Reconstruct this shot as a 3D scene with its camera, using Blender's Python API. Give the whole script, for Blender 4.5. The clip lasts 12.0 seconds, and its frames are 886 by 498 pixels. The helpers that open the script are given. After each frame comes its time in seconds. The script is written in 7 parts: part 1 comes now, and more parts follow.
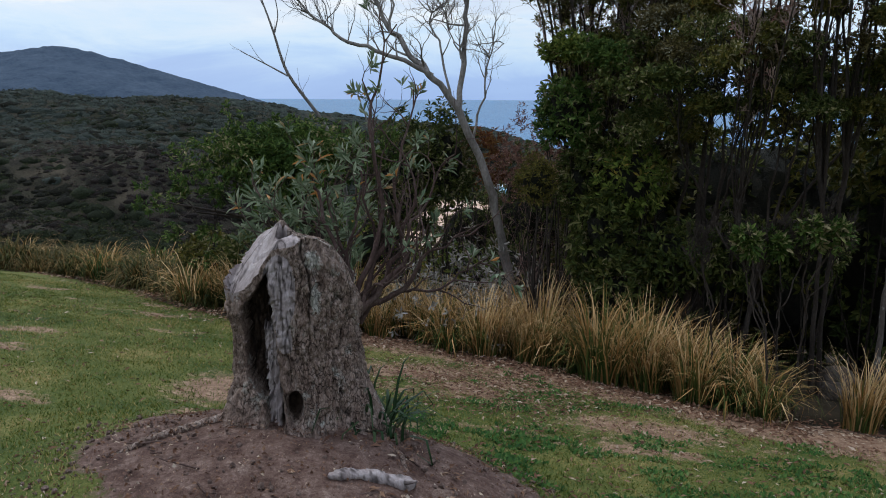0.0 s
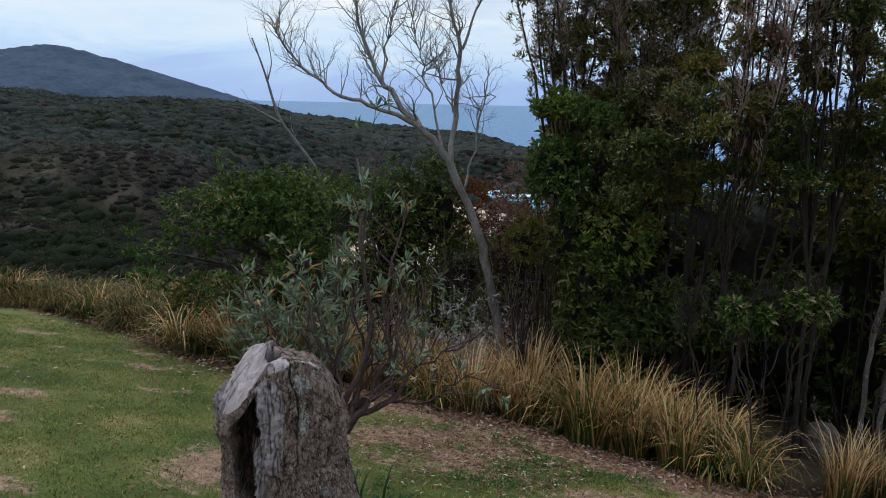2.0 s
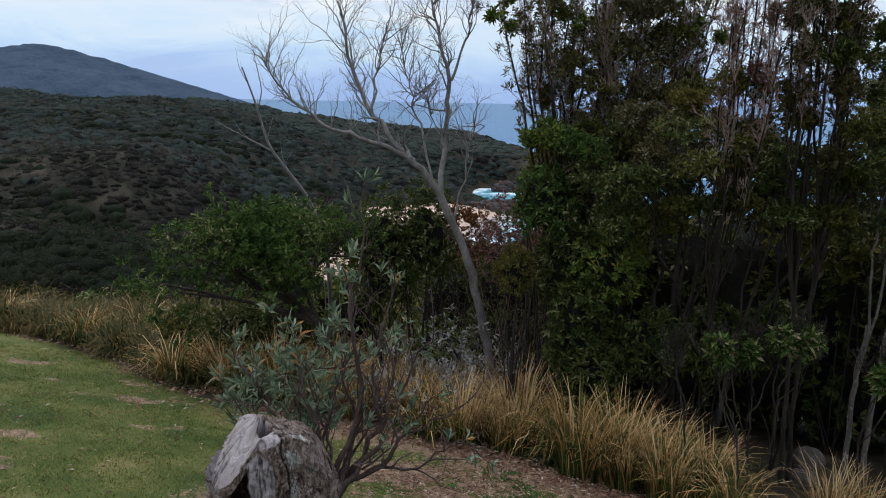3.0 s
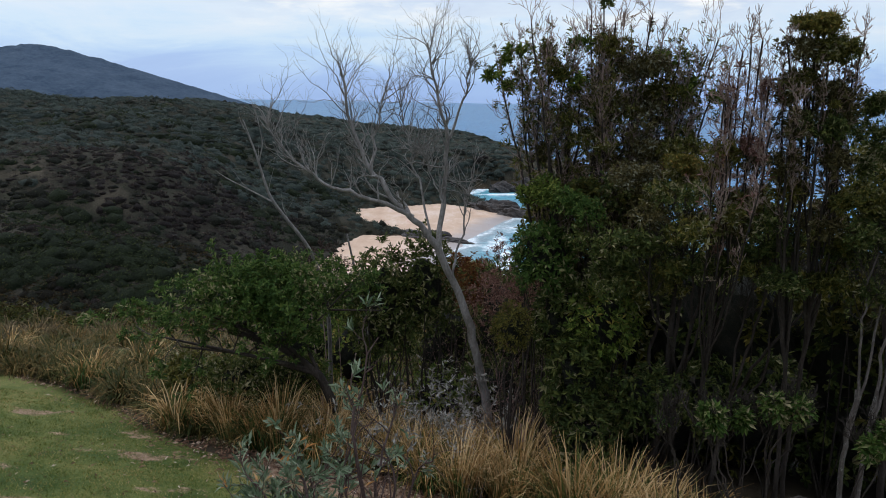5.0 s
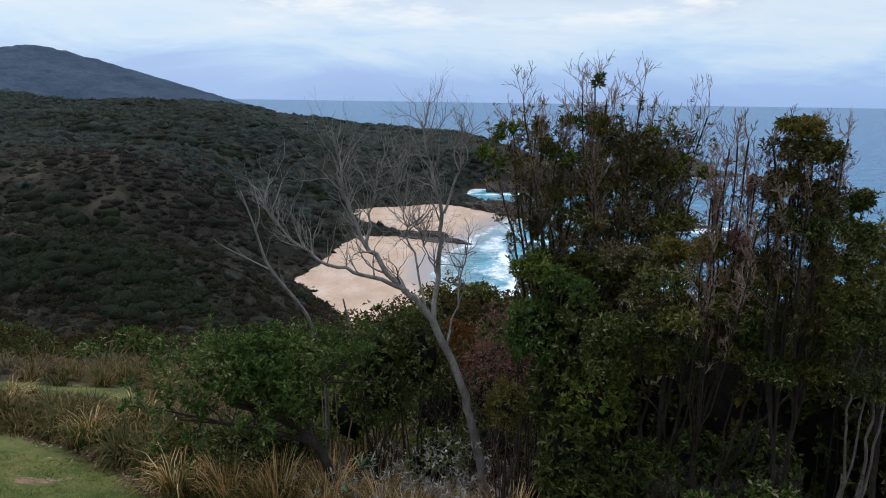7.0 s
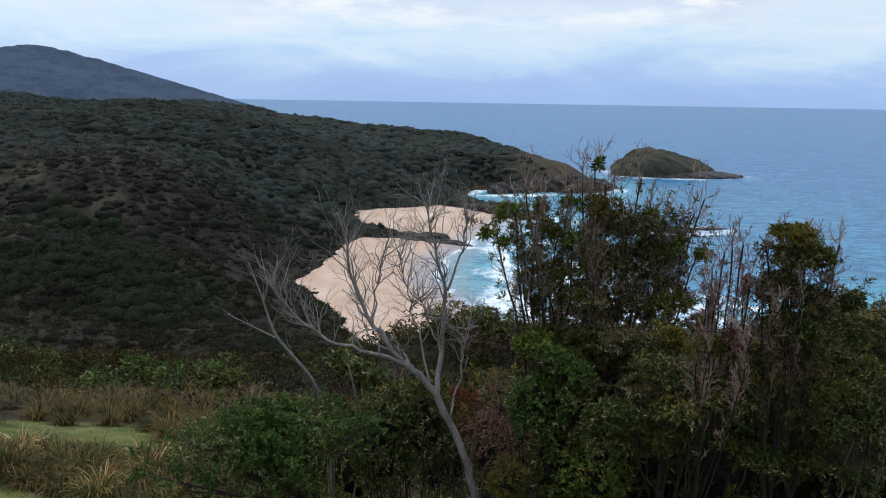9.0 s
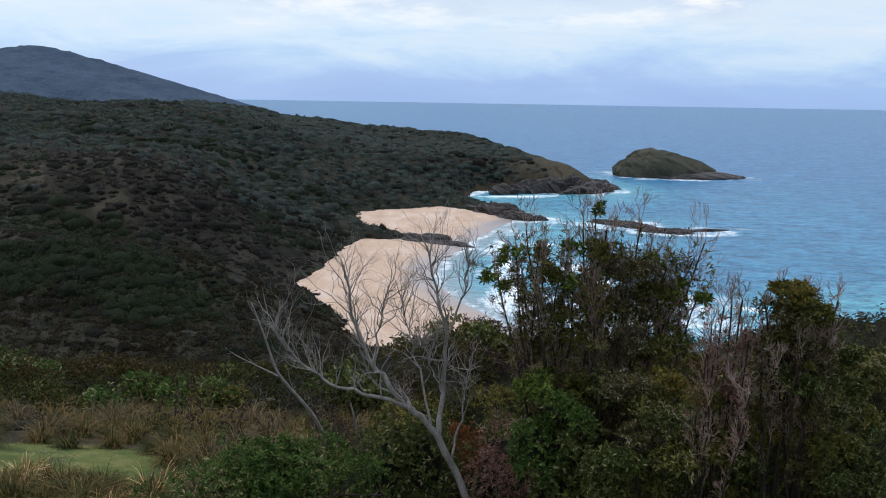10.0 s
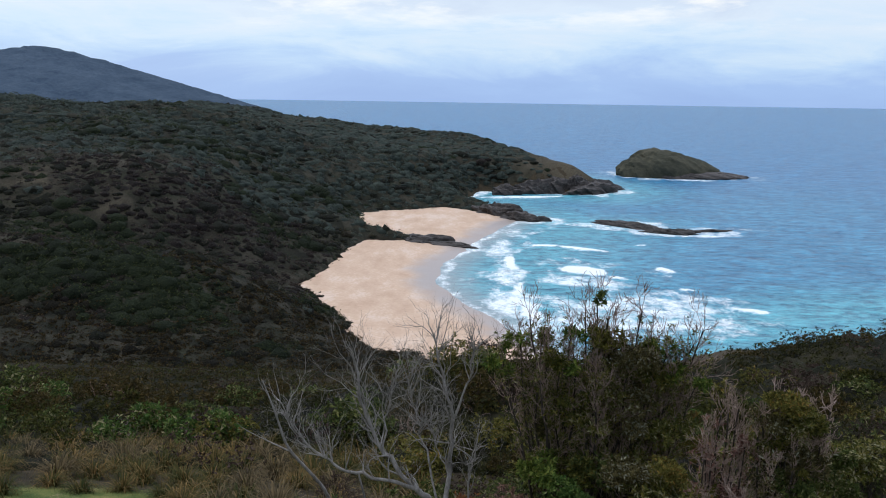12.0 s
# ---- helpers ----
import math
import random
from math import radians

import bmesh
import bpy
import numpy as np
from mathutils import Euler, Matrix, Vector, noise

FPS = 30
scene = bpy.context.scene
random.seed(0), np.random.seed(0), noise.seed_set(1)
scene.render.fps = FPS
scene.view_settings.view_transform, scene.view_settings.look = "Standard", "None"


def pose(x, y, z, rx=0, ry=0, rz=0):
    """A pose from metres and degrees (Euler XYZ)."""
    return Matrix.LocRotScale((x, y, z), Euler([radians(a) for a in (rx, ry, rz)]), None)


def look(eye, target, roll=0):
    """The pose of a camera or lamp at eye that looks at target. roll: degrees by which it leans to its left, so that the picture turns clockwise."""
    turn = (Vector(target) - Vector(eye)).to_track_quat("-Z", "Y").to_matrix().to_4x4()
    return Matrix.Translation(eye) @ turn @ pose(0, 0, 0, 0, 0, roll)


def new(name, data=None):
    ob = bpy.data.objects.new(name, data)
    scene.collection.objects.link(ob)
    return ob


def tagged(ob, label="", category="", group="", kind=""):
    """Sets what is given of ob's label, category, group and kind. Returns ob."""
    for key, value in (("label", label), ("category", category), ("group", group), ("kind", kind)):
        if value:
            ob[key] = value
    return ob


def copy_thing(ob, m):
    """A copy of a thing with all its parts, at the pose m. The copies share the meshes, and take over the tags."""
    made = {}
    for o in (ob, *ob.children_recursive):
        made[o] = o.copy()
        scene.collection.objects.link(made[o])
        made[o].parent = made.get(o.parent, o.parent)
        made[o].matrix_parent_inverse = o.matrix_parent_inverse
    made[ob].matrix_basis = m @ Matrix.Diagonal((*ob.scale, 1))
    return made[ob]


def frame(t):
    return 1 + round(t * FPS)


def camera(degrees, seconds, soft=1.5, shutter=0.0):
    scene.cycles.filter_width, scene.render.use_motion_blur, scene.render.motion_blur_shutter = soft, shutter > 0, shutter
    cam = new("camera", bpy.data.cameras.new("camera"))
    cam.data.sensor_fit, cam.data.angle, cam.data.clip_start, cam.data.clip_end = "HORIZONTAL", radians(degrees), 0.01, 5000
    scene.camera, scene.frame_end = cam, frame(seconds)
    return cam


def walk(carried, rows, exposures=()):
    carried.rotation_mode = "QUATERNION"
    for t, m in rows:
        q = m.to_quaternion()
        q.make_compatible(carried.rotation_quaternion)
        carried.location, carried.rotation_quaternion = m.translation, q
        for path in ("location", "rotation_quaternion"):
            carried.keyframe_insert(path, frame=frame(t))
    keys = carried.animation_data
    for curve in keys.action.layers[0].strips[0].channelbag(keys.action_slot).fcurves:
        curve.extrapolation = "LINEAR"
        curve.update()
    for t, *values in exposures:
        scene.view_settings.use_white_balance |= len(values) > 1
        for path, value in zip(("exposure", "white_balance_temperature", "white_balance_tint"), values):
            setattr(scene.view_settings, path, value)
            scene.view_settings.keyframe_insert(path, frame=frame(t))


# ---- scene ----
cam = camera(56.0, 12.0, 1.0)
PATH = [
    (0, (0.245, -0.048, 1.835), (0.111, 1.908, 1.44), 0.3),
    (0.5, (0.253, -0.021, 1.981), (0.117, 1.935, 1.587), 0.4),
    (1, (0.256, -0.027, 2.168), (0.12, 1.929, 1.774), 0.5),
    (1.5, (0.248, -0.031, 2.332), (0.109, 1.925, 1.94), 0.7),
    (2, (0.248, 0.02, 2.505), (0.135, 1.98, 2.12), 1.2),
    (2.5, (0.28, 0.053, 2.711), (0.177, 2.013, 2.325), 1.1),
    (3, (0.262, 0.023, 2.954), (0.169, 1.983, 2.565), 1.0),
    (5, (0.237, -0.017, 3.748), (0.15, 1.943, 3.359), 1.0),
    (5.5, (0.249, 0.02, 3.988), (0.166, 1.98, 3.598), 0.9),
    (6, (0.251, 0.037, 4.268), (0.17, 1.996, 3.877), 0.9),
    (6.5, (0.264, 0.031, 4.52), (0.183, 1.991, 4.129), 0.9),
    (7, (0.262, 0.003, 4.833), (0.181, 1.962, 4.442), 0.8),
    (9, (0.209, -0.083, 5.996), (0.126, 1.877, 5.605), 0.9),
    (9.5, (0.217, -0.125, 6.312), (0.132, 1.834, 5.921), 0.9),
    (10, (0.2, -0.035, 6.626), (0.113, 1.924, 6.236), 0.9),
    (10.5, (0.237, -0.107, 6.967), (0.15, 1.852, 6.576), 0.9),
    (11, (0.217, -0.179, 7.32), (0.126, 1.78, 6.929), 0.9),
    (11.5, (0.176, -0.163, 7.646), (0.083, 1.796, 7.255), 0.9),
    (12, (0.144, -0.135, 7.986), (0.049, 1.824, 7.594), 0.8),
]
walk(cam, [(t, look(eye, target, roll)) for t, eye, target, roll in PATH],
     exposures=[(0.0, 0.10), (3.0, 0.08), (6.0, 0.06), (9.0, 0.1), (12.0, 0.13)])

SEA = -108.0  # sea level; the lawn at the viewer's feet lies at 0


# ---- world and sun ----
def build_world():
    w = bpy.data.worlds.new("overcast_sky")
    scene.world = w
    w.use_nodes = True
    nt = w.node_tree
    nt.nodes.clear()
    N, L = nt.nodes.new, nt.links.new
    out, bg = N("ShaderNodeOutputWorld"), N("ShaderNodeBackground")
    sky = N("ShaderNodeTexSky")
    sky.sky_type, sky.sun_disc = "NISHITA", False
    sky.sun_elevation, sky.sun_rotation = radians(48), radians(-60)
    sky_gain = N("ShaderNodeVectorMath")
    sky_gain.operation = "SCALE"
    sky_gain.inputs["Scale"].default_value = 0.10
    L(sky.outputs[0], sky_gain.inputs[0])
    co = N("ShaderNodeTexCoord")
    sep = N("ShaderNodeSeparateXYZ")
    L(co.outputs["Generated"], sep.inputs[0])
    # cloud deck: noise on the direction, flattened towards the horizon
    mp = N("ShaderNodeMapping")
    mp.inputs["Scale"].default_value = (5.0, 5.0, 22.0)
    mp.inputs["Location"].default_value = (0.55, 0.2, 0.0)
    L(co.outputs["Generated"], mp.inputs[0])
    no = N("ShaderNodeTexNoise")
    no.inputs["Scale"].default_value, no.inputs["Detail"].default_value = 1.0, 7.0
    no.inputs["Roughness"].default_value, no.inputs["Distortion"].default_value = 0.63, 0.5
    L(mp.outputs[0], no.inputs["Vector"])
    # height in the sky pushed about by the noise
    add = N("ShaderNodeMath")
    add.operation = "MULTIPLY_ADD"
    add.inputs[1].default_value = 0.13
    L(no.outputs[0], add.inputs[0])
    L(sep.outputs["Z"], add.inputs[2])
    ramp = N("ShaderNodeValToRGB")
    cr = ramp.color_ramp
    cr.elements[0].position, cr.elements[0].color = 0.030, (0.33, 0.50, 0.86, 1)
    cr.elements[1].position, cr.elements[1].color = 0.185, (0.56, 0.66, 0.86, 1)
    for p, c in ((0.070, (0.365, 0.55, 0.91)), (0.094, (0.47, 0.67, 0.96)), (0.114, (0.60, 0.77, 0.97)), (0.140, (0.70, 0.81, 0.96))):
        e = cr.elements.new(p)
        e.color = (*c, 1)
    L(add.outputs[0], ramp.inputs[0])
    # bright heaped clouds and grey streaks higher up
    cloud = ramp.outputs[0]
    for scale, shift, low, gain_, z0, z1, tint, much in (((7.0, 7.0, 30.0), (3.1, 0.4, 0.0), 0.49, 7.0, 0.050, 0.085, (0.98, 0.99, 1.0), 0.95), ((3.0, 3.0, 34.0), (7.7, 2.0, 0.0), 0.56, 7.0, 0.10, 0.125, (0.44, 0.53, 0.72), 0.6)):
        m2, n2 = N("ShaderNodeMapping"), N("ShaderNodeTexNoise")
        m2.inputs["Scale"].default_value, m2.inputs["Location"].default_value = scale, shift
        n2.inputs["Scale"].default_value, n2.inputs["Detail"].default_value, n2.inputs["Roughness"].default_value = 1.0, 8.0, 0.6
        L(co.outputs["Generated"], m2.inputs[0])
        L(m2.outputs[0], n2.inputs["Vector"])
        edge, band, both = N("ShaderNodeMapRange"), N("ShaderNodeMapRange"), N("ShaderNodeMath")
        for k, v in zip((1, 2, 3, 4), (low, low + 1 / gain_, 0.0, much)):
            edge.inputs[k].default_value = v
        for k, v in zip((1, 2), (z0, z1)):
            band.inputs[k].default_value = v
        both.operation = "MULTIPLY"
        L(n2.outputs[0], edge.inputs[0])
        L(sep.outputs["Z"], band.inputs[0])
        L(edge.outputs[0], both.inputs[0])
        L(band.outputs[0], both.inputs[1])
        mixed = N("ShaderNodeMix")
        mixed.data_type = "RGBA"
        mixed.inputs["B"].default_value = (*tint, 1)
        L(both.outputs[0], mixed.inputs[0])
        L(cloud, mixed.inputs["A"])
        cloud = mixed.outputs["Result"]
    mixc = N("ShaderNodeMix")
    mixc.data_type = "RGBA"
    mixc.inputs[0].default_value = 0.86
    L(sky_gain.outputs[0], mixc.inputs["A"])
    L(cloud, mixc.inputs["B"])
    # an overcast dome: brighter overhead and towards the sun's side, darker cloud behind
    up = N("ShaderNodeMapRange")
    up.interpolation_type = "SMOOTHSTEP"
    for k, v in zip((1, 2, 3, 4), (0.12, 0.95, 1.0, 2.0)):
        up.inputs[k].default_value = v
    L(sep.outputs["Z"], up.inputs[0])
    ahead = N("ShaderNodeMapRange")
    for k, v in zip((1, 2, 3, 4), (-1.0, 0.85, 0.70, 1.0)):
        ahead.inputs[k].default_value = v
    L(sep.outputs["Y"], ahead.inputs[0])
    gain = N("ShaderNodeMath")
    gain.operation = "MULTIPLY"
    L(up.outputs[0], gain.inputs[0])
    L(ahead.outputs[0], gain.inputs[1])
    L(mixc.outputs["Result"], bg.inputs[0])
    L(gain.outputs[0], bg.inputs[1])
    L(bg.outputs[0], out.inputs[0])


build_world()
sun = new("sun", bpy.data.lights.new("sun", "SUN"))
sun.data.energy, sun.data.angle, sun.data.color = 1.0, radians(16), (0.98, 0.97, 0.94)
sun.matrix_world = look((-34, 16, 62), (0, 0, 0))

# ---- small tools ----
RNG = np.random.default_rng(11)


def part(name, data, material, parent=None, label=""):
    """Links a mesh under a thing or a part."""
    if isinstance(data, bmesh.types.BMesh):
        me = bpy.data.meshes.new(name)
        data.to_mesh(me)
        data.free()
    else:
        me = data
    ob = new(name, me)
    if material and not me.materials:
        me.materials.append(material)
    if parent:
        ob.parent = parent
    if label:
        ob["label"] = label
    if name in ("leaf_clump", "foliage", "crown", "twig_spray"):
        ob["kind"] = "stuff"
    return ob


def quick_mesh(name, V, F, smooth=False, attrs=None, mats=None, index=None):
    """A mesh from arrays: V (n, 3) and F (m, k)."""
    V, F = np.asarray(V, np.float32), np.asarray(F, np.int32)
    me = bpy.data.meshes.new(name)
    me.vertices.add(len(V))
    me.vertices.foreach_set("co", V.ravel())
    me.loops.add(F.size)
    me.loops.foreach_set("vertex_index", F.ravel())
    me.polygons.add(len(F))
    me.polygons.foreach_set("loop_start", np.arange(len(F), dtype=np.int32) * F.shape[1])
    for m in mats or ():
        me.materials.append(m)
    if index is not None:
        me.polygons.foreach_set("material_index", np.asarray(index, np.int32))
    me.update(calc_edges=True)
    me.polygons.foreach_set("use_smooth", np.full(len(F), smooth))
    for key, values in (attrs or {}).items():
        a = me.attributes.new(key, "FLOAT", "POINT")
        a.data.foreach_set("value", np.asarray(values, np.float32).ravel())
    return me


def join_arrays(chunks):
    """Stacks (V, F) pairs into one."""
    vs, fs, n = [], [], 0
    for v, f in chunks:
        vs.append(v)
        fs.append(f + n)
        n += len(v)
    return np.concatenate(vs), np.concatenate(fs)


def lattice(ix, iy, seed):
    h = (ix.astype(np.int64) * 374761393 + iy.astype(np.int64) * 668265263 + seed * 1274126177) & 0xFFFFFFFF
    h = ((h ^ (h >> 13)) * 1103515245) & 0xFFFFFFFF
    return ((h ^ (h >> 16)) & 0xFFFF) / 65535.0


def vnoise(x, y, seed=0):
    x, y = np.asarray(x, float), np.asarray(y, float)
    ix, iy = np.floor(x), np.floor(y)
    u, v = x - ix, y - iy
    u, v = u * u * (3 - 2 * u), v * v * (3 - 2 * v)
    a, b = lattice(ix, iy, seed), lattice(ix + 1, iy, seed)
    c, d = lattice(ix, iy + 1, seed), lattice(ix + 1, iy + 1, seed)
    return (a * (1 - u) + b * u) * (1 - v) + (c * (1 - u) + d * u) * v


def fbm(x, y, seed=0, octaves=4):
    s, amp, tot = 0.0, 1.0, 0.0
    for k in range(octaves):
        s = s + amp * vnoise(x * 2**k, y * 2**k, seed + 17 * k)
        tot += amp
        amp *= 0.5
    return s / tot


def step(a, b, x):
    t = np.clip((x - a) / (b - a), 0, 1)
    return t * t * (3 - 2 * t)


def unit(v):
    return v / np.maximum(np.linalg.norm(v, axis=-1, keepdims=True), 1e-9)


def sphere_grid(level):
    bm = bmesh.new()
    bmesh.ops.create_icosphere(bm, subdivisions=level, radius=1.0)
    V = np.array([v.co[:] for v in bm.verts])
    F = np.array([[v.index for v in f.verts] for f in bm.faces])
    bm.free()
    return V, F


# ---- materials ----
def material(name, rough=0.8):
    m = bpy.data.materials.new(name)
    m.use_nodes = True
    nt = m.node_tree
    bsdf = nt.nodes["Principled BSDF"]
    bsdf.inputs["Roughness"].default_value = rough
    return m, nt, bsdf


def tex(nt, kind, scale, vec=None, detail=4.0, rough=0.55, stretch=None):
    n = nt.nodes.new("ShaderNodeTexNoise" if kind == "noise" else "ShaderNodeTexVoronoi")
    n.inputs["Scale"].default_value = scale
    if kind == "noise":
        n.inputs["Detail"].default_value, n.inputs["Roughness"].default_value = detail, rough
    if vec is not None:
        if stretch:
            mp = nt.nodes.new("ShaderNodeMapping")
            mp.inputs["Scale"].default_value = stretch
            nt.links.new(vec, mp.inputs[0])
            vec = mp.outputs[0]
        nt.links.new(vec, n.inputs["Vector"])
    return n.outputs[0]


def place(nt, local):
    if local:
        return nt.nodes.new("ShaderNodeTexCoord").outputs["Object"]
    return nt.nodes.new("ShaderNodeNewGeometry").outputs["Position"]


def ramp(nt, fac, stops):
    r = nt.nodes.new("ShaderNodeValToRGB")
    e = r.color_ramp.elements
    e[0].position, e[0].color = stops[0][0], (*stops[0][1], 1)
    e[1].position, e[1].color = stops[-1][0], (*stops[-1][1], 1)
    for p, c in stops[1:-1]:
        e.new(p).color = (*c, 1)
    nt.links.new(fac, r.inputs[0])
    return r.outputs[0]


def blend(nt, fac, a, b, mode="MIX"):
    n = nt.nodes.new("ShaderNodeMix")
    n.data_type, n.blend_type = "RGBA", mode
    for sock, v in ((n.inputs[0], fac), (n.inputs["A"], a), (n.inputs["B"], b)):
        if isinstance(v, (int, float)):
            sock.default_value = v
        elif isinstance(v, tuple):
            sock.default_value = (*v, 1)
        else:
            nt.links.new(v, sock)
    return n.outputs["Result"]


def calc(nt, op, a, b=0.0, c=0.0, clamp=False):
    n = nt.nodes.new("ShaderNodeMath")
    n.operation, n.use_clamp = op, clamp
    for sock, v in zip(n.inputs, (a, b, c)):
        if isinstance(v, (int, float)):
            sock.default_value = v
        else:
            nt.links.new(v, sock)
    return n.outputs[0]


def relief(nt, bsdf, height, strength, distance):
    b = nt.nodes.new("ShaderNodeBump")
    b.inputs["Strength"].default_value, b.inputs["Distance"].default_value = strength, distance
    nt.links.new(height, b.inputs["Height"])
    nt.links.new(b.outputs[0], bsdf.inputs["Normal"])


def attr(nt, name):
    n = nt.nodes.new("ShaderNodeAttribute")
    n.attribute_name = name
    return n.outputs["Fac"]


def leaf_material(name, stops, rough=0.55, spread=0.35, glow=0.24, spec=0.09, each=0.0, rise=0.0):
    """Leaf colour by leaf, with a slower change over the plant and some light let through."""
    m, nt, bsdf = material(name, rough)
    g = nt.nodes.new("ShaderNodeNewGeometry")
    slow = tex(nt, "noise", 0.9, g.outputs["Position"], 3.0)
    fac = calc(nt, "MULTIPLY_ADD", calc(nt, "SUBTRACT", slow, 0.5), spread * 3, g.outputs["Random Per Island"], True)
    if rise:
        sep = nt.nodes.new("ShaderNodeSeparateXYZ")
        nt.links.new(place(nt, True), sep.inputs[0])
        fac = calc(nt, "MULTIPLY_ADD", calc(nt, "SUBTRACT", sep.outputs["Z"], 0.42), rise, fac, True)
    if each:
        own = nt.nodes.new("ShaderNodeObjectInfo").outputs["Random"]
        fac = calc(nt, "MULTIPLY_ADD", calc(nt, "SUBTRACT", own, 0.5), each, fac, True)
    col = ramp(nt, fac, stops)
    nt.links.new(col, bsdf.inputs["Base Color"])
    bsdf.inputs["Specular IOR Level"].default_value = spec
    tr = nt.nodes.new("ShaderNodeBsdfTranslucent")
    nt.links.new(col, tr.inputs[0])
    mix = nt.nodes.new("ShaderNodeMixShader")
    mix.inputs[0].default_value = glow
    nt.links.new(bsdf.outputs[0], mix.inputs[1])
    nt.links.new(tr.outputs[0], mix.inputs[2])
    nt.links.new(mix.outputs[0], nt.nodes["Material Output"].inputs[0])
    return m


def rough_material(name, stops, scale, local=False, rough=0.85, bump=0.5, depth=0.02, stretch=None, fine=8.0, spec=0.3):
    """Two scales of colour and a matching relief."""
    m, nt, bsdf = material(name, rough)
    p = place(nt, local)
    a = tex(nt, "noise", scale, p, 5.0, 0.6, stretch)
    b = tex(nt, "noise", scale * fine, p, 4.0, 0.6, stretch)
    fac = calc(nt, "ADD", calc(nt, "MULTIPLY", a, 0.6), calc(nt, "MULTIPLY", b, 0.4))
    nt.links.new(ramp(nt, fac, stops), bsdf.inputs["Base Color"])
    bsdf.inputs["Specular IOR Level"].default_value = spec
    relief(nt, bsdf, calc(nt, "ADD", a, b), bump, depth)
    return m


def ground_material():
    m, nt, bsdf = material("ground_cover", 0.95)
    p = nt.nodes.new("ShaderNodeNewGeometry").outputs["Position"]
    n1, n2, n3 = tex(nt, "noise", 1.1, p, 5.0, 0.62), tex(nt, "noise", 9.0, p, 4.0), tex(nt, "noise", 42.0, p, 4.0, 0.75)
    n4 = tex(nt, "noise", 240.0, p, 2.0, 0.7)
    grass = ramp(nt, calc(nt, "MULTIPLY_ADD", n3, 0.33, calc(nt, "MULTIPLY_ADD", n4, 0.30, calc(nt, "MULTIPLY", n1, 0.37))),
                 [(0.38, (0.018, 0.034, 0.008)), (0.47, (0.060, 0.088, 0.020)), (0.55, (0.130, 0.132, 0.036)), (0.64, (0.31, 0.225, 0.105))])
    soil = ramp(nt, calc(nt, "MULTIPLY_ADD", n3, 0.35, calc(nt, "MULTIPLY_ADD", n4, 0.3, calc(nt, "MULTIPLY", n2, 0.35))),
                [(0.36, (0.030, 0.016, 0.012)), (0.48, (0.100, 0.060, 0.047)), (0.57, (0.175, 0.120, 0.097)), (0.66, (0.36, 0.28, 0.23))])
    straw = ramp(nt, calc(nt, "MULTIPLY_ADD", n3, 0.6, calc(nt, "MULTIPLY", n2, 0.4)),
                 [(0.32, (0.075, 0.042, 0.029)), (0.50, (0.225, 0.140, 0.092)), (0.66, (0.42, 0.30, 0.20))])
    bush = ramp(nt, n1, [(0.35, (0.024, 0.019, 0.012)), (0.65, (0.066, 0.050, 0.030))])
    edge = calc(nt, "MULTIPLY_ADD", calc(nt, "SUBTRACT", n2, 0.5), 0.9, calc(nt, "MULTIPLY", calc(nt, "SUBTRACT", n3, 0.5), 0.7))

    def mask(key):
        v = calc(nt, "ADD", attr(nt, key), edge)
        return calc(nt, "MULTIPLY_ADD", calc(nt, "SUBTRACT", v, 0.5), 4.0, 0.5, True)

    col = blend(nt, mask("lawn"), bush, grass)
    col = blend(nt, mask("straw"), col, straw)
    col = blend(nt, mask("bare"), col, soil)
    nt.links.new(col, bsdf.inputs["Base Color"])
    bsdf.inputs["Specular IOR Level"].default_value = 0.15
    relief(nt, bsdf, calc(nt, "ADD", n3, calc(nt, "MULTIPLY", n2, 1.5)), 0.6, 0.03)
    return m


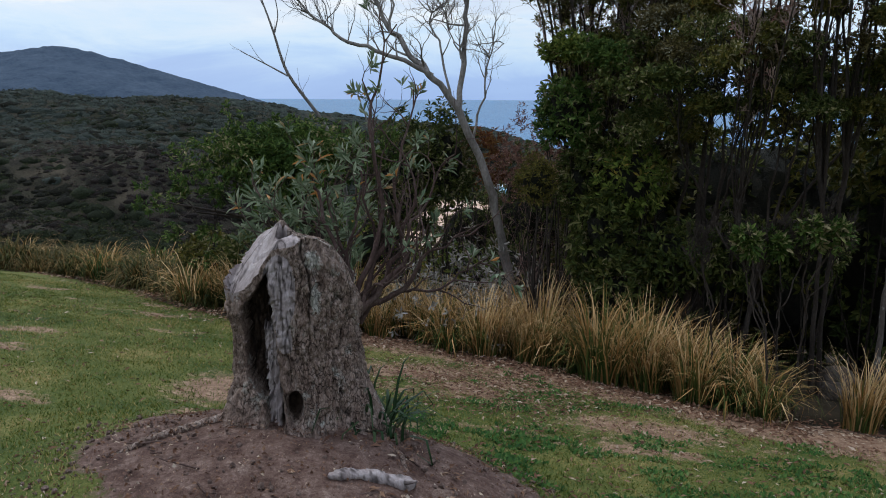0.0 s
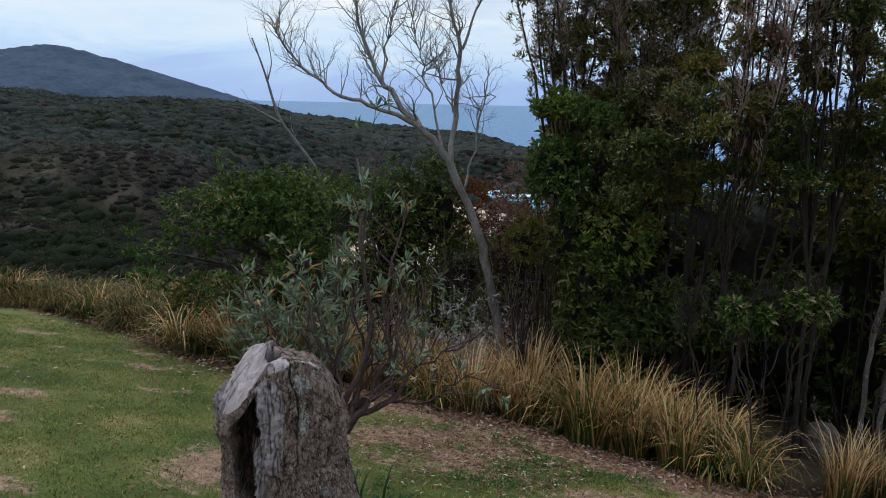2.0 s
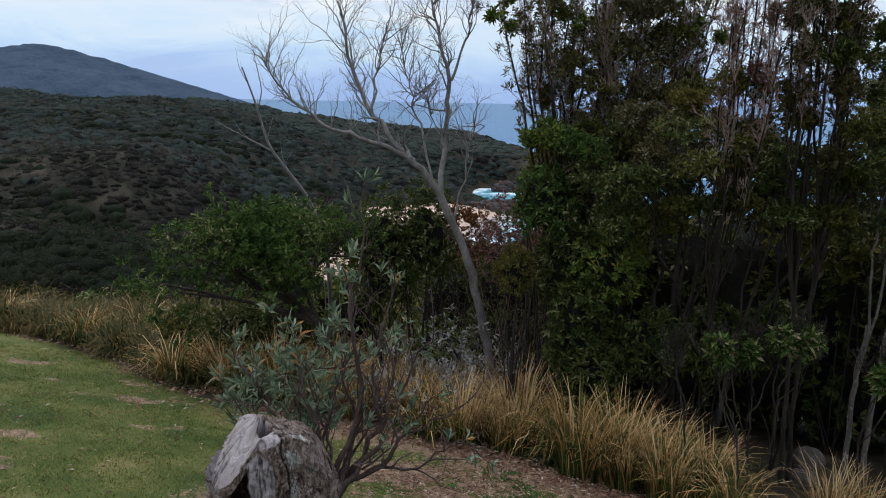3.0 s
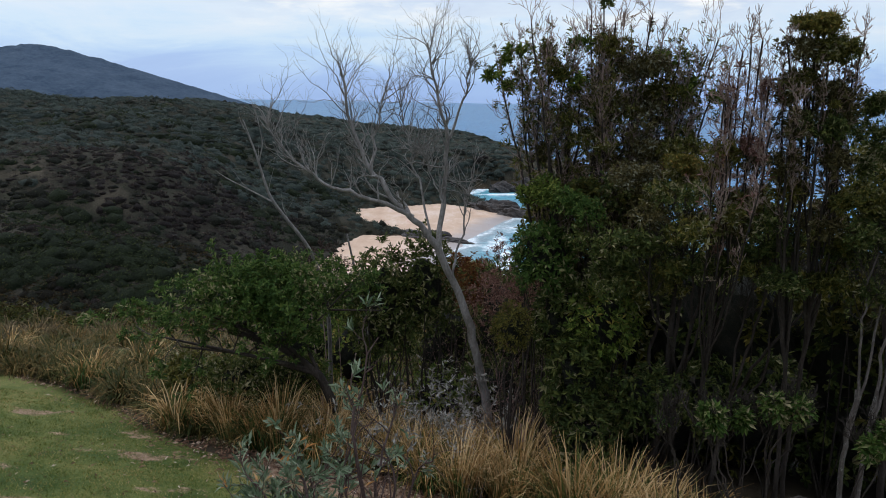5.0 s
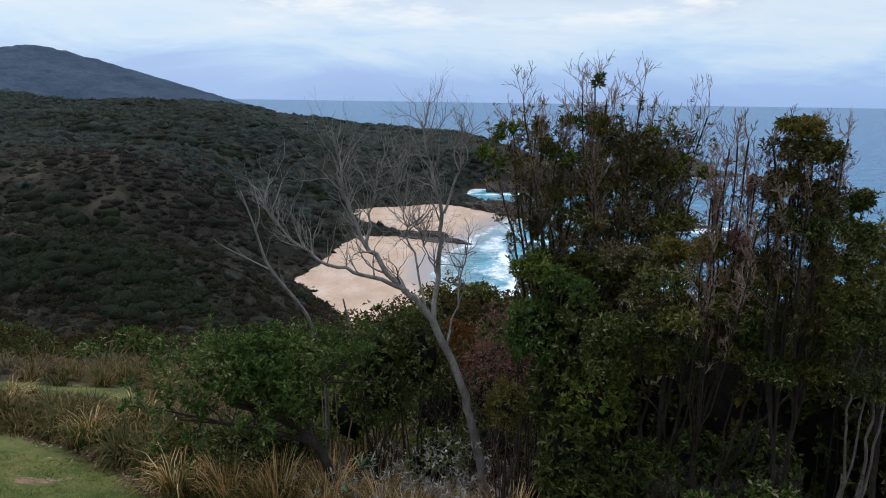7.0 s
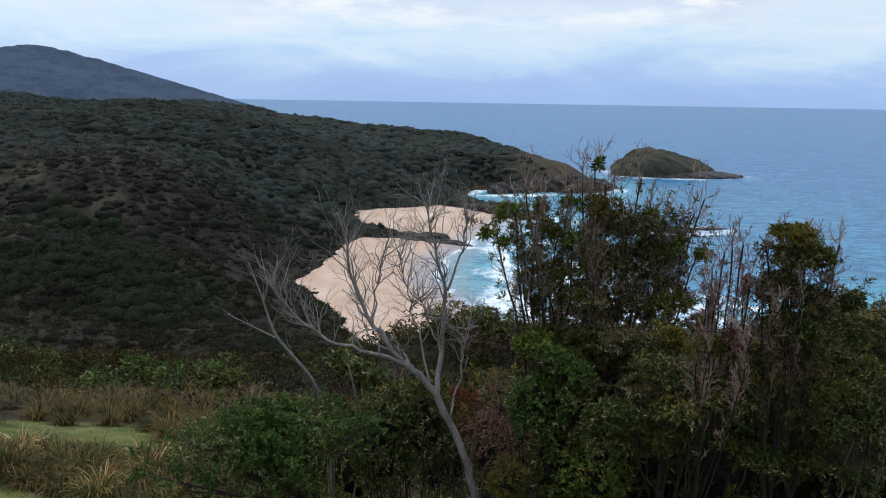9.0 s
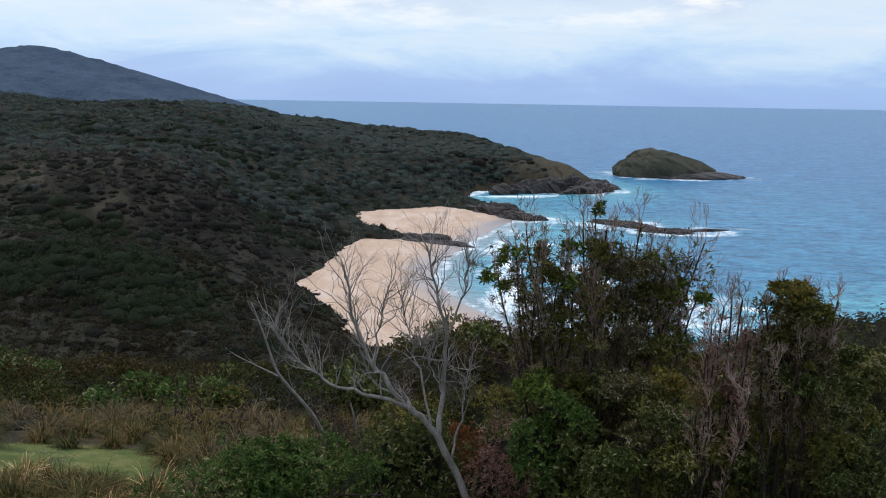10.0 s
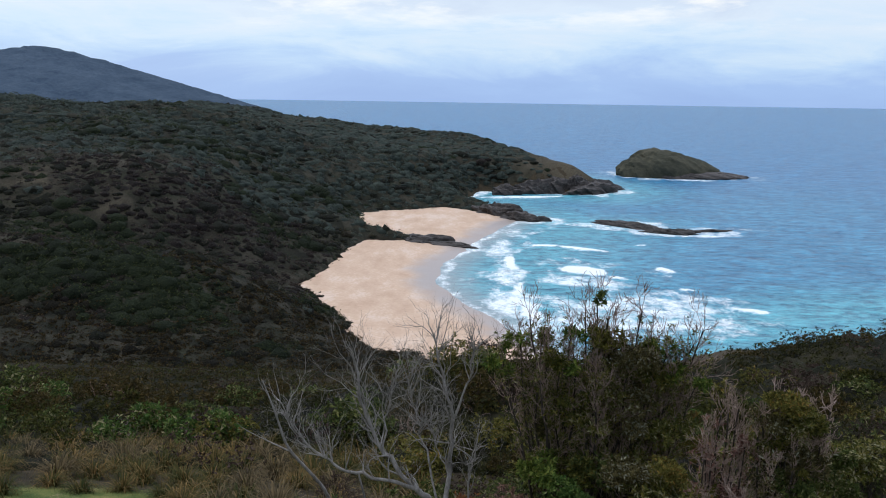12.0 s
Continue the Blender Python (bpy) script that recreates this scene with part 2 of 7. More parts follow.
def sea_material():
    m, nt, bsdf = material("sea_water", 0.32)
    p = nt.nodes.new("ShaderNodeNewGeometry").outputs["Position"]
    swell = tex(nt, "noise", 0.035, p, 6.0, 0.6, (1.0, 1.8, 1.0))
    chop = calc(nt, "MULTIPLY_ADD", tex(nt, "noise", 0.11, p, 8.0, 0.8, (1.0, 1.7, 1.0)), 0.55, calc(nt, "MULTIPLY", tex(nt, "noise", 0.055, p, 10.0, 0.9, (0.55, 1.9, 1.0)), 0.45))
    deep = ramp(nt, swell, [(0.30, (0.012, 0.092, 0.205)), (0.70, (0.028, 0.160, 0.315))])
    shal = ramp(nt, swell, [(0.30, (0.042, 0.205, 0.285)), (0.70, (0.085, 0.31, 0.39))])
    col = blend(nt, attr(nt, "shallow"), deep, shal)
    # bright and dark sides of the wavelets, put into the water's colour
    ripple_shade = ramp(nt, chop, [(0.42, (0.24, 0.32, 0.42)), (0.58, (2.0, 1.85, 1.65))])
    col = blend(nt, 0.9, col, ripple_shade, "MULTIPLY")
    sandy = calc(nt, "MULTIPLY", attr(nt, "swash"), 0.75)
    col = blend(nt, sandy, col, (0.30, 0.32, 0.32))
    lace = calc(nt, "MULTIPLY_ADD", tex(nt, "noise", 0.065, p, 8.0, 0.75, (1.3, 0.9, 1.0)), 0.65, calc(nt, "MULTIPLY", tex(nt, "noise", 0.45, p, 6.0, 0.8, (1.0, 0.8, 1.0)), 0.35))
    fn = calc(nt, "MULTIPLY_ADD", calc(nt, "SUBTRACT", lace, 0.5), 2.6, attr(nt, "foam"))
    foam = calc(nt, "MULTIPLY_ADD", calc(nt, "SUBTRACT", fn, 0.46), 2.6, 0.0, True)
    caps = tex(nt, "noise", 0.12, p, 6.0, 0.75, (0.6, 1.6, 1.0))
    cap = calc(nt, "MULTIPLY", calc(nt, "SUBTRACT", caps, 0.675), 14.0, 0.0, True)
    foam = calc(nt, "MAXIMUM", foam, calc(nt, "MULTIPLY", cap, 0.55))
    col = blend(nt, foam, col, (0.80, 0.84, 0.85))
    nt.links.new(col, bsdf.inputs["Base Color"])
    nt.links.new(calc(nt, "MULTIPLY_ADD", foam, 0.5, 0.36), bsdf.inputs["Roughness"])
    bsdf.inputs["Specular IOR Level"].default_value = 0.22
    relief(nt, bsdf, calc(nt, "MULTIPLY_ADD", chop, 0.6, calc(nt, "MULTIPLY", swell, 2.0)), 0.9, 1.6)
    return m


def sand_material():
    m, nt, bsdf = material("beach_sand", 0.9)
    p = nt.nodes.new("ShaderNodeNewGeometry").outputs["Position"]
    a, b = tex(nt, "noise", 0.05, p, 5.0, 0.6, (1.6, 0.7, 1.0)), tex(nt, "noise", 0.6, p, 4.0)
    dry = ramp(nt, calc(nt, "MULTIPLY_ADD", b, 0.3, calc(nt, "MULTIPLY", a, 0.7)),
               [(0.32, (0.43, 0.285, 0.190)), (0.52, (0.53, 0.370, 0.260)), (0.66, (0.66, 0.50, 0.385))])
    wet = calc(nt, "MULTIPLY_ADD", calc(nt, "SUBTRACT", a, 0.5), 0.8, attr(nt, "wet"), True)
    nt.links.new(blend(nt, wet, dry, (0.33, 0.27, 0.235)), bsdf.inputs["Base Color"])
    nt.links.new(calc(nt, "MULTIPLY_ADD", wet, -0.55, 0.9), bsdf.inputs["Roughness"])
    relief(nt, bsdf, b, 0.4, 0.2)
    return m


def woods_material(name, stops, scale, relief_depth=0.0, bump=0.6):
    """Far crowns: colour by crown and by leaf clump, drifting over the hill; dry grass where it opens."""
    m, nt, bsdf = material(name, 0.95)
    p = nt.nodes.new("ShaderNodeNewGeometry").outputs["Position"]
    clump = tex(nt, "noise", scale, p, 5.0, 0.75)
    slow = tex(nt, "noise", 0.016, p, 4.0, 0.65)
    fac = calc(nt, "MULTIPLY_ADD", attr(nt, "tone"), 0.24, calc(nt, "MULTIPLY_ADD", clump, 0.36, calc(nt, "MULTIPLY", slow, 0.40)))
    col = ramp(nt, fac, stops)
    if 0.5 < scale < 3.0:
        dead = calc(nt, "MULTIPLY", calc(nt, "SUBTRACT", tex(nt, "noise", 0.028, p, 5.0, 0.7), 0.50), 5.0, 0.0, True)
        fresh = calc(nt, "MULTIPLY", calc(nt, "SUBTRACT", tex(nt, "noise", 0.045, p, 5.0, 0.7, (1.0, 1.3, 1.0)), 0.54), 6.0, 0.0, True)
        col = blend(nt, calc(nt, "MULTIPLY", dead, 0.55), col, ramp(nt, clump, [(0.35, (0.012, 0.009, 0.007)), (0.65, (0.060, 0.044, 0.030))]))
        col = blend(nt, calc(nt, "MULTIPLY", fresh, 0.5), col, ramp(nt, clump, [(0.35, (0.010, 0.017, 0.007)), (0.65, (0.046, 0.062, 0.024))]))
    dry = ramp(nt, clump, [(0.35, (0.050, 0.044, 0.030)), (0.65, (0.125, 0.102, 0.070))])
    col = blend(nt, attr(nt, "open"), col, dry)
    nt.links.new(col, bsdf.inputs["Base Color"])
    bsdf.inputs["Specular IOR Level"].default_value = 0.08
    if relief_depth:
        relief(nt, bsdf, clump, bump, relief_depth)
    return m


def crown_material(name, stops):
    """Far tree crowns: one colour a crown, broken by leaf clumps, with a clumpy relief."""
    m, nt, bsdf = material(name, 0.9)
    g = nt.nodes.new("ShaderNodeNewGeometry")
    clump, slow = tex(nt, "noise", 1.5, g.outputs["Position"], 4.0, 0.75), tex(nt, "noise", 0.03, g.outputs["Position"], 3.0, 0.6)
    fac = calc(nt, "MULTIPLY_ADD", g.outputs["Random Per Island"], 0.40, calc(nt, "MULTIPLY_ADD", calc(nt, "SUBTRACT", clump, 0.5), 2.6, calc(nt, "MULTIPLY_ADD", calc(nt, "SUBTRACT", slow, 0.5), 1.0, 0.28)), True)
    nt.links.new(ramp(nt, fac, stops), bsdf.inputs["Base Color"])
    bsdf.inputs["Specular IOR Level"].default_value = 0.1
    relief(nt, bsdf, clump, 1.0, 1.4)
    return m


def bark_material(name, stops, scale=9.0, lichen=0.0, fissured=False, crackle=0.0):
    m, nt, bsdf = material(name, 0.9)
    p = place(nt, True)
    a = tex(nt, "noise", scale, p, 6.0, 0.65, (1.0, 1.0, 0.32))
    b = tex(nt, "noise", scale * 6, p, 4.0, 0.6, (1.0, 1.0, 0.5))
    col = ramp(nt, calc(nt, "MULTIPLY_ADD", b, 0.4, calc(nt, "MULTIPLY", a, 0.6)), stops)
    if lichen:
        s = tex(nt, "noise", 7.0, p, 5.0, 0.7)
        col = blend(nt, calc(nt, "MULTIPLY", calc(nt, "SUBTRACT", s, 1.0 - lichen), 9.0, 0.0, True), col, (0.42, 0.42, 0.37))
    edge = None
    if fissured:
        pale = calc(nt, "MULTIPLY_ADD", calc(nt, "SUBTRACT", tex(nt, "noise", 34.0, p, 4.0, 0.7), 0.5), 1.6, attr(nt, "lichen"))
        col = blend(nt, calc(nt, "MULTIPLY", calc(nt, "SUBTRACT", pale, 0.45), 5.0, 0.0, True), col, (0.44, 0.42, 0.37))
    if crackle:
        bend = nt.nodes.new("ShaderNodeVectorMath")
        bend.operation = "MULTIPLY_ADD"
        wob = nt.nodes.new("ShaderNodeTexNoise")
        wob.inputs["Scale"].default_value = 9.0
        nt.links.new(p, wob.inputs["Vector"])
        nt.links.new(wob.outputs["Color"], bend.inputs[0])
        bend.inputs[1].default_value = (0.09, 0.09, 0.09)
        nt.links.new(p, bend.inputs[2])
        squash = nt.nodes.new("ShaderNodeMapping")
        squash.inputs["Scale"].default_value = (1.0, 1.0, 0.42)
        nt.links.new(bend.outputs[0], squash.inputs[0])
        cells = nt.nodes.new("ShaderNodeTexVoronoi")
        cells.feature = "DISTANCE_TO_EDGE"
        cells.inputs["Scale"].default_value = 46.0
        nt.links.new(squash.outputs[0], cells.inputs["Vector"])
        edge = calc(nt, "MULTIPLY_ADD", cells.outputs["Distance"], -11.0, 1.0, True)
        patchy = calc(nt, "MULTIPLY", calc(nt, "SUBTRACT", tex(nt, "noise", 8.0, p, 4.0, 0.6), 0.28), 3.5, 0.0, True)
        edge = calc(nt, "MULTIPLY", edge, patchy)
        col = blend(nt, calc(nt, "MULTIPLY", edge, crackle), col, (0.022, 0.015, 0.012))
    # darkens the cracks, and the torn hole in place of its shade
    if fissured:
        col = blend(nt, calc(nt, "MULTIPLY", attr(nt, "fissure"), 0.8), col, (0.020, 0.014, 0.012))
    nt.links.new(col, bsdf.inputs["Base Color"])
    bsdf.inputs["Specular IOR Level"].default_value = 0.2
    bump = calc(nt, "ADD", a, b)
    if edge is not None:
        bump = calc(nt, "MULTIPLY_ADD", edge, -0.8, bump)
    relief(nt, bsdf, bump, 0.9, 0.014)
    return m


MAT = {
    "ground": ground_material(),
    "sea": sea_material(),
    "sand": sand_material(),
    # scrub floor, darkened so gaps between the mounds look shaded
    "scrub": woods_material("shaded_slope_canopy", [(0.36, (0.008, 0.008, 0.005)), (0.47, (0.016, 0.016, 0.009)), (0.57, (0.029, 0.026, 0.014)), (0.68, (0.050, 0.040, 0.025))], 2.6, 0.4, 1.0),
    "woods": woods_material("hillside_canopy", [(0.38, (0.016, 0.016, 0.012)), (0.48, (0.026, 0.026, 0.018)), (0.57, (0.040, 0.038, 0.027)), (0.67, (0.066, 0.058, 0.044))], 1.3, 1.0, 1.0),
    # near-black, for the lumps that stand in for shade inside shrubs
    "core": rough_material("core_shade", [(0.35, (0.006, 0.007, 0.004)), (0.55, (0.018, 0.019, 0.010)), (0.72, (0.040, 0.032, 0.020))], 9.0, bump=1.0, depth=0.08),
    # forest with the blue haze of distance put into its colour
    "mountain": woods_material("hazed_mountain_canopy", [(0.30, (0.036, 0.058, 0.088)), (0.45, (0.064, 0.092, 0.128)), (0.60, (0.108, 0.138, 0.160))], 0.09, 8.0),
    "heath": woods_material("headland_heath", [(0.22, (0.0275, 0.0300, 0.0228)), (0.38, (0.0550, 0.0550, 0.0396)), (0.55, (0.1125, 0.1000, 0.0696))], 0.12, 2.0),
    "rock": rough_material("wet_dark_rock", [(0.30, (0.014, 0.012, 0.011)), (0.50, (0.045, 0.038, 0.034)), (0.70, (0.12, 0.10, 0.09))], 0.12, rough=0.6, bump=0.8, depth=1.0),
    "boulder": rough_material("lichened_boulder", [(0.30, (0.0350, 0.0286, 0.0231)), (0.50, (0.0840, 0.0680, 0.0548)), (0.70, (0.1750, 0.1496, 0.1254))], 5.0, local=True, bump=0.7, depth=0.03),
    "clod": rough_material("soil_clod", [(0.30, (0.045, 0.028, 0.022)), (0.50, (0.12, 0.08, 0.064)), (0.70, (0.24, 0.18, 0.15))], 30.0),
    "stump_bark": bark_material("stump_bark", [(0.28, (0.070, 0.044, 0.034)), (0.42, (0.180, 0.124, 0.098)), (0.54, (0.300, 0.225, 0.185)), (0.68, (0.48, 0.41, 0.35))], 20.0, 0.42, True, 0.85),
    "cut_wood": bark_material("weathered_cut_wood", [(0.30, (0.17, 0.135, 0.125)), (0.48, (0.31, 0.265, 0.255)), (0.66, (0.48, 0.43, 0.42))], 9.0, 0.0, True),
    # brown decayed wood, darkened further for the shade in the hollow
    "inner_wood": bark_material("shaded_hollow_wood", [(0.32, (0.020, 0.012, 0.009)), (0.48, (0.062, 0.041, 0.031)), (0.66, (0.155, 0.115, 0.092))], 8.0, 0.0, True),
    "grey_bark": bark_material("bare_grey_bark", [(0.30, (0.0792, 0.0696, 0.0625)), (0.48, (0.1872, 0.1704, 0.1526)), (0.66, (0.3384, 0.3124, 0.2911))], 6.0),
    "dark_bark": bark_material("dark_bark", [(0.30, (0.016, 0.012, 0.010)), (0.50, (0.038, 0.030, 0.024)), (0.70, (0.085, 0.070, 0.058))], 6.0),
    "pale_bark": bark_material("pale_banksia_bark", [(0.30, (0.045, 0.037, 0.031)), (0.50, (0.11, 0.093, 0.08)), (0.70, (0.24, 0.215, 0.19))], 7.0, 0.4),
    "brown_twig": bark_material("pinkish_brown_twigs", [(0.30, (0.1365, 0.0939, 0.0768)), (0.50, (0.2795, 0.1989, 0.1656)), (0.70, (0.4680, 0.3538, 0.3000))], 4.0),
    "leaf_pale": leaf_material("withered_leaf", [(0.0, (0.15, 0.14, 0.115)), (0.5, (0.30, 0.28, 0.24)), (1.0, (0.46, 0.44, 0.39))], 0.7, 0.15, 0.05),
    "red_twig": bark_material("reddish_twigs", [(0.30, (0.1820, 0.1014, 0.0884)), (0.50, (0.3500, 0.2080, 0.1794)), (0.70, (0.5600, 0.3770, 0.3380))], 4.0),
    "stem": bark_material("sapling_stem", [(0.30, (0.036, 0.022, 0.018)), (0.50, (0.085, 0.054, 0.046)), (0.70, (0.18, 0.135, 0.118))], 12.0),
    "leaf_dark": leaf_material("dark_green_leaf", [(0.0, (0.0287, 0.0418, 0.0120)), (0.5, (0.0678, 0.0898, 0.0240)), (0.86, (0.1334, 0.1408, 0.0376)), (1.0, (0.2990, 0.2652, 0.1520))]),
    "leaf_mid": leaf_material("mid_green_leaf", [(0.0, (0.0420, 0.0690, 0.0144)), (0.5, (0.1124, 0.1600, 0.0296)), (0.95, (0.2237, 0.2440, 0.0544)), (1.0, (0.3024, 0.2250, 0.0552))]),
    "leaf_green": leaf_material("fresh_green_leaf", [(0.0, (0.0287, 0.0600, 0.0135)), (0.5, (0.0644, 0.1120, 0.0248)), (0.86, (0.1288, 0.1750, 0.0420)), (1.0, (0.2990, 0.2600, 0.1425))]),
    "leaf_olive": leaf_material("olive_leaf", [(0.0, (0.0367, 0.0460, 0.0112)), (0.5, (0.0972, 0.1010, 0.0232)), (0.86, (0.1739, 0.1440, 0.0328)), (1.0, (0.2808, 0.2600, 0.1520))]),
    "leaf_bronze": leaf_material("brown_olive_leaf", [(0.0, (0.034, 0.030, 0.012)), (0.5, (0.082, 0.070, 0.026)), (0.86, (0.14, 0.112, 0.044)), (1.0, (0.26, 0.26, 0.19))]),
    "leaf_gold": leaf_material("yellow_olive_leaf", [(0.0, (0.045, 0.048, 0.012)), (0.5, (0.115, 0.105, 0.024)), (0.95, (0.18, 0.150, 0.036)), (1.0, (0.22, 0.14, 0.036))]),
    "leaf_grey": leaf_material("grey_green_leaf", [(0.0, (0.074, 0.108, 0.060)), (0.5, (0.162, 0.210, 0.122)), (0.95, (0.288, 0.330, 0.222)), (1.0, (0.456, 0.216, 0.072))]),
    "leaf_brown": leaf_material("red_brown_leaf", [(0.0, (0.0945, 0.0450, 0.0350)), (0.5, (0.1890, 0.0975, 0.0750)), (1.0, (0.3510, 0.2125, 0.1688))]),
    "leaf_rust": leaf_material("rusty_leaf", [(0.0, (0.075, 0.024, 0.010)), (0.5, (0.15, 0.050, 0.018)), (1.0, (0.20, 0.115, 0.036))]),
    "tussock": leaf_material("tussock_blade", [(0.0, (0.028, 0.056, 0.013)), (0.40, (0.090, 0.108, 0.028)), (0.58, (0.25, 0.135, 0.045)), (0.85, (0.46, 0.285, 0.115)), (1.0, (0.68, 0.48, 0.25))], 0.7, 0.12, 0.2, 0.1, 0.35, 0.75),
    "tussock_green": leaf_material("green_tussock_blade", [(0.0, (0.0240, 0.0343, 0.0086)), (0.40, (0.0512, 0.0515, 0.0133)), (0.72, (0.0960, 0.0640, 0.0195)), (1.0, (0.1840, 0.1170, 0.0429))], 0.7, 0.25, 0.12, 0.08, 0.5),
    "tussock_brown": leaf_material("dead_tussock_blade", [(0.0, (0.0410, 0.0344, 0.0176)), (0.5, (0.0943, 0.0704, 0.0368)), (1.0, (0.1804, 0.1320, 0.0720))], 0.8, 0.2, 0.1, 0.05),
    # crown domes, coloured darker to stand for the shaded gaps
    "hill_dark": crown_material("hill_dark_shaded_crown", [(0.0, (0.0065, 0.0071, 0.0050)), (0.45, (0.0111, 0.0121, 0.0081)), (0.75, (0.0158, 0.0169, 0.0108)), (1.0, (0.0249, 0.0249, 0.0172))]),
    "hill_green": crown_material("hill_green_shaded_crown", [(0.0, (0.0067, 0.0097, 0.0048)), (0.45, (0.0124, 0.0178, 0.0082)), (0.75, (0.0186, 0.0257, 0.0116)), (1.0, (0.0310, 0.0388, 0.0174))]),
    "hill_brown": crown_material("hill_brown_shaded_crown", [(0.0, (0.0096, 0.0073, 0.0064)), (0.45, (0.0161, 0.0127, 0.0108)), (0.75, (0.0242, 0.0200, 0.0169)), (1.0, (0.0445, 0.0370, 0.0318))]),
    "hill_olive": crown_material("hill_olive_shaded_crown", [(0.0, (0.0062, 0.0056, 0.0033)), (0.45, (0.0120, 0.0106, 0.0062)), (0.75, (0.0183, 0.0158, 0.0084)), (1.0, (0.0317, 0.0250, 0.0142))]),
    # paler and greyer than the others: distance haze in the base colour
    "hill_grey": crown_material("hill_hazed_shaded_crown", [(0.0, (0.0238, 0.0320, 0.0278)), (0.45, (0.0365, 0.0472, 0.0392)), (0.75, (0.0484, 0.0605, 0.0485)), (1.0, (0.0731, 0.0847, 0.0660))]),
    # leaf sprays of the same crowns, coloured lighter as their sunlit edges
    "hill_dark_leaf": leaf_material("hill_dark_lit_spray", [(0.0, (0.0171, 0.0185, 0.0104)), (0.45, (0.0292, 0.0313, 0.0171)), (0.75, (0.0414, 0.0441, 0.0227)), (1.0, (0.0656, 0.0647, 0.0360))], 0.8, 0.35, 0.1, 0.08),
    "hill_green_leaf": leaf_material("hill_green_lit_spray", [(0.0, (0.0171, 0.0222, 0.0088)), (0.45, (0.0314, 0.0405, 0.0151)), (0.75, (0.0469, 0.0587, 0.0214)), (1.0, (0.0782, 0.0887, 0.0321))], 0.8, 0.35, 0.1, 0.08),
    "hill_brown_leaf": leaf_material("hill_brown_lit_spray", [(0.0, (0.0247, 0.0172, 0.0143)), (0.45, (0.0413, 0.0298, 0.0242)), (0.75, (0.0621, 0.0469, 0.0376)), (1.0, (0.1141, 0.0869, 0.0707))], 0.8, 0.35, 0.1, 0.08),
    "hill_olive_leaf": leaf_material("hill_olive_lit_spray", [(0.0, (0.0176, 0.0127, 0.0050)), (0.45, (0.0339, 0.0241, 0.0094)), (0.75, (0.0515, 0.0359, 0.0129)), (1.0, (0.0895, 0.0569, 0.0215))], 0.8, 0.35, 0.1, 0.08),
    "hill_grey_leaf": leaf_material("hill_hazed_lit_spray", [(0.0, (0.0352, 0.0463, 0.0398)), (0.45, (0.0540, 0.0683, 0.0562)), (0.75, (0.0717, 0.0875, 0.0694)), (1.0, (0.1084, 0.1227, 0.0945))], 0.8, 0.35, 0.1, 0.08),
    "scrub_green": leaf_material("slope_green_leaf", [(0.0, (0.0167, 0.0188, 0.0046)), (0.5, (0.0438, 0.0462, 0.0100)), (0.95, (0.0868, 0.0781, 0.0184)), (1.0, (0.1283, 0.0813, 0.0229))]),
    "scrub_dark": leaf_material("slope_dark_leaf", [(0.0, (0.0136, 0.0147, 0.0049)), (0.5, (0.0306, 0.0316, 0.0097)), (1.0, (0.0596, 0.0544, 0.0173))]),
    "scrub_olive": leaf_material("slope_olive_leaf", [(0.0, (0.0228, 0.0182, 0.0058)), (0.5, (0.0553, 0.0420, 0.0126)), (1.0, (0.1018, 0.0700, 0.0242))]),
    "scrub_brown": leaf_material("slope_brown_leaf", [(0.0, (0.0266, 0.0168, 0.0130)), (0.5, (0.0577, 0.0378, 0.0302)), (1.0, (0.1110, 0.0805, 0.0662))], 0.8, 0.3, 0.1, 0.05),
    "strap": leaf_material("dark_strap_leaf", [(0.0, (0.012, 0.030, 0.012)), (0.6, (0.030, 0.062, 0.026)), (1.0, (0.060, 0.090, 0.040))], 0.35, 0.1),
    "weed": leaf_material("lawn_weed", [(0.0, (0.020, 0.060, 0.014)), (0.5, (0.040, 0.105, 0.022)), (0.85, (0.075, 0.150, 0.036)), (1.0, (0.16, 0.21, 0.08))], 0.6, 0.3),
    "blade": leaf_material("lawn_blade", [(0.0, (0.048, 0.080, 0.014)), (0.45, (0.105, 0.140, 0.026)), (0.75, (0.20, 0.185, 0.046)), (1.0, (0.44, 0.33, 0.15))], 0.6, 0.4),
    "litter": leaf_material("fallen_leaf", [(0.0, (0.055, 0.028, 0.018)), (0.45, (0.145, 0.075, 0.046)), (0.82, (0.25, 0.155, 0.100)), (1.0, (0.46, 0.38, 0.29))], 0.7, 0.1, 0.05),
}

# ---- lie of the land ----
# foot of the scrub along the coast, from the near shore to the headland and back behind the ridge
COAST = [(500, 470), (203, 405), (108, 362), (60, 335), (0, 322), (-38, 338), (-54, 365), (-84, 422), (-97, 450), (-92, 502), (-88, 556), (-82, 585),
         (-48, 594), (-30, 600), (-62, 616), (-92, 650), (-102, 714), (-77, 730), (-34, 754), (2, 738), (26, 722), (14, 760), (-10, 800), (-18, 850),
         (-4, 905), (27, 912), (63, 903), (112, 901), (136, 935), (120, 990), (60, 1090), (-50, 1240), (-300, 1500), (-3000, 1750), (-3000, -300), (500, -300)]
# crest of the ridge behind the bay: x, y, height
RIDGE = [(-900, 560, 4), (-457, 775, -9), (-427, 960, -28), (-408, 1180, -27), (-296, 1215, -41), (-167, 1190, -56), (-59, 1128, -57), (1, 1080, -59), (50, 1030, -73), (94, 975, -86), (124, 945, -94)]


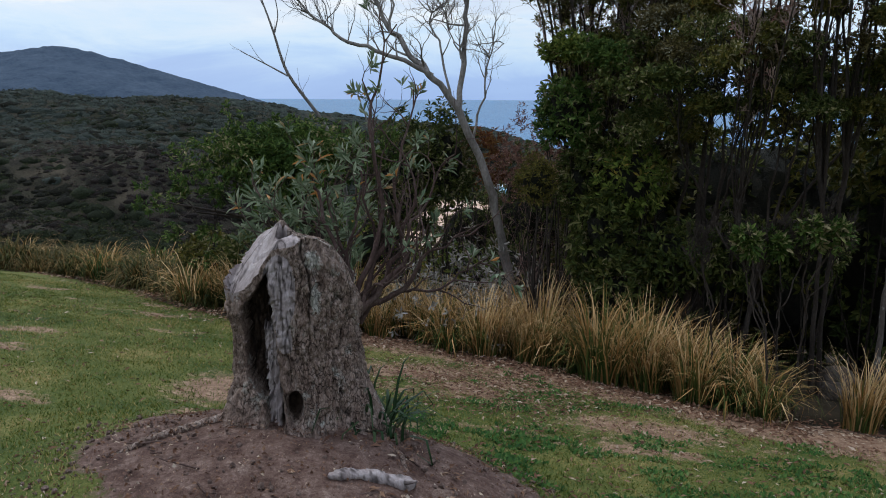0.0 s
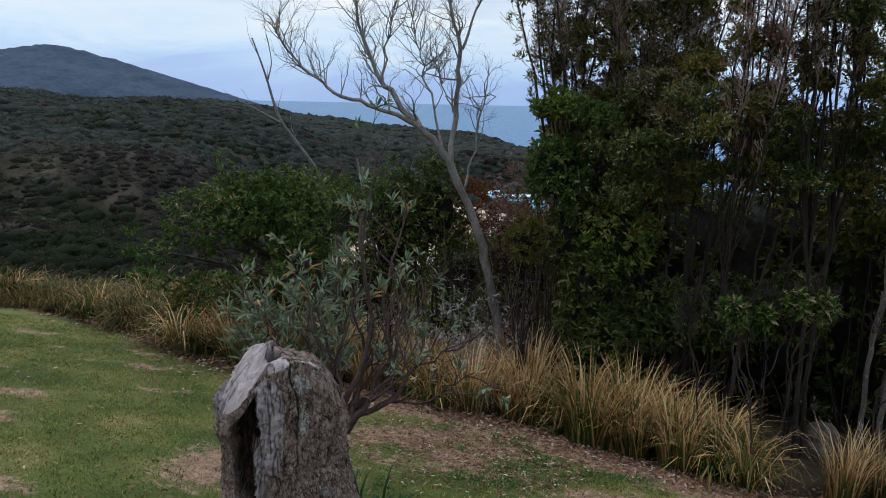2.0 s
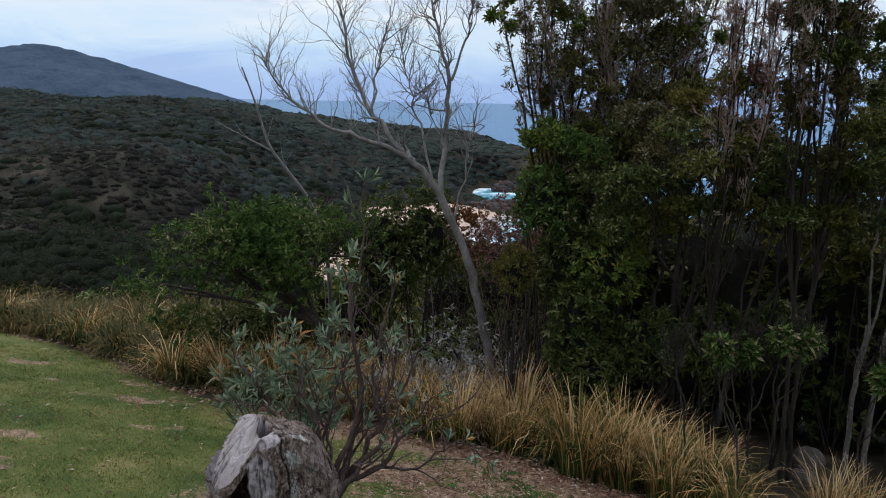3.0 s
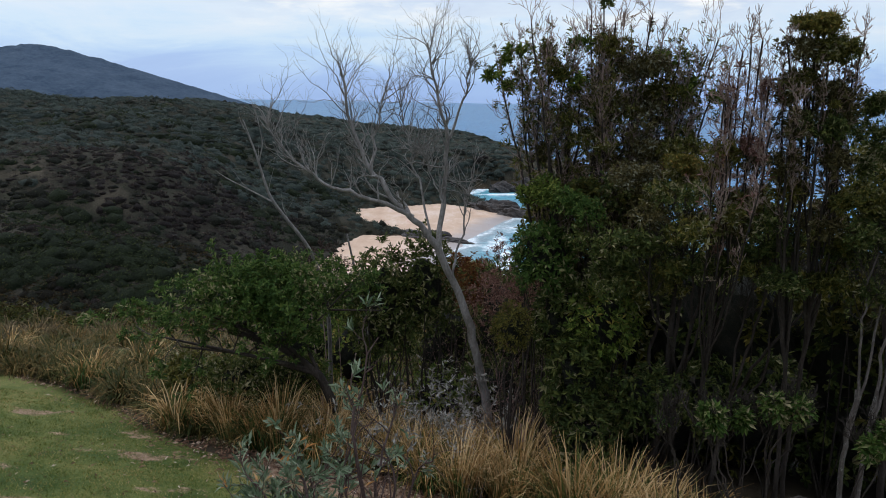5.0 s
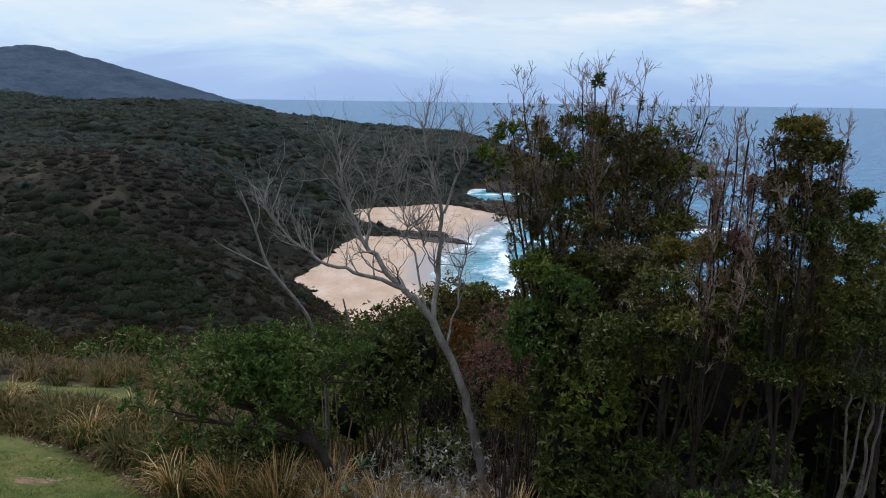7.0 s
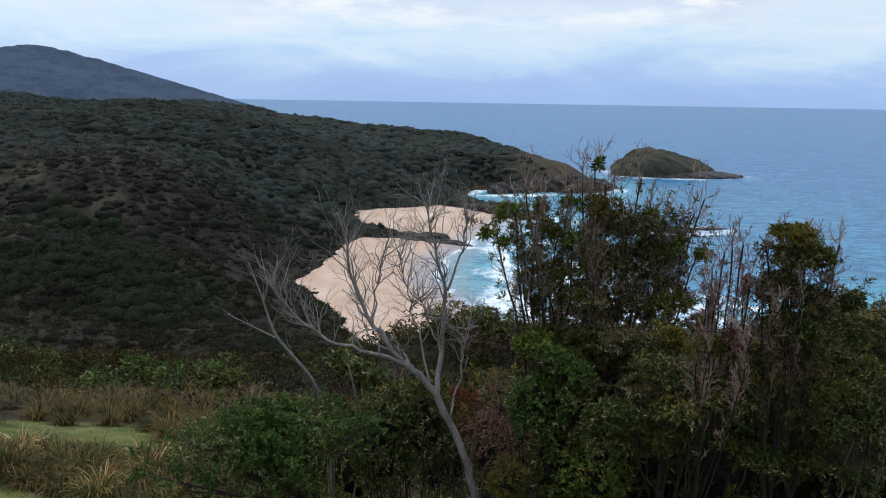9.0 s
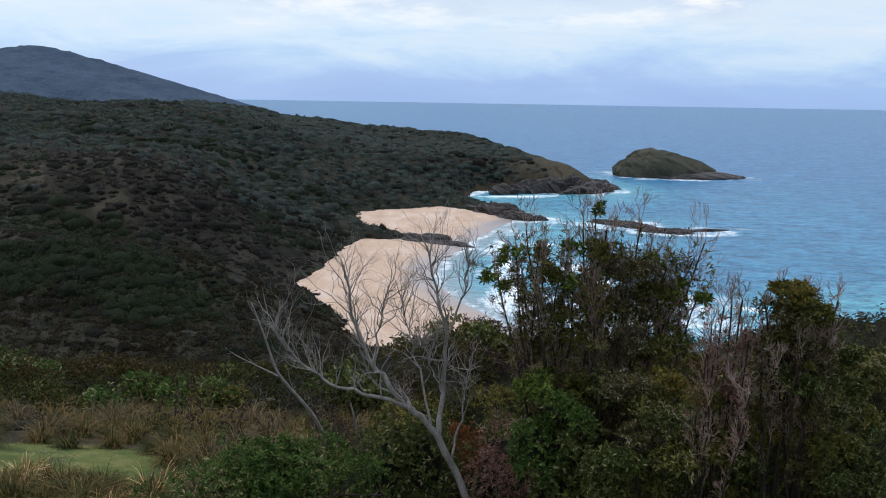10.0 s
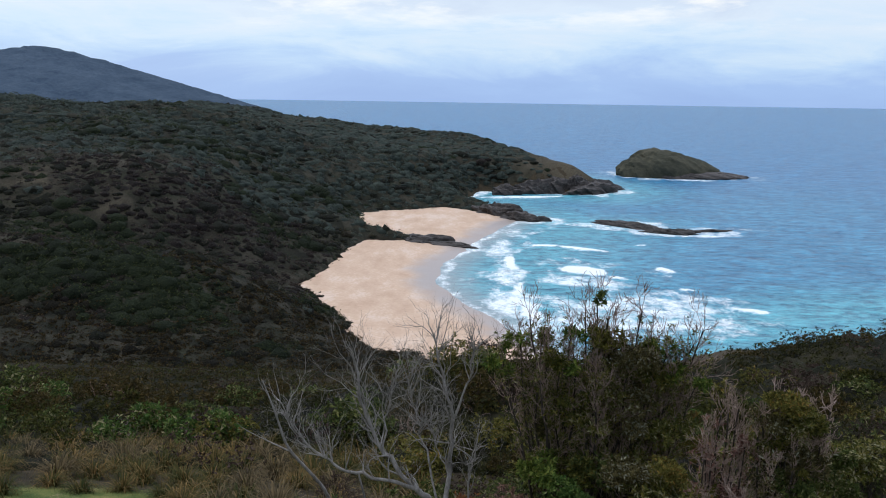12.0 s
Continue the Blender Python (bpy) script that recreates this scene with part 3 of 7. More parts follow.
def signed_gap(x, y, poly):
    """Distance to a closed outline, positive inside."""
    best, inside = np.full(x.shape, 1e9), np.zeros(x.shape, bool)
    for (ax, ay), (bx, by) in zip(poly, poly[1:] + poly[:1]):
        ex, ey = bx - ax, by - ay
        t = np.clip(((x - ax) * ex + (y - ay) * ey) / (ex * ex + ey * ey), 0, 1)
        best = np.minimum(best, np.hypot(x - ax - t * ex, y - ay - t * ey))
        if ay != by:
            cross = ((ay > y) != (by > y)) & (x < (bx - ax) * (y - ay) / (by - ay) + ax)
            inside ^= cross
    return np.where(inside, best, -best)


def coast_gap(x, y):
    """Distance inland from the foot of the scrub, along a ragged edge."""
    return signed_gap(x, y, COAST) + (fbm(x / 14, y / 14, 97) - 0.5) * 11


def crest_height(x, y, line, fall):
    top = np.full(x.shape, -1e9)
    for (ax, ay, az), (bx, by, bz) in zip(line, line[1:]):
        ex, ey = bx - ax, by - ay
        t = np.clip(((x - ax) * ex + (y - ay) * ey) / (ex * ex + ey * ey), 0, 1)
        top = np.maximum(top, az + t * (bz - az) - fall * np.hypot(x - ax - t * ex, y - ay - t * ey))
    return top


def soft_max(a, b, k):
    m = np.maximum(a, b)
    return m + k * np.log(np.exp((a - m) / k) + np.exp((b - m) / k))


def spur(x, y, ax, ay, bx, by, wide):
    """A rounded spur, or with a minus sign a gully, along a line: 1 on the line, 0 away from it."""
    ex, ey = bx - ax, by - ay
    t = np.clip(((x - ax) * ex + (y - ay) * ey) / (ex * ex + ey * ey), 0, 1)
    return np.exp(-((x - ax - t * ex) ** 2 + (y - ay - t * ey) ** 2) / wide**2)


def near_land(x, y):
    """The lawn, its mound and the hillside that falls away below it."""
    z = 0.05 - 0.12 * 12 * np.tanh(x / 12) - 0.16 * y - 0.2 * 3 * np.log1p(np.exp(np.clip((y - 16) / 3, -30, 30)) ) * (y < 100) - 0.2 * (y - 16) * (y >= 100)
    z = np.where(y < -4, z * 0 + 0.05 - 0.12 * 12 * np.tanh(x / 12) + 0.64, z)
    z += 9.5 * np.exp(-(((x - 33) / 23) ** 2 + ((y - 64) / 30) ** 2))
    z += 4.2 * np.exp(-(((x - 2.5) / 10) ** 2 + ((y - 39) / 10) ** 2))
    r = np.hypot((x + 0.85) / 1.20, (y - 4.42) / 1.05)
    return z + 0.45 * np.exp(-r**2.2)


def land(x, y):
    x, y = np.asarray(x, float), np.asarray(y, float)
    gap = coast_gap(x, y)
    far = np.minimum(SEA + 1.5 + (0.44 + 0.5 * step(840, 900, y)) * gap, 400)
    crest = crest_height(x, y, RIDGE, 0.13)
    far = -soft_max(-far, -crest, 6.0)
    rough = step(40, 200, np.hypot(x, y))
    far = far + rough * (fbm(x / 70, y / 70, 3) - 0.5) * 16 * step(5, 60, gap)
    far = far + (spur(x, y, -250, 335, -95, 352, 30) * 7 - spur(x, y, -290, 430, -120, 398, 26) * 9 + spur(x, y, -330, 560, -120, 470, 34) * 7
                 - spur(x, y, -420, 660, -150, 640, 36) * 7 + spur(x, y, -340, 860, -110, 720, 44) * 8 - spur(x, y, -330, 960, -60, 830, 40) * 9) * step(8, 60, gap)
    z = soft_max(near_land(x, y), far, 2.5)
    z = np.where(np.hypot(x, y) < 60, near_land(x, y), z)
    return np.where(gap < 0, np.minimum(SEA - 0.6 + 0.25 * gap, SEA - 0.6), np.minimum(z, SEA + 2.0 + 1.1 * gap + 1e3 * step(60, 61, gap)))


LAWN_EDGE = [(-30, 21), (-9.0, 14.2), (-8.2, 13.9), (-7.0, 13.45), (-6.1, 12.75), (-5.5, 12.3), (-4.6, 11.4), (-4.0, 10.9), (-3.3, 10.5), (-2.6, 10.2), (-1.3, 9.9), (-0.5, 9.7), (0.4, 9.3), (1.3, 8.85), (2.1, 8.3), (3.1, 7.75), (3.9, 7.5), (6, 6.6), (30, 2)]
EX, EY = np.array([p[0] for p in LAWN_EDGE]), np.array([p[1] for p in LAWN_EDGE])


def lawn_inset(x, y):
    """Metres from the lawn's edge into the lawn."""
    return np.interp(x, EX, EY) - y


def covers(x, y):
    """How much of the ground is lawn, dry straw and bare soil."""
    inset = lawn_inset(x, y)
    lawn = step(-0.25, 0.3, inset)
    second = np.exp(-(((x + 9.9) / 4.2) ** 2 + ((y - 18.0) / 3.3) ** 2) ** 2)
    lawn = np.maximum(lawn, second * 1.1)
    r = np.hypot((x + 0.80) / 1.40, (y - 4.25) / 1.25) + 0.5 * (fbm(x * 2.2, y * 2.2, 23) - 0.5)
    bare = step(1.12, 0.72, r)
    patch = fbm(x * 1.1, y * 2.0, 21)
    straw = step(0.56, 0.76, patch) * 0.62 * step(-0.2, 0.5, inset)
    straw = np.maximum(straw, np.exp(-(((x + 0.2) / 1.2) ** 2 + ((y - 8.2) / 0.9) ** 2)) * (0.45 + 0.55 * step(0.36, 0.56, fbm(x * 1.7, y * 1.9, 29))))
    straw = np.maximum(straw, np.exp(-(((x - 1.6) / 1.0) ** 2 + ((y - 7.2) / 0.45) ** 2)) * 0.8)
    straw = np.maximum(straw, np.exp(-(((x + 2.1) / 0.5) ** 2 + ((y - 6.6) / 0.9) ** 2)) * 0.8)
    straw = np.maximum(straw, step(-1.3, -0.2, inset) * step(0.9, 0.1, inset) * 0.8 * step(-3.4, -2.2, x))
    straw = np.maximum(straw, second * 0.40 * step(0.35, 0.75, fbm(x * 0.9, y * 1.3, 27)))
    return lawn, straw, bare


def axis_steps(fine_a, fine_b, fine, coarse, lo, hi, growth=1.16, edge=60.0, inner=(0, 0)):
    """Coordinates: fine in the middle, growing outwards to an even coarse step, then larger."""
    def run(start, sign, limit, keep):
        out, p, s = [], start, fine
        while (p - limit) * sign < 0:
            s = min(s * growth, coarse if (p - keep) * sign < 0 else edge)
            p += sign * s
            out.append(p)
        return out
    mid = list(np.arange(fine_a, fine_b + 1e-6, fine))
    return np.array(run(fine_a, -1, lo, inner[0])[::-1] + mid + run(fine_b, 1, hi, inner[1]))


def grid_faces(nx, ny):
    i = np.arange(nx - 1)[None, :] + np.arange(ny - 1)[:, None] * nx
    return np.stack([i, i + 1, i + nx + 1, i + nx], -1).reshape(-1, 4)


def build_ground():
    xs = axis_steps(-7.0, 5.0, 0.12, 6.0, -2600, 700, 1.13, 90, (-480, 150))
    ys = axis_steps(1.5, 12.0, 0.12, 6.0, -60, 1900, 1.13, 60, (-20, 1240))
    X, Y = np.meshgrid(xs, ys)
    Z = land(X, Y)
    near = step(30, 12, np.hypot(X, Y - 6))
    Z = Z + near * ((fbm(X * 1.3, Y * 1.3, 5) - 0.5) * 0.10 + (fbm(X * 6, Y * 6, 6) - 0.5) * 0.035)
    lawn, straw, bare = covers(X, Y)
    Z += near * bare * (fbm(X * 5, Y * 5, 9) - 0.5) * 0.08
    me = quick_mesh("ground", np.stack([X, Y, Z], -1).reshape(-1, 3), grid_faces(len(xs), len(ys)), True,
                    {"lawn": lawn, "straw": straw, "bare": bare}, [MAT["ground"]])
    tagged(new("ground", me), "sloping mown lawn with dry patches above scrubby hillside", "ground", kind="structure")


build_ground()


def height(x, y):
    return float(land(np.array([x]), np.array([y]))[0])


# waterline of the two beaches: x by y
WY, WX = [300, 330, 369, 406, 434, 471, 500, 539, 571, 605, 648, 702, 730], [60, 44, 21, 5, -12, -24, -28, -24, -14, -7, 8, 25, 35]


def build_beach():
    xs, ys = np.arange(-125, 70, 2.0), np.arange(312, 765, 2.5)
    X, Y = np.meshgrid(xs, ys)
    d = np.interp(Y, WY, WX) - X + (fbm(X / 25, Y / 25, 31) - 0.5) * 9
    Z = SEA + np.where(d > 0, np.minimum(0.055 * d, 3.6), 0.12 * d) + (fbm(X / 14, Y / 14, 32) - 0.5) * 0.5 * step(8, 30, d)
    wet = step(26, 6, d + (fbm(X / 30, Y / 12, 33) - 0.5) * 14)
    me = quick_mesh("sand", np.stack([X, Y, Z], -1).reshape(-1, 3), grid_faces(len(xs), len(ys)), True, {"wet": wet}, [MAT["sand"]])
    tagged(new("beach", me), "pale orange sand beach with a wet margin", "beach", kind="structure")


build_beach()

# breaking waves: centre x, y, half length, half width, turn in degrees
BREAKERS = [(64, 520, 22, 15, -48), (117, 524, 15, 7, -62), (119, 474, 7, 4, -40), (142, 432, 17, 4, -20), (74, 590, 24, 6, -28), (117, 610, 5, 2, 10), (46, 601, 10, 4, 0), (22, 470, 4, 22, -8), (19, 545, 4, 26, 2), (26, 415, 5, 20, 10), (40, 866, 60, 5, 14), (84, 500, 10, 4, -30)]
FOAM_FIELDS = [(84, 432, 66, 36, -4, 0.71), (66, 488, 44, 22, -20, 0.67), (18, 432, 20, 48, 8, 0.76), (16, 500, 14, 42, -4, 0.73), (14, 580, 12, 52, 0, 0.67), (24, 650, 16, 40, -10, 0.56), (50, 395, 62, 34, 0, 0.71), (110, 400, 50, 26, 0, 0.63),
               (60, 540, 46, 28, -20, 0.52), (110, 455, 40, 24, -10, 0.58), (-8, 480, 8, 40, 0, 0.43), (30, 860, 46, 14, 10, 0.60), (150, 700, 30, 14, -20, 0.52), (215, 690, 40, 8, -6, 0.48)]
ISLETS = [(255, 1100, 82, 42), (118, 694, 33, 15), (158, 668, 34, 10), (183, 678, 16, 6), (112, 925, 42, 28), (48, 714, 14, 6), (40, 716, 22, 10), (-28, 594, 20, 8)]


def build_sea():
    xs = axis_steps(-40, 260, 3.0, 60, -4200, 4200, 1.2, 400, (-400, 900))
    ys = axis_steps(350, 960, 3.0, 60, 240, 4850, 1.2, 300, (300, 2000))
    X, Y = np.meshgrid(xs, ys)
    d = X - np.interp(Y, WY, WX)
    bay = step(300, 345, Y) * step(790, 700, Y)
    shallow = step(190, 20, d) * bay
    gap = -coast_gap(X, Y)
    shallow = np.maximum(shallow, step(120, 10, gap)) * 0.85 + step(520, 120, gap) * 0.28 * step(1200, 700, Y)
    swash = step(34, 2, d) * bay * step(-40, -6, d)
    n = fbm(X / 18, Y / 18, 41)
    foam = 0.62 * step(9, 1, np.abs(d - 3 + (n - 0.5) * 10)) * bay
    foam = np.maximum(foam, 0.55 * step(10, 2, np.abs(d - 34 + (n - 0.5) * 30)) * bay)
    lift = np.zeros(X.shape)
    for cx, cy, a, b, turn in BREAKERS:
        c, s = math.cos(radians(turn)), math.sin(radians(turn))
        u, v = ((X - cx) * c + (Y - cy) * s) / a, (-(X - cx) * s + (Y - cy) * c) / b
        q = np.hypot(u, v)
        foam = np.maximum(foam, 1.05 * step(1.25, 0.45, q + (n - 0.5) * 0.9))
        trail = np.hypot(((X + 0.35 * a - cx) * c + (Y + 4 - cy) * s) / (1.7 * a), (-(X + 0.35 * a - cx) * s + (Y + 4 - cy) * c) / (2.0 * b))
        foam = np.maximum(foam, 0.40 * step(1.3, 0.5, trail + (n - 0.5) * 1.0))
        lift += 0.9 * np.exp(-(q**2) * 1.5) * min(1.0, 8 / b)
    for cx, cy, a, b, turn, much in FOAM_FIELDS:
        c, s = math.cos(radians(turn)), math.sin(radians(turn))
        q = np.hypot(((X - cx) * c + (Y - cy) * s) / a, (-(X - cx) * s + (Y - cy) * c) / b)
        foam = np.maximum(foam, much * step(1.35, 0.35, q + (n - 0.5) * 0.9))
    for cx, cy, a, b in ISLETS:
        q = np.hypot((X - cx) / (a + 8), (Y - cy) / (b + 8))
        foam = np.maximum(foam, 0.66 * step(1.5, 0.9, q + (n - 0.5) * 1.0))
    foam = np.maximum(foam, 0.75 * step(14, 3, np.abs(gap - 4) + (n - 0.5) * 12) * step(790, 870, Y))
    Z = SEA + lift + (fbm(X / 22, Y / 9, 44) - 0.5) * 0.7 * step(15, 60, d)
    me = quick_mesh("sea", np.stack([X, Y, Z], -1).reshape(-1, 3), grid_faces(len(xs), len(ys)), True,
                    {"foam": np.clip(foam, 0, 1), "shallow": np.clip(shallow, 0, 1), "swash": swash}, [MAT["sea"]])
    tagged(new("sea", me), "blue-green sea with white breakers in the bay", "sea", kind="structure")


build_sea()


# ---- rocks of the coast ----
def crag(name, cx, cy, a, b, top, seed, skew=0.0, detail=4, jag=0.35, turn=0.0, mat=None, power=1.0):
    """A craggy rock or islet: a dome with a skewed crest and broken sides."""
    V, F = sphere_grid(detail)
    n = fbm(V[:, 0] * 2.2 + V[:, 2] * 1.3 + 9, V[:, 1] * 2.2 + 5, seed)
    n2 = fbm(V[:, 0] * 7 + V[:, 2] * 4, V[:, 1] * 7 - V[:, 2] * 3, seed + 3)
    r = 1 + (n - 0.5) * jag + (n2 - 0.5) * jag * 0.6
    P = V * r[:, None]
    x = P[:, 0] * a
    lift = np.sign(P[:, 2]) * np.abs(P[:, 2]) ** power * top * (1 + skew * P[:, 0])
    c, s = math.cos(radians(turn)), math.sin(radians(turn))
    W = np.stack([x * c - P[:, 1] * b * s, x * s + P[:, 1] * b * c, lift], -1)
    me = quick_mesh(name, W, F, False, None, [mat or MAT["rock"]])
    ob = new(name, me)
    ob.location = (cx, cy, SEA - 0.5)
    return ob


def build_coast_rocks():
    isle = tagged(crag("island", 243, 1108, 70, 40, 32, 51, -0.34, 5, 0.26, 8, MAT["heath"], 0.92), "rounded heath-covered island with dark rocky foot", "island", kind="structure")
    skirt = crag("rock_shelf", 268, 1095, 78, 32, 11, 52, -0.3, 5, 0.34, 3)
    skirt.parent, skirt.location = isle, Vector(skirt.location) - isle.location
    for k, (x, y, a, b, h, turn) in enumerate([(118, 694, 30, 7, 4.5, -38), (150, 664, 20, 6, 4.0, -12), (183, 677, 15, 4, 2.2, 10), (48, 713, 11, 4, 4.2, 5), (30, 717, 18, 8, 7.0, -28),
                                                (-26, 592, 18, 6, 3.6, -8), (-44, 600, 20, 9, 6.0, 5), (-12, 586, 8, 3, 1.8, -10), (10, 738, 24, 10, 11, -25), (138, 938, 18, 10, 6, 30), (118, 915, 34, 16, 13, 40), (84, 908, 22, 9, 15, 14), (54, 899, 24, 9, 13, 12), (26, 884, 20, 8, 10, 18), (100, 912, 16, 8, 17, 10), (104, 706, 12, 5, 3.4, -30), (132, 684, 12, 5, 3.8, -40), (166, 671, 10, 4, 2.4, 0), (140, 672, 9, 4, 3.0, 20), (196, 681, 7, 3, 1.6, 5)]):
        tagged(crag("coast_rock", x, y, a, b, h, 60 + k, 0.1, 4, 1.0, turn), "dark wave-washed rock ledge at the water's edge", "rock", "rocks along the shore")


build_coast_rocks()


# ---- far woods ----
def crown_field(x, y, cell, seed):
    """Overlapping round crowns on a jittered lattice: height 0 to 1 over the ground, and a number for each crown."""
    gx, gy = np.floor(x / cell), np.floor(y / cell)
    top, who = np.zeros(x.shape), np.zeros(x.shape)
    for i in (-1, 0, 1):
        for j in (-1, 0, 1):
            cx, cy = gx + i, gy + j
            px, py = (cx + lattice(cx, cy, seed)) * cell, (cy + lattice(cx, cy, seed + 1)) * cell
            big = 0.55 + 0.75 * lattice(cx, cy, seed + 2)
            d = np.hypot(x - px, y - py) / (cell * 0.85 * big)
            h = np.sqrt(np.maximum(0, 1 - d * d)) * big
            who = np.where(h > top, lattice(cx, cy, seed + 3), who)
            top = np.maximum(top, h)
    return top, who


def build_far_woods():
    """The floor of the scrub and forest over the hills; the crowns stand on it."""
    for name, r0, r1, a0, a1, nr, na, mat, label in (
            ("slope_canopy", 26, 215, -37, 37, 200, 420, "scrub", "wind-cropped scrub closing over the slope"),
            ("hillside_canopy", 205, 1340, -37, 12, 230, 330, "woods", "dense dark coastal scrub covering the hillside")):
        R = r0 * (r1 / r0) ** np.linspace(0, 1, nr)
        A = np.radians(np.linspace(a0, a1, na))
        AA, RR = np.meshgrid(A, R)
        X, Y = RR * np.sin(AA), RR * np.cos(AA)
        gap = coast_gap(X, Y)
        warp = (fbm(X / 3, Y / 3, 61) - 0.5) * 1.6
        if r0 < 100:
            small, who = crown_field(X + warp, Y - warp, 1.7, 301)
            big, who2 = crown_field(X, Y, 3.4, 305)
            far = step(60, 150, RR)
            H, who = 0.75 * small * (1 - 0.5 * far) + far * 1.6 * big, np.where(far > 0.5, who2, who)
            H = H * step(26, 46, RR)
            H = H * (0.55 + 0.9 * fbm(X / 35, Y / 35, 71)) + (fbm(X / 0.9, Y / 0.9, 63, 3) - 0.5) * 0.9 * step(30, 60, RR)
        else:
            H, who = crown_field(X + warp, Y - warp, 6.0, 311)
            H = 0.8 * H + (fbm(X / 2, Y / 2, 63, 3) - 0.5) * 0.8
        bare, grassy = clearing(X, Y), step(850, 900, Y) * step(15, 100, X)
        H = H * (1 - 0.8 * bare) * (1 - 0.8 * grassy) * step(0.0, 7.0, gap)
        Z = land(X, Y) + np.where(gap > 0.8, H + 0.15, -3.0) - 0.6 * step(r0 * 1.03, r0, RR)
        me = quick_mesh(name, np.stack([X, Y, Z], -1).reshape(-1, 3), grid_faces(na, nr)[:, ::-1], True, {"tone": who, "open": np.clip(bare * 0.9 + grassy * 0.9 * step(6, 16, gap), 0, 1)}, [MAT[mat]])
        tagged(new(name, me), label, "woods", kind="stuff")


def clearing(x, y):
    """The open stony patch on the hillside and a few thin places beside it."""
    a = np.exp(-(((x + 263) / 17) ** 2 + ((y - 480) / 22) ** 2)) * step(0.36, 0.56, fbm(x / 7, y / 9, 79))
    b = np.exp(-(((x + 205) / 14) ** 2 + ((y - 452) / 12) ** 2)) * step(0.42, 0.60, fbm(x / 7, y / 9, 80)) * 0.8
    c = np.exp(-(((x + 108) / 13) ** 2 + ((y - 372) / 14) ** 2)) * step(0.36, 0.56, fbm(x / 6, y / 8, 83)) * 0.8
    return np.clip(a + b + c, 0, 1)


def crown_shapes(level, seed, count):
    """Lumpy tree crowns, open below: vertices and faces of each."""
    V, F = sphere_grid(level)
    F = F[V[F][:, :, 2].mean(1) > -0.25]
    keep = np.unique(F)
    back = np.zeros(len(V), int)
    back[keep] = np.arange(len(keep))
    V, F = V[keep], back[F]
    rs = np.random.default_rng(seed)
    return [(V * (0.62 + 0.74 * rs.random(len(V)))[:, None] * (rs.uniform(0.8, 1.35), rs.uniform(0.8, 1.2), rs.uniform(0.62, 0.95)), F) for _ in range(count)]


def build_treetops():
    """Crown beside crown over the hills, in stands of different kinds."""
    rs = np.random.default_rng(96)
    X, Y, S = [], [], []
    r = 236.0
    while r < 1330:
        s = min(max(0.0086 * r, 2.2), 5.8)
        a1 = 12
        n = int(r * radians(37 + a1) / s)
        a = np.radians(np.linspace(-37, a1, n)) + rs.normal(0, 0.36, n) * s / r
        rr = r + rs.normal(0, 0.36, n) * s
        X.append(rr * np.sin(a)), Y.append(rr * np.cos(a)), S.append(np.full(n, s))
        r += s * 0.95
    X, Y, S = np.concatenate(X), np.concatenate(Y), np.concatenate(S)
    gap = coast_gap(X, Y)
    ok = (gap > 2.2) & (rs.random(len(X)) > clearing(X, Y) * 1.4) & ~((Y > 840 + 60 * rs.random(len(X))) & (X > 15 + 60 * rs.random(len(X)))) & (fbm(X / 17, Y / 17, 85) > 0.26)
    X, Y, S, gap = X[ok], Y[ok], S[ok], gap[ok]
    Z = land(X, Y)
    n = len(X)
    R = np.hypot(X, Y)
    W = S * (0.62 + 0.75 * rs.random(n) ** 2.2) * (0.75 + 0.5 * fbm(X / 40, Y / 40, 86)) * (0.6 + 0.4 * step(2, 25, gap))
    # stands: dead brown scrub on the middle spur, green trees in the gully, olive heath in front, forest beyond with
    # haze put into its grey-green
    dead = np.clip(spur(X, Y, -235, 520, -120, 440, 52) * 1.3 + step(0.55, 0.7, fbm(X / 50, Y / 50, 87)) * 0.5, 0, 1)
    green = np.clip(spur(X, Y, -225, 425, -165, 408, 20) * 1.5 + spur(X, Y, -170, 330, -120, 312, 22) + spur(X, Y, -300, 700, -100, 690, 45) * 0.6 + step(0.58, 0.72, fbm(X / 36, Y / 36, 88)) * 0.45, 0, 1)
    olive = step(400, 340, R) * 0.75 * (1 - 0.8 * green) + 0.12
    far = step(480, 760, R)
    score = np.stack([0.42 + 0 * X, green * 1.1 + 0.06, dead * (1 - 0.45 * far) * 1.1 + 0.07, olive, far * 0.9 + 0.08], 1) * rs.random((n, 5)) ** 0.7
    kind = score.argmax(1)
    W = W * np.where(kind == 1, 1.22 + 0.5 * (R < 450) * rs.random(n), np.where(kind == 2, 0.85, 1.0))
    shapes = crown_shapes(1, 97, 12)
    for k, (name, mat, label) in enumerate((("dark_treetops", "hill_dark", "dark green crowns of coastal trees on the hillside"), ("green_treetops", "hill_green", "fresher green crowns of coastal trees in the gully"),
                                            ("brown_treetops", "hill_brown", "dying grey-brown scrub on the hillside"), ("olive_treetops", "hill_olive", "olive heath crowns on the nearer hillside"), ("grey_treetops", "hill_grey", "crowns of the ridge forest, distance haze put into their grey-green"))):
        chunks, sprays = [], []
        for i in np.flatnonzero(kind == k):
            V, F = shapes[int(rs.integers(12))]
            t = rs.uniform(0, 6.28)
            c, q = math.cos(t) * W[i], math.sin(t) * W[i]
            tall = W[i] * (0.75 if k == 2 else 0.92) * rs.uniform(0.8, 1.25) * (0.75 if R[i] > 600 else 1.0)
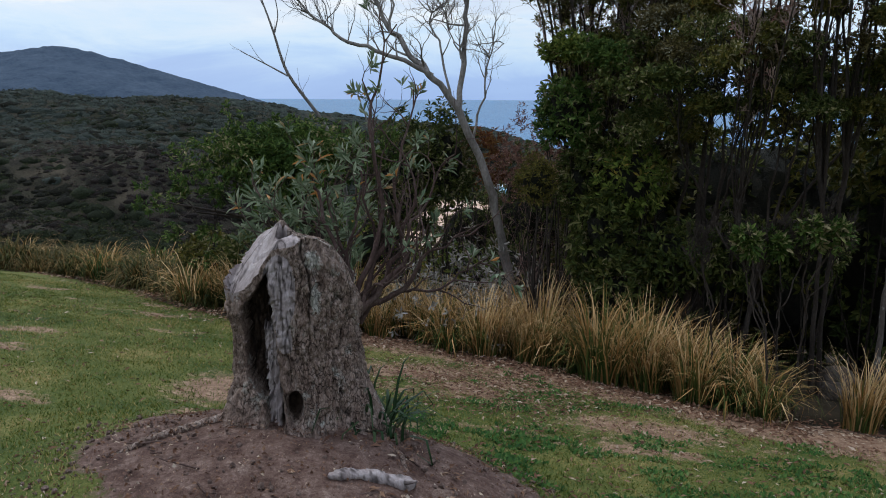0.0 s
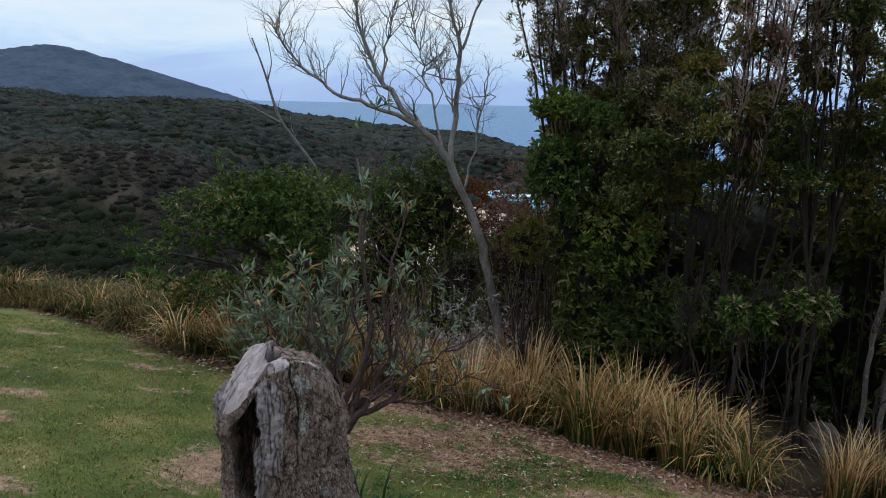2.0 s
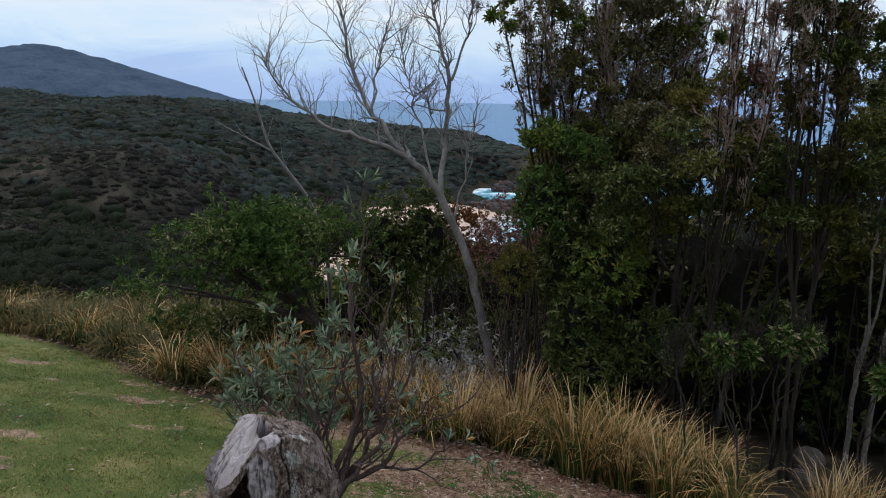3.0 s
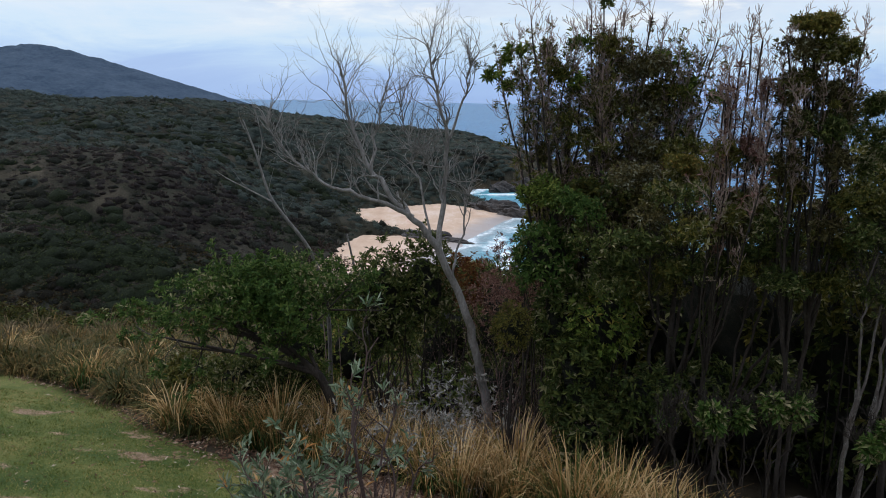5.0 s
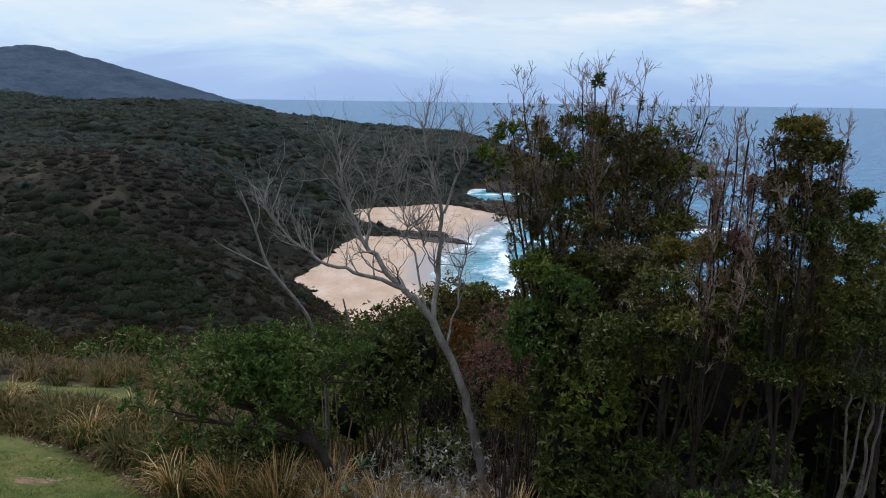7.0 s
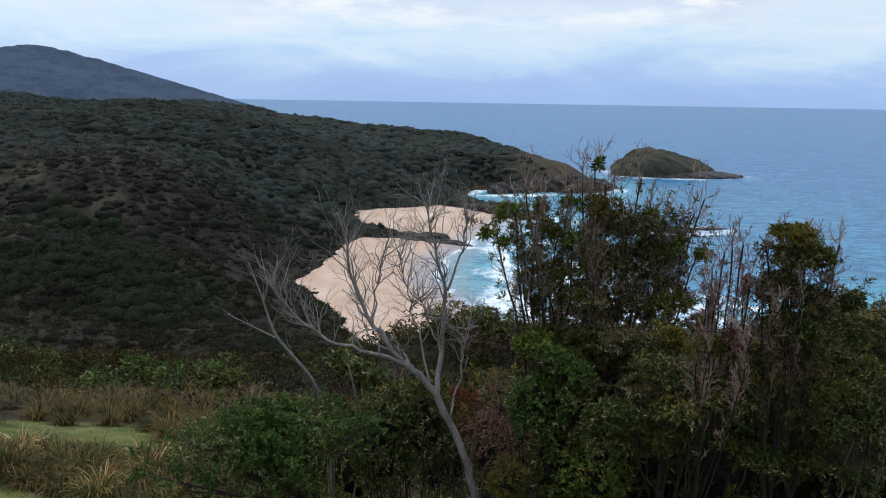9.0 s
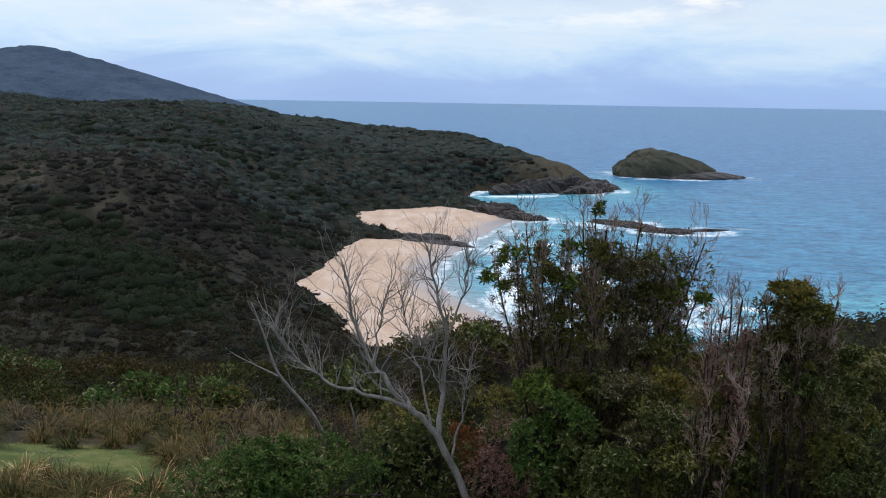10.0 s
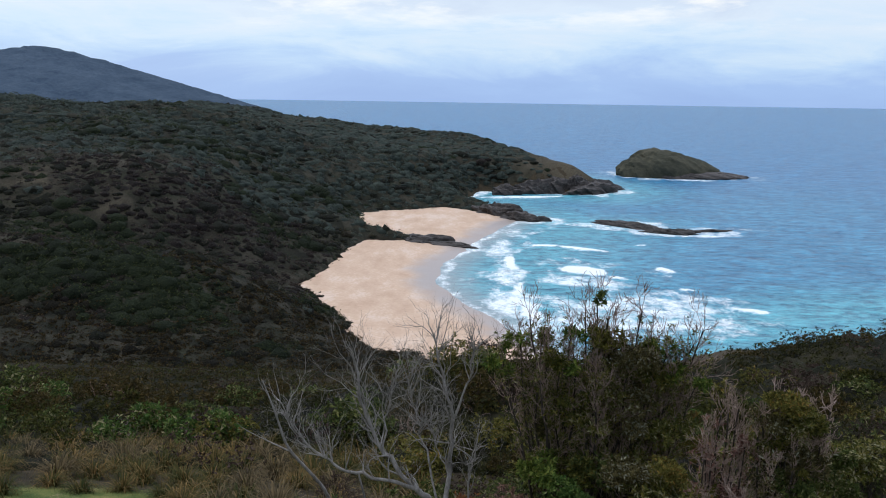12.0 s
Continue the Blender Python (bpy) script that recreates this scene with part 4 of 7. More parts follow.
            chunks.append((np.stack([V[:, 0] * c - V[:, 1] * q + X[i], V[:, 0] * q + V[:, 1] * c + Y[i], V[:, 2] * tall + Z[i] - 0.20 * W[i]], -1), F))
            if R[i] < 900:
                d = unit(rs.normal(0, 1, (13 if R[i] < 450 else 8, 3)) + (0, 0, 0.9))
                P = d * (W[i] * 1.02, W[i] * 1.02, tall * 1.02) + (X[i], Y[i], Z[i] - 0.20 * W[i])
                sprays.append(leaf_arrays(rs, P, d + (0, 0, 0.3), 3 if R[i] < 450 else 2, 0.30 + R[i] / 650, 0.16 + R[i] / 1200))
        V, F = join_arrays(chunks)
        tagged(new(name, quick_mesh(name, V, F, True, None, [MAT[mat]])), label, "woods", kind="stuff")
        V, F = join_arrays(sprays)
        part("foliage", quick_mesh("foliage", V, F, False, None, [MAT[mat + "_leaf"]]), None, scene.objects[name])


build_far_woods()

PEAK = [(-2600, 2400, 20), (-1700, 2250, 55), (-1285, 2200, 77), (-1190, 2200, 90), (-1100, 2200, 76), (-985, 2200, 47), (-833, 2200, 1), (-714, 2200, -32), (-665, 2200, -62), (-600, 2200, -112)]


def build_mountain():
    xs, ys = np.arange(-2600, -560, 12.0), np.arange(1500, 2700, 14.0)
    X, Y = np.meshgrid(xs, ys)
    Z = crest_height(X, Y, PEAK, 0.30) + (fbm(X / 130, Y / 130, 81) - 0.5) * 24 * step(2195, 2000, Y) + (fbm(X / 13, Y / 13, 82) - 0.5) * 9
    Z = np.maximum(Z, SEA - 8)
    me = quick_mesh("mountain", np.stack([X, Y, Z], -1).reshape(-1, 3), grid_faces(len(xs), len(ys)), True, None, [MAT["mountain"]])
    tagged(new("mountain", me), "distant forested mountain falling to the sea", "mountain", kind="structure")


build_mountain()


# ---- plants: tools ----
def tube_arrays(tubes, sides=5):
    """Tapered tubes along polylines: [(points, radii)] to vertices and quads."""
    chunks = []
    ang = np.linspace(0, 2 * np.pi, sides, endpoint=False)
    ca, sa = np.cos(ang)[None, :, None], np.sin(ang)[None, :, None]
    i = np.arange(sides)
    for pts, rad in tubes:
        P, R = np.asarray(pts, float), np.asarray(rad, float)
        T = unit(np.gradient(P, axis=0))
        ref = np.array([1.0, 0.0, 0.0]) if abs(T[0, 2]) > 0.7 else np.array([0.0, 0.0, 1.0])
        A = unit(np.cross(T, ref))
        B = np.cross(T, A)
        V = (P[:, None] + R[:, None, None] * (ca * A[:, None] + sa * B[:, None])).reshape(-1, 3)
        k = (np.arange(len(P) - 1) * sides)[:, None]
        F = np.stack([k + i, k + (i + 1) % sides, k + sides + (i + 1) % sides, k + sides + i], -1).reshape(-1, 4)
        chunks.append((V, F))
    return join_arrays(chunks)


def curve_through(points, n=6):
    """A smooth polyline through a few points."""
    P = np.asarray(points, float)
    t = np.arange(len(P))
    tt = np.linspace(0, len(P) - 1, (len(P) - 1) * n + 1)
    Q = np.stack([np.interp(tt, t, P[:, k]) for k in range(3)], -1)
    for _ in range(n // 2):
        Q[1:-1] = 0.25 * Q[:-2] + 0.5 * Q[1:-1] + 0.25 * Q[2:]
    return Q


def grow(rs, p, d, length, r, level, tubes, tips, kids=(3, 3, 3), ratio=0.62, angle=38, up=0.1, wander=0.13, segs=5):
    """A branch that forks down to level 0; collects tubes and twig ends."""
    pts, dirs = [np.array(p, float)], [unit(np.array(d, float))]
    for _ in range(segs):
        nd = unit(dirs[-1] + rs.normal(0, wander, 3) + np.array([0, 0, up]))
        dirs.append(nd)
        pts.append(pts[-1] + nd * length / segs)
    rad = np.linspace(r, r * 0.5, segs + 1)
    tubes.append((pts, rad))
    if level == 0:
        tips.append((pts[-1], dirs[-1]))
        tips.append((pts[-2], dirs[-2]))
        return
    for k in range(kids[level - 1] + 1):
        lead = k == 0
        i = segs if lead else int(rs.integers(max(1, segs // 2 - 1), segs + 1))
        axis = unit(np.cross(dirs[i], rs.normal(0, 1, 3)))
        a = radians(angle * (0.25 if lead else rs.uniform(0.7, 1.25)))
        nd = dirs[i] * math.cos(a) + axis * math.sin(a)
        grow(rs, pts[i], nd, length * ratio * rs.uniform(0.75, 1.2), rad[i] * (0.85 if lead else 0.62), level - 1, tubes, tips, kids, ratio, angle, up, wander, max(3, segs - 1))


def leaf_arrays(rs, P, D, per, length, width, tilt=(35, 80), back=0.06, fold=0.25):
    """Whorls of narrow leaves: per leaves round each twig end P with direction D. Folded diamonds, one quad each."""
    P, D = np.repeat(np.asarray(P, float), per, 0), np.repeat(unit(np.asarray(D, float)), per, 0)
    n = len(P)
    side = unit(np.cross(D, rs.normal(0, 1, (n, 3))))
    a = np.radians(rs.uniform(*tilt, n))[:, None]
    L = unit(D * np.cos(a) + side * np.sin(a))
    W = unit(np.cross(L, D + rs.normal(0, 0.25, (n, 3))))
    N = np.cross(W, L)
    ln = (length * rs.uniform(0.6, 1.2, n))[:, None]
    wd = (width * rs.uniform(0.75, 1.2, n))[:, None]
    base = P - D * rs.uniform(0, back, n)[:, None]
    mid = base + L * ln * 0.58
    V = np.stack([base, mid - W * wd * 0.5 + N * wd * fold, base + L * ln - N * ln * 0.08, mid + W * wd * 0.5 + N * wd * fold], 1).reshape(-1, 3)
    return V, np.arange(4 * n).reshape(n, 4)


build_treetops()


def thing(name, at, label, category, group=""):
    ob = new(name)
    ob.location = at
    ob.empty_display_size = 0.1
    return tagged(ob, label, category, group)


def plant(name, at, label, category, wood, leaves, wood_mat, leaf_mat, group="", wood_name="stem", leaf_name="foliage", sides=5):
    """A plant with a woody part and a leafy part; arrays in the plant's own space."""
    ob = thing(name, at, label, category, group)
    if wood:
        V, F = tube_arrays(wood, sides)
        part(wood_name, quick_mesh(wood_name, V, F, True, None, [wood_mat]), None, ob)
    if leaves is not None:
        V, F = leaves
        part(leaf_name, quick_mesh(leaf_name, V, F, False, None, [leaf_mat]), None, ob)
    return ob


def dome_points(rs, n, size, hollow=0.55, low=-0.5):
    """Points in the outer shell of an uneven dome, and their outward directions."""
    d = unit(rs.normal(0, 1, (n * 3, 3)))
    d = d[d[:, 2] > low][:n]
    r = hollow + (1 - hollow) * rs.random(len(d)) ** 0.6
    lump = 0.72 + 0.5 * fbm(d[:, 0] * 2.2 + 7 + d[:, 2], d[:, 1] * 2.2 + 3, int(rs.integers(1000)))
    return d * (r * lump)[:, None] * np.array(size), d


def clump_points(rs, n, size, blobs=7):
    """Points on a few overlapping leafy clumps that fill an ellipsoid, with gaps between them."""
    C = unit(rs.normal(0, 1, (blobs, 3))) * (0.35 + 0.4 * rs.random(blobs))[:, None]
    C[:, 2] = np.abs(C[:, 2]) * 0.8 - 0.1
    R = rs.uniform(0.28, 0.55, blobs)
    k = rs.integers(0, blobs, n)
    d = unit(rs.normal(0, 1, (n, 3)) + (0, 0, 0.35))
    P = C[k] + d * (R[k] * (0.55 + 0.45 * rs.random(n)))[:, None]
    return P * np.array(size), unit(d + 0.6 * unit(P))


def shrub(name, at, size, middle, clusters, leaf, leaf_mat, wood_mat, label, seed, per=7, category="shrub", group="", stem=0.022, share=0.13, trunk_at=None, low=-0.8, core=0.0, blobs=0):
    """A leafy dome on many crooked stems. size: half extents; middle: height of the dome's centre over the base."""
    rs = np.random.default_rng(seed)
    P, D = clump_points(rs, clusters, size, blobs) if blobs else dome_points(rs, clusters, size, 0.5, low)
    P = P + np.array([0, 0, middle])
    D = unit(D + np.array([0, 0, 0.45]) + rs.normal(0, 0.3, D.shape))
    tubes = []
    foot = np.array(trunk_at if trunk_at is not None else (0, 0, 0), float)
    for k in np.flatnonzero(rs.random(len(P)) < share):
        q = P[k]
        b = foot + np.array([*(rs.normal(0, 0.05, 2) * size[0]), -0.05])
        m1 = b + (q - b) * 0.35 + np.array([*(rs.normal(0, 0.22, 2) * size[0]), 0.05 * middle])
        m2 = b + (q - b) * 0.72 + rs.normal(0, 0.16, 3) * size[0]
        s = stem * rs.uniform(0.4, 1.0)
        tubes.append((curve_through([b, m1, m2, q], 2), np.linspace(s, s * 0.2, 7)))
    leaves = leaf_arrays(rs, P, D, per, leaf[0], leaf[1])
    ob = plant(name, at, label, category, tubes, leaves, wood_mat, leaf_mat, group, sides=4 if stem > 0.02 else 3)
    # an added solid dark lump gives the gaps between leaves their shade
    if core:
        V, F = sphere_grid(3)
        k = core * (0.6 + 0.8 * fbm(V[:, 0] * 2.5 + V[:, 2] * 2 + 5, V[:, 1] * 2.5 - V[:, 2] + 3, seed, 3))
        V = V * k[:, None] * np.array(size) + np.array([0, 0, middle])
        part("inner_growth", quick_mesh("inner_growth", V, F, True, None, [MAT["core"]]), None, ob, "dark solid lump standing in for shade among the leaves")
    return ob


# ---- the stump ----
def top_height(x, y):
    """Top of the stump: a steep cut face rising to a torn crest, a swollen lobe below it, then a rounded bark-covered shoulder."""
    left = 1.265 + 1.25 * x + 0.75 * np.minimum(y, -0.02) + 2.0 * np.maximum(0, (x + 0.37) * (-0.077 - x))
    right = 1.10 - 0.25 * x - 4.3 * np.maximum(0, x - 0.12) ** 2 - 0.15 * (y + 0.17) - 1.2 * np.maximum(0, y - 0.05) ** 2
    k = 0.022
    m = np.minimum(left, right)
    z = m - k * np.log(np.exp(-(left - m) / k) + np.exp(-(right - m) / k))
    z = z + 0.085 * np.exp(-(((x + 0.075) / 0.05) ** 2 + ((y + 0.11) / 0.10) ** 2))
    z = z + 0.13 * np.exp(-(((x + 0.105) / 0.085) ** 2 + ((y + 0.285) / 0.07) ** 2))
    return np.clip(z, 0.62, 1.19)


def build_stump():
    """An old sawn stump: barked trunk with a flared foot, a long hollow in its side and a slanting grey cut face."""
    ob = thing("tree_stump", (-0.93, 4.60, -0.10), "old weathered tree stump with hollow side on a bare soil mound", "stump")
    ob.rotation_euler = (0, 0, radians(13))
    nt_, nz = 340, 210
    th = np.linspace(0, 2 * np.pi, nt_, endpoint=False)
    u = np.linspace(0, 1, nz)
    T, U = np.meshgrid(th, u)
    wrap = T / (2 * np.pi) * 18
    # front is 270 degrees; the hollow opens at the front left
    body = 0.332 + 0.016 * np.cos(3 * T + 1) + 0.012 * np.cos(2 * T)
    z_top = top_height(np.cos(T) * body, np.sin(T) * body)
    Z = U * z_top
    lobes = 0.45 + 0.75 * np.abs(np.cos(2.5 * T + 0.55)) ** 2 + 0.35 * vnoise(T * 3.3, Z * 0, 7)
    flare = (0.15 * np.exp(-Z / 0.09) + 0.05 * np.exp(-Z / 0.22)) * lobes
    overhang = 0.045 * step(0.50, 0.68, Z) * np.exp(-(((T - 3.40) / 0.62) ** 2))
    R = body + flare + overhang + 0.025 * step(0.45, 0.80, Z) * np.maximum(0, np.cos(T - 0.1)) - 0.045 * step(0.84, 1.0, U) ** 2 * np.maximum(0, np.cos(T + 0.3))
    warp_t = wrap * 3.4 + 1.2 * fbm(wrap * 2.5, Z * 9, 5)
    ridge = np.abs(fbm(warp_t, Z * 6.0, 3, 3) - 0.5) * 2
    ridge2 = np.abs(fbm(wrap * 7 + 9, Z * 19, 13, 2) - 0.5) * 2
    crack = step(0.10, 0.01, ridge) * (0.25 + 0.75 * step(0.42, 0.65, fbm(wrap * 0.8, Z * 3, 33)))
    crack2 = 0.6 * step(0.14, 0.02, ridge2)
    fine = fbm(wrap * 9, Z * 55, 8)
    R += 0.018 * np.minimum(ridge * 2.2, 1) + 0.011 * np.minimum(ridge2 * 2, 1) - 0.018 * crack - 0.007 * crack2 + 0.016 * (fine - 0.5) + 0.05 * (fbm(wrap * 0.45, Z * 2.6, 12) - 0.5) - 0.016
    # long hollow: a ragged arch under the cut face that narrows towards the ground
    mid = 4.05 + 0.08 * step(0.70, 0.45, Z) + 0.22 * step(0.35, 0.10, Z) + 0.03 * np.sin(Z * 11)
    wide = 0.23 + 0.08 * step(0.72, 0.50, Z) - 0.19 * step(0.36, 0.10, Z) + 0.09 * (fbm(Z * 16, T * 4, 4) - 0.5)
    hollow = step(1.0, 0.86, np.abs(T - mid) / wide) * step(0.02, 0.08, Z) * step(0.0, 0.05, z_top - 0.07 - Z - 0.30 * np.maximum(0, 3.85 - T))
    lobe = np.exp(-(((T - 4.44) / 0.22) ** 2 + ((Z - 0.80) / 0.17) ** 2)) * (1 - hollow)
    tongue = np.exp(-(((T - 4.50 - 0.35 * (0.6 - Z)) / 0.12) ** 2)) * step(0.40, 0.52, Z) * step(0.80, 0.66, Z) * (1 - hollow)
    slit = step(1.0, 0.5, np.hypot((T - 4.66) / 0.15, (Z - 0.18) / 0.075))
    split = step(1.0, 0.3, np.abs(T - 4.97 + 0.25 * (Z - 0.7) - 0.05 * np.sin(Z * 17) - 0.06 * (fbm(Z * 20, Z * 0, 9) - 0.5)) / 0.026) * step(0.56, 0.66, Z)
    lip = np.exp(-(((T - mid - wide - 0.08) / 0.08) ** 2)) * step(0.15, 0.3, Z) * step(0.7, 0.55, Z)
    slab = step(1.0, 0.8, np.abs(T - 4.23 - 0.10 * step(0.4, 0.1, Z) - 0.05 * (fbm(Z * 9, Z * 0, 6) - 0.5)) / 0.15) * hollow * step(0.60, 0.54, Z)
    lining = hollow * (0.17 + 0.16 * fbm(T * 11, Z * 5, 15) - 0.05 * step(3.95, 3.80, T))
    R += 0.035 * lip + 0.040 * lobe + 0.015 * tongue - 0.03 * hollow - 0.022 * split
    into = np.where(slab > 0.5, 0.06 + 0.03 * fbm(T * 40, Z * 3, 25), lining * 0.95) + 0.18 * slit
    V = np.stack([R * np.cos(T), R * np.sin(T) + into, Z - 0.35 * (1 - U) ** 14], -1).reshape(-1, 3)
    wood = (lobe > 0.22) | (slab > 0.5) | (tongue > 0.45)
    fiss = np.clip(np.maximum(np.maximum(crack, 0.7 * crack2), split), 0, 1)
    fiss = np.where((hollow > 0.5) | wood, step(0.07, 0.02, np.abs(fbm(T * 26, Z * 4, 16, 3) - 0.5)), fiss)
    pale = np.maximum(np.exp(-(((T - 5.02) / 0.16) ** 2 + ((Z - 0.97) / 0.07) ** 2)), np.exp(-(((T - 5.06) / 0.11) ** 2 + ((Z - 0.76) / 0.11) ** 2)))
    i = np.arange(nt_)
    k = (np.arange(nz - 1) * nt_)[:, None]
    F = np.stack([k + i, k + (i + 1) % nt_, k + nt_ + (i + 1) % nt_, k + nt_ + i], -1).reshape(-1, 4)
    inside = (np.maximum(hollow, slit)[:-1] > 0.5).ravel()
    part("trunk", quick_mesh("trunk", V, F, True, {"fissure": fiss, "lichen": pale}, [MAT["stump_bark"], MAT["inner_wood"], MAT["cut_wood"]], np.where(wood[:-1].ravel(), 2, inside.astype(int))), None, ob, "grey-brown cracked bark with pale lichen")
    # steep top: grey cut face on the lower side, bark over the shoulder
    rings = 60
    rim = V.reshape(nz, nt_, 3)[-1]
    Vc = [rim]
    for j in range(1, rings + 1):
        f = 1 - j / (rings + 0.5)
        xy = rim[:, :2] * f
        x, y = xy[:, 0], xy[:, 1]
        cut = step(0.03, -0.03, 1.275 + 1.25 * x + 0.75 * np.minimum(y, -0.02) - (1.10 - 0.25 * x - 0.15 * (y + 0.17)))
        z = top_height(x, y) + (0.010 + 0.022 * (1 - cut)) * (fbm(x * 24 + 9, y * 24, 6) - 0.5) - 0.012 * (1 - cut) * step(0.10, 0.01, np.abs(fbm(x * 17 + 3, y * 17, 18, 3) - 0.5))
        z -= 0.11 * step(1.0, 0.55, np.hypot((x + 0.055) / 0.045, (y + 0.175) / 0.055) + 1.2 * (fbm(x * 26, y * 26, 19) - 0.5))
        z -= 0.05 * step(1.0, 0.4, np.hypot((x + 0.29) / 0.035, (y + 0.10) / 0.014))
        z -= 0.02 * cut * step(0.016, 0.004, np.abs(x + 0.16 + 0.35 * (y + 0.2) + 0.03 * np.sin(y * 40)))
        w = min(1.0, j / 2.5)
        Vc.append(np.column_stack([xy, rim[:, 2] * (1 - w) + z * w]))
    Vc = np.concatenate(Vc)
    k = (np.arange(rings) * nt_)[:, None]
    Fc = np.stack([k + i, k + (i + 1) % nt_, k + nt_ + (i + 1) % nt_, k + nt_ + i], -1).reshape(-1, 4)
    centre = Vc[Fc].mean(1)
    bark = 1.5 * centre[:, 0] + 0.75 * np.minimum(centre[:, 1], -0.02) > -0.185 + 0.16 * (fbm(centre[:, 0] * 14, centre[:, 1] * 14, 2) - 0.5)
    bark &= np.hypot((centre[:, 0] + 0.105) / 0.11, (centre[:, 1] + 0.285) / 0.09) > 1
    # drying cracks, and the torn hole painted dark as if shaded
    cf = np.maximum(step(0.03, 0.008, np.abs(fbm(Vc[:, 0] * 8, Vc[:, 1] * 8, 28, 3) - 0.5)), step(1.0, 0.7, np.hypot((Vc[:, 0] + 0.055) / 0.045, (Vc[:, 1] + 0.175) / 0.055) + 1.2 * (fbm(Vc[:, 0] * 26, Vc[:, 1] * 26, 19) - 0.5)))
    cl = np.exp(-(((Vc[:, 0] - 0.13) / 0.07) ** 2 + ((Vc[:, 1] + 0.20) / 0.07) ** 2))
    part("cut_top", quick_mesh("cut_top", Vc, Fc, True, {"fissure": cf, "lichen": cl}, [MAT["cut_wood"], MAT["stump_bark"]], bark.astype(int)), None, ob, "pale grey sawn face with drying cracks")
    # half-buried roots
    rs = np.random.default_rng(3)
    for a, ln, r in ((196, 0.75, 0.030), (318, 0.5, 0.026), (20, 0.5, 0.03)):
        c, s = math.cos(radians(a)), math.sin(radians(a))
        pts = []
        for q in np.linspace(0, 1, 7):
            rr = 0.36 + ln * q
            x, y = rr * c + 0.06 * math.sin(q * 7 + a), rr * s + 0.04 * math.sin(q * 5)
            cx, cy = -0.93 + 0.974 * x - 0.225 * y, 4.60 + 0.225 * x + 0.974 * y
            pts.append((x, y, height(cx, cy) + 0.10 + 0.012 * math.sin(q * 11)))
        V, F = tube_arrays([(curve_through(pts, 5), r * (1 - 0.6 * np.linspace(0, 1, 31)) * (0.8 + 0.5 * rs.random(31)))], 9)
        part("root", quick_mesh("root", V, F, True, {"fissure": np.zeros(len(V)), "lichen": np.zeros(len(V))}, [MAT["stump_bark"]]), None, ob)


build_stump()


def build_sapling():
    """Regrowth from behind the stump: crooked dark stems with whorls of grey-green leaves."""
    rs = np.random.default_rng(21)
    base = np.array([-0.62, 4.82, 0.42])
    tubes, tips = [], []
    goals = [(-0.26, 4.95, 1.80), (-0.40, 5.02, 2.16), (-0.05, 4.95, 1.38), (0.12, 4.85, 0.98), (-0.36, 5.1, 1.45), (-0.98, 5.12, 1.28), (-1.22, 5.15, 1.08),
             (-0.78, 5.25, 1.22), (-0.60, 5.15, 1.18), (-0.52, 5.1, 1.62), (0.18, 4.9, 0.80), (-0.15, 4.7, 1.02), (-1.05, 5.3, 1.0), (-0.34, 4.9, 1.1), (-1.34, 5.3, 0.94)]
    for k, g in enumerate(goals):
        g = np.array(g)
        b = base + rs.normal(0, 0.03, 3)
        m1 = b + (g - b) * 0.3 + np.array([0.09 * rs.normal(), 0.05, 0.02])
        m2 = b + (g - b) * 0.65 + rs.normal(0, 0.085, 3)
        pts = curve_through([b, m1, m2, g], 5)
        pts[2:] += rs.normal(0, 0.012, (len(pts) - 2, 3))
        r0 = 0.022 if k < 6 else 0.014
        tubes.append((pts - base, np.linspace(r0, 0.004, len(pts))))
        tips.append((g - base, unit(g - m2)))
        for j in (5, 7, 9, 11, 13, 14):
            d = unit(unit(pts[j] - pts[j - 1]) + rs.normal(0, 0.55, 3) + (0, 0, 0.35))
            grow(rs, pts[j] - base, d, rs.uniform(0.12, 0.30), 0.006, 1, tubes, tips, (2,), 0.7, 46, 0.10, 0.3, 4)
    P, D = np.array([t[0] for t in tips]), np.array([t[1] for t in tips])
    keep = (rs.random(len(P)) < np.where(P[:, 0] + base[0] < -0.62, 0.7, np.where(P[:, 2] + base[2] > 1.3, 0.24, 0.12)))
    leaves = leaf_arrays(rs, P[keep], D[keep], 6, 0.088, 0.021, (20, 70), 0.05)
    # a leafy thicket of young shoots behind the stump
    C = np.column_stack([rs.uniform(-1.45, -0.62, 44), rs.uniform(5.1, 5.5, 44), rs.uniform(0.60, 1.20, 44)]) - base
    leaves = join_arrays([leaves, leaf_arrays(rs, C, rs.normal(0, 0.3, C.shape) + (0, 0, 1), 9, 0.11, 0.024, (20, 65), 0.08)])
    for c in C[::2]:
        b = np.array([rs.uniform(-0.45, -0.12), rs.uniform(0.25, 0.4), -0.55])
        tubes.append((curve_through([b, b * 0.5 + c * 0.5 + rs.normal(0, 0.04, 3), c], 4), np.linspace(0.007, 0.003, 9)))
    plant("banksia_sapling", base, "young banksia regrowth with grey-green leaf whorls beside the stump", "sapling", tubes, leaves, MAT["stem"], MAT["leaf_grey"], sides=5)


build_sapling()


# ---- bare trees ----
def limb(points, r0, r1, n=6):
    pts = curve_through(points, n)
    return pts, np.linspace(r0, r1, len(pts))


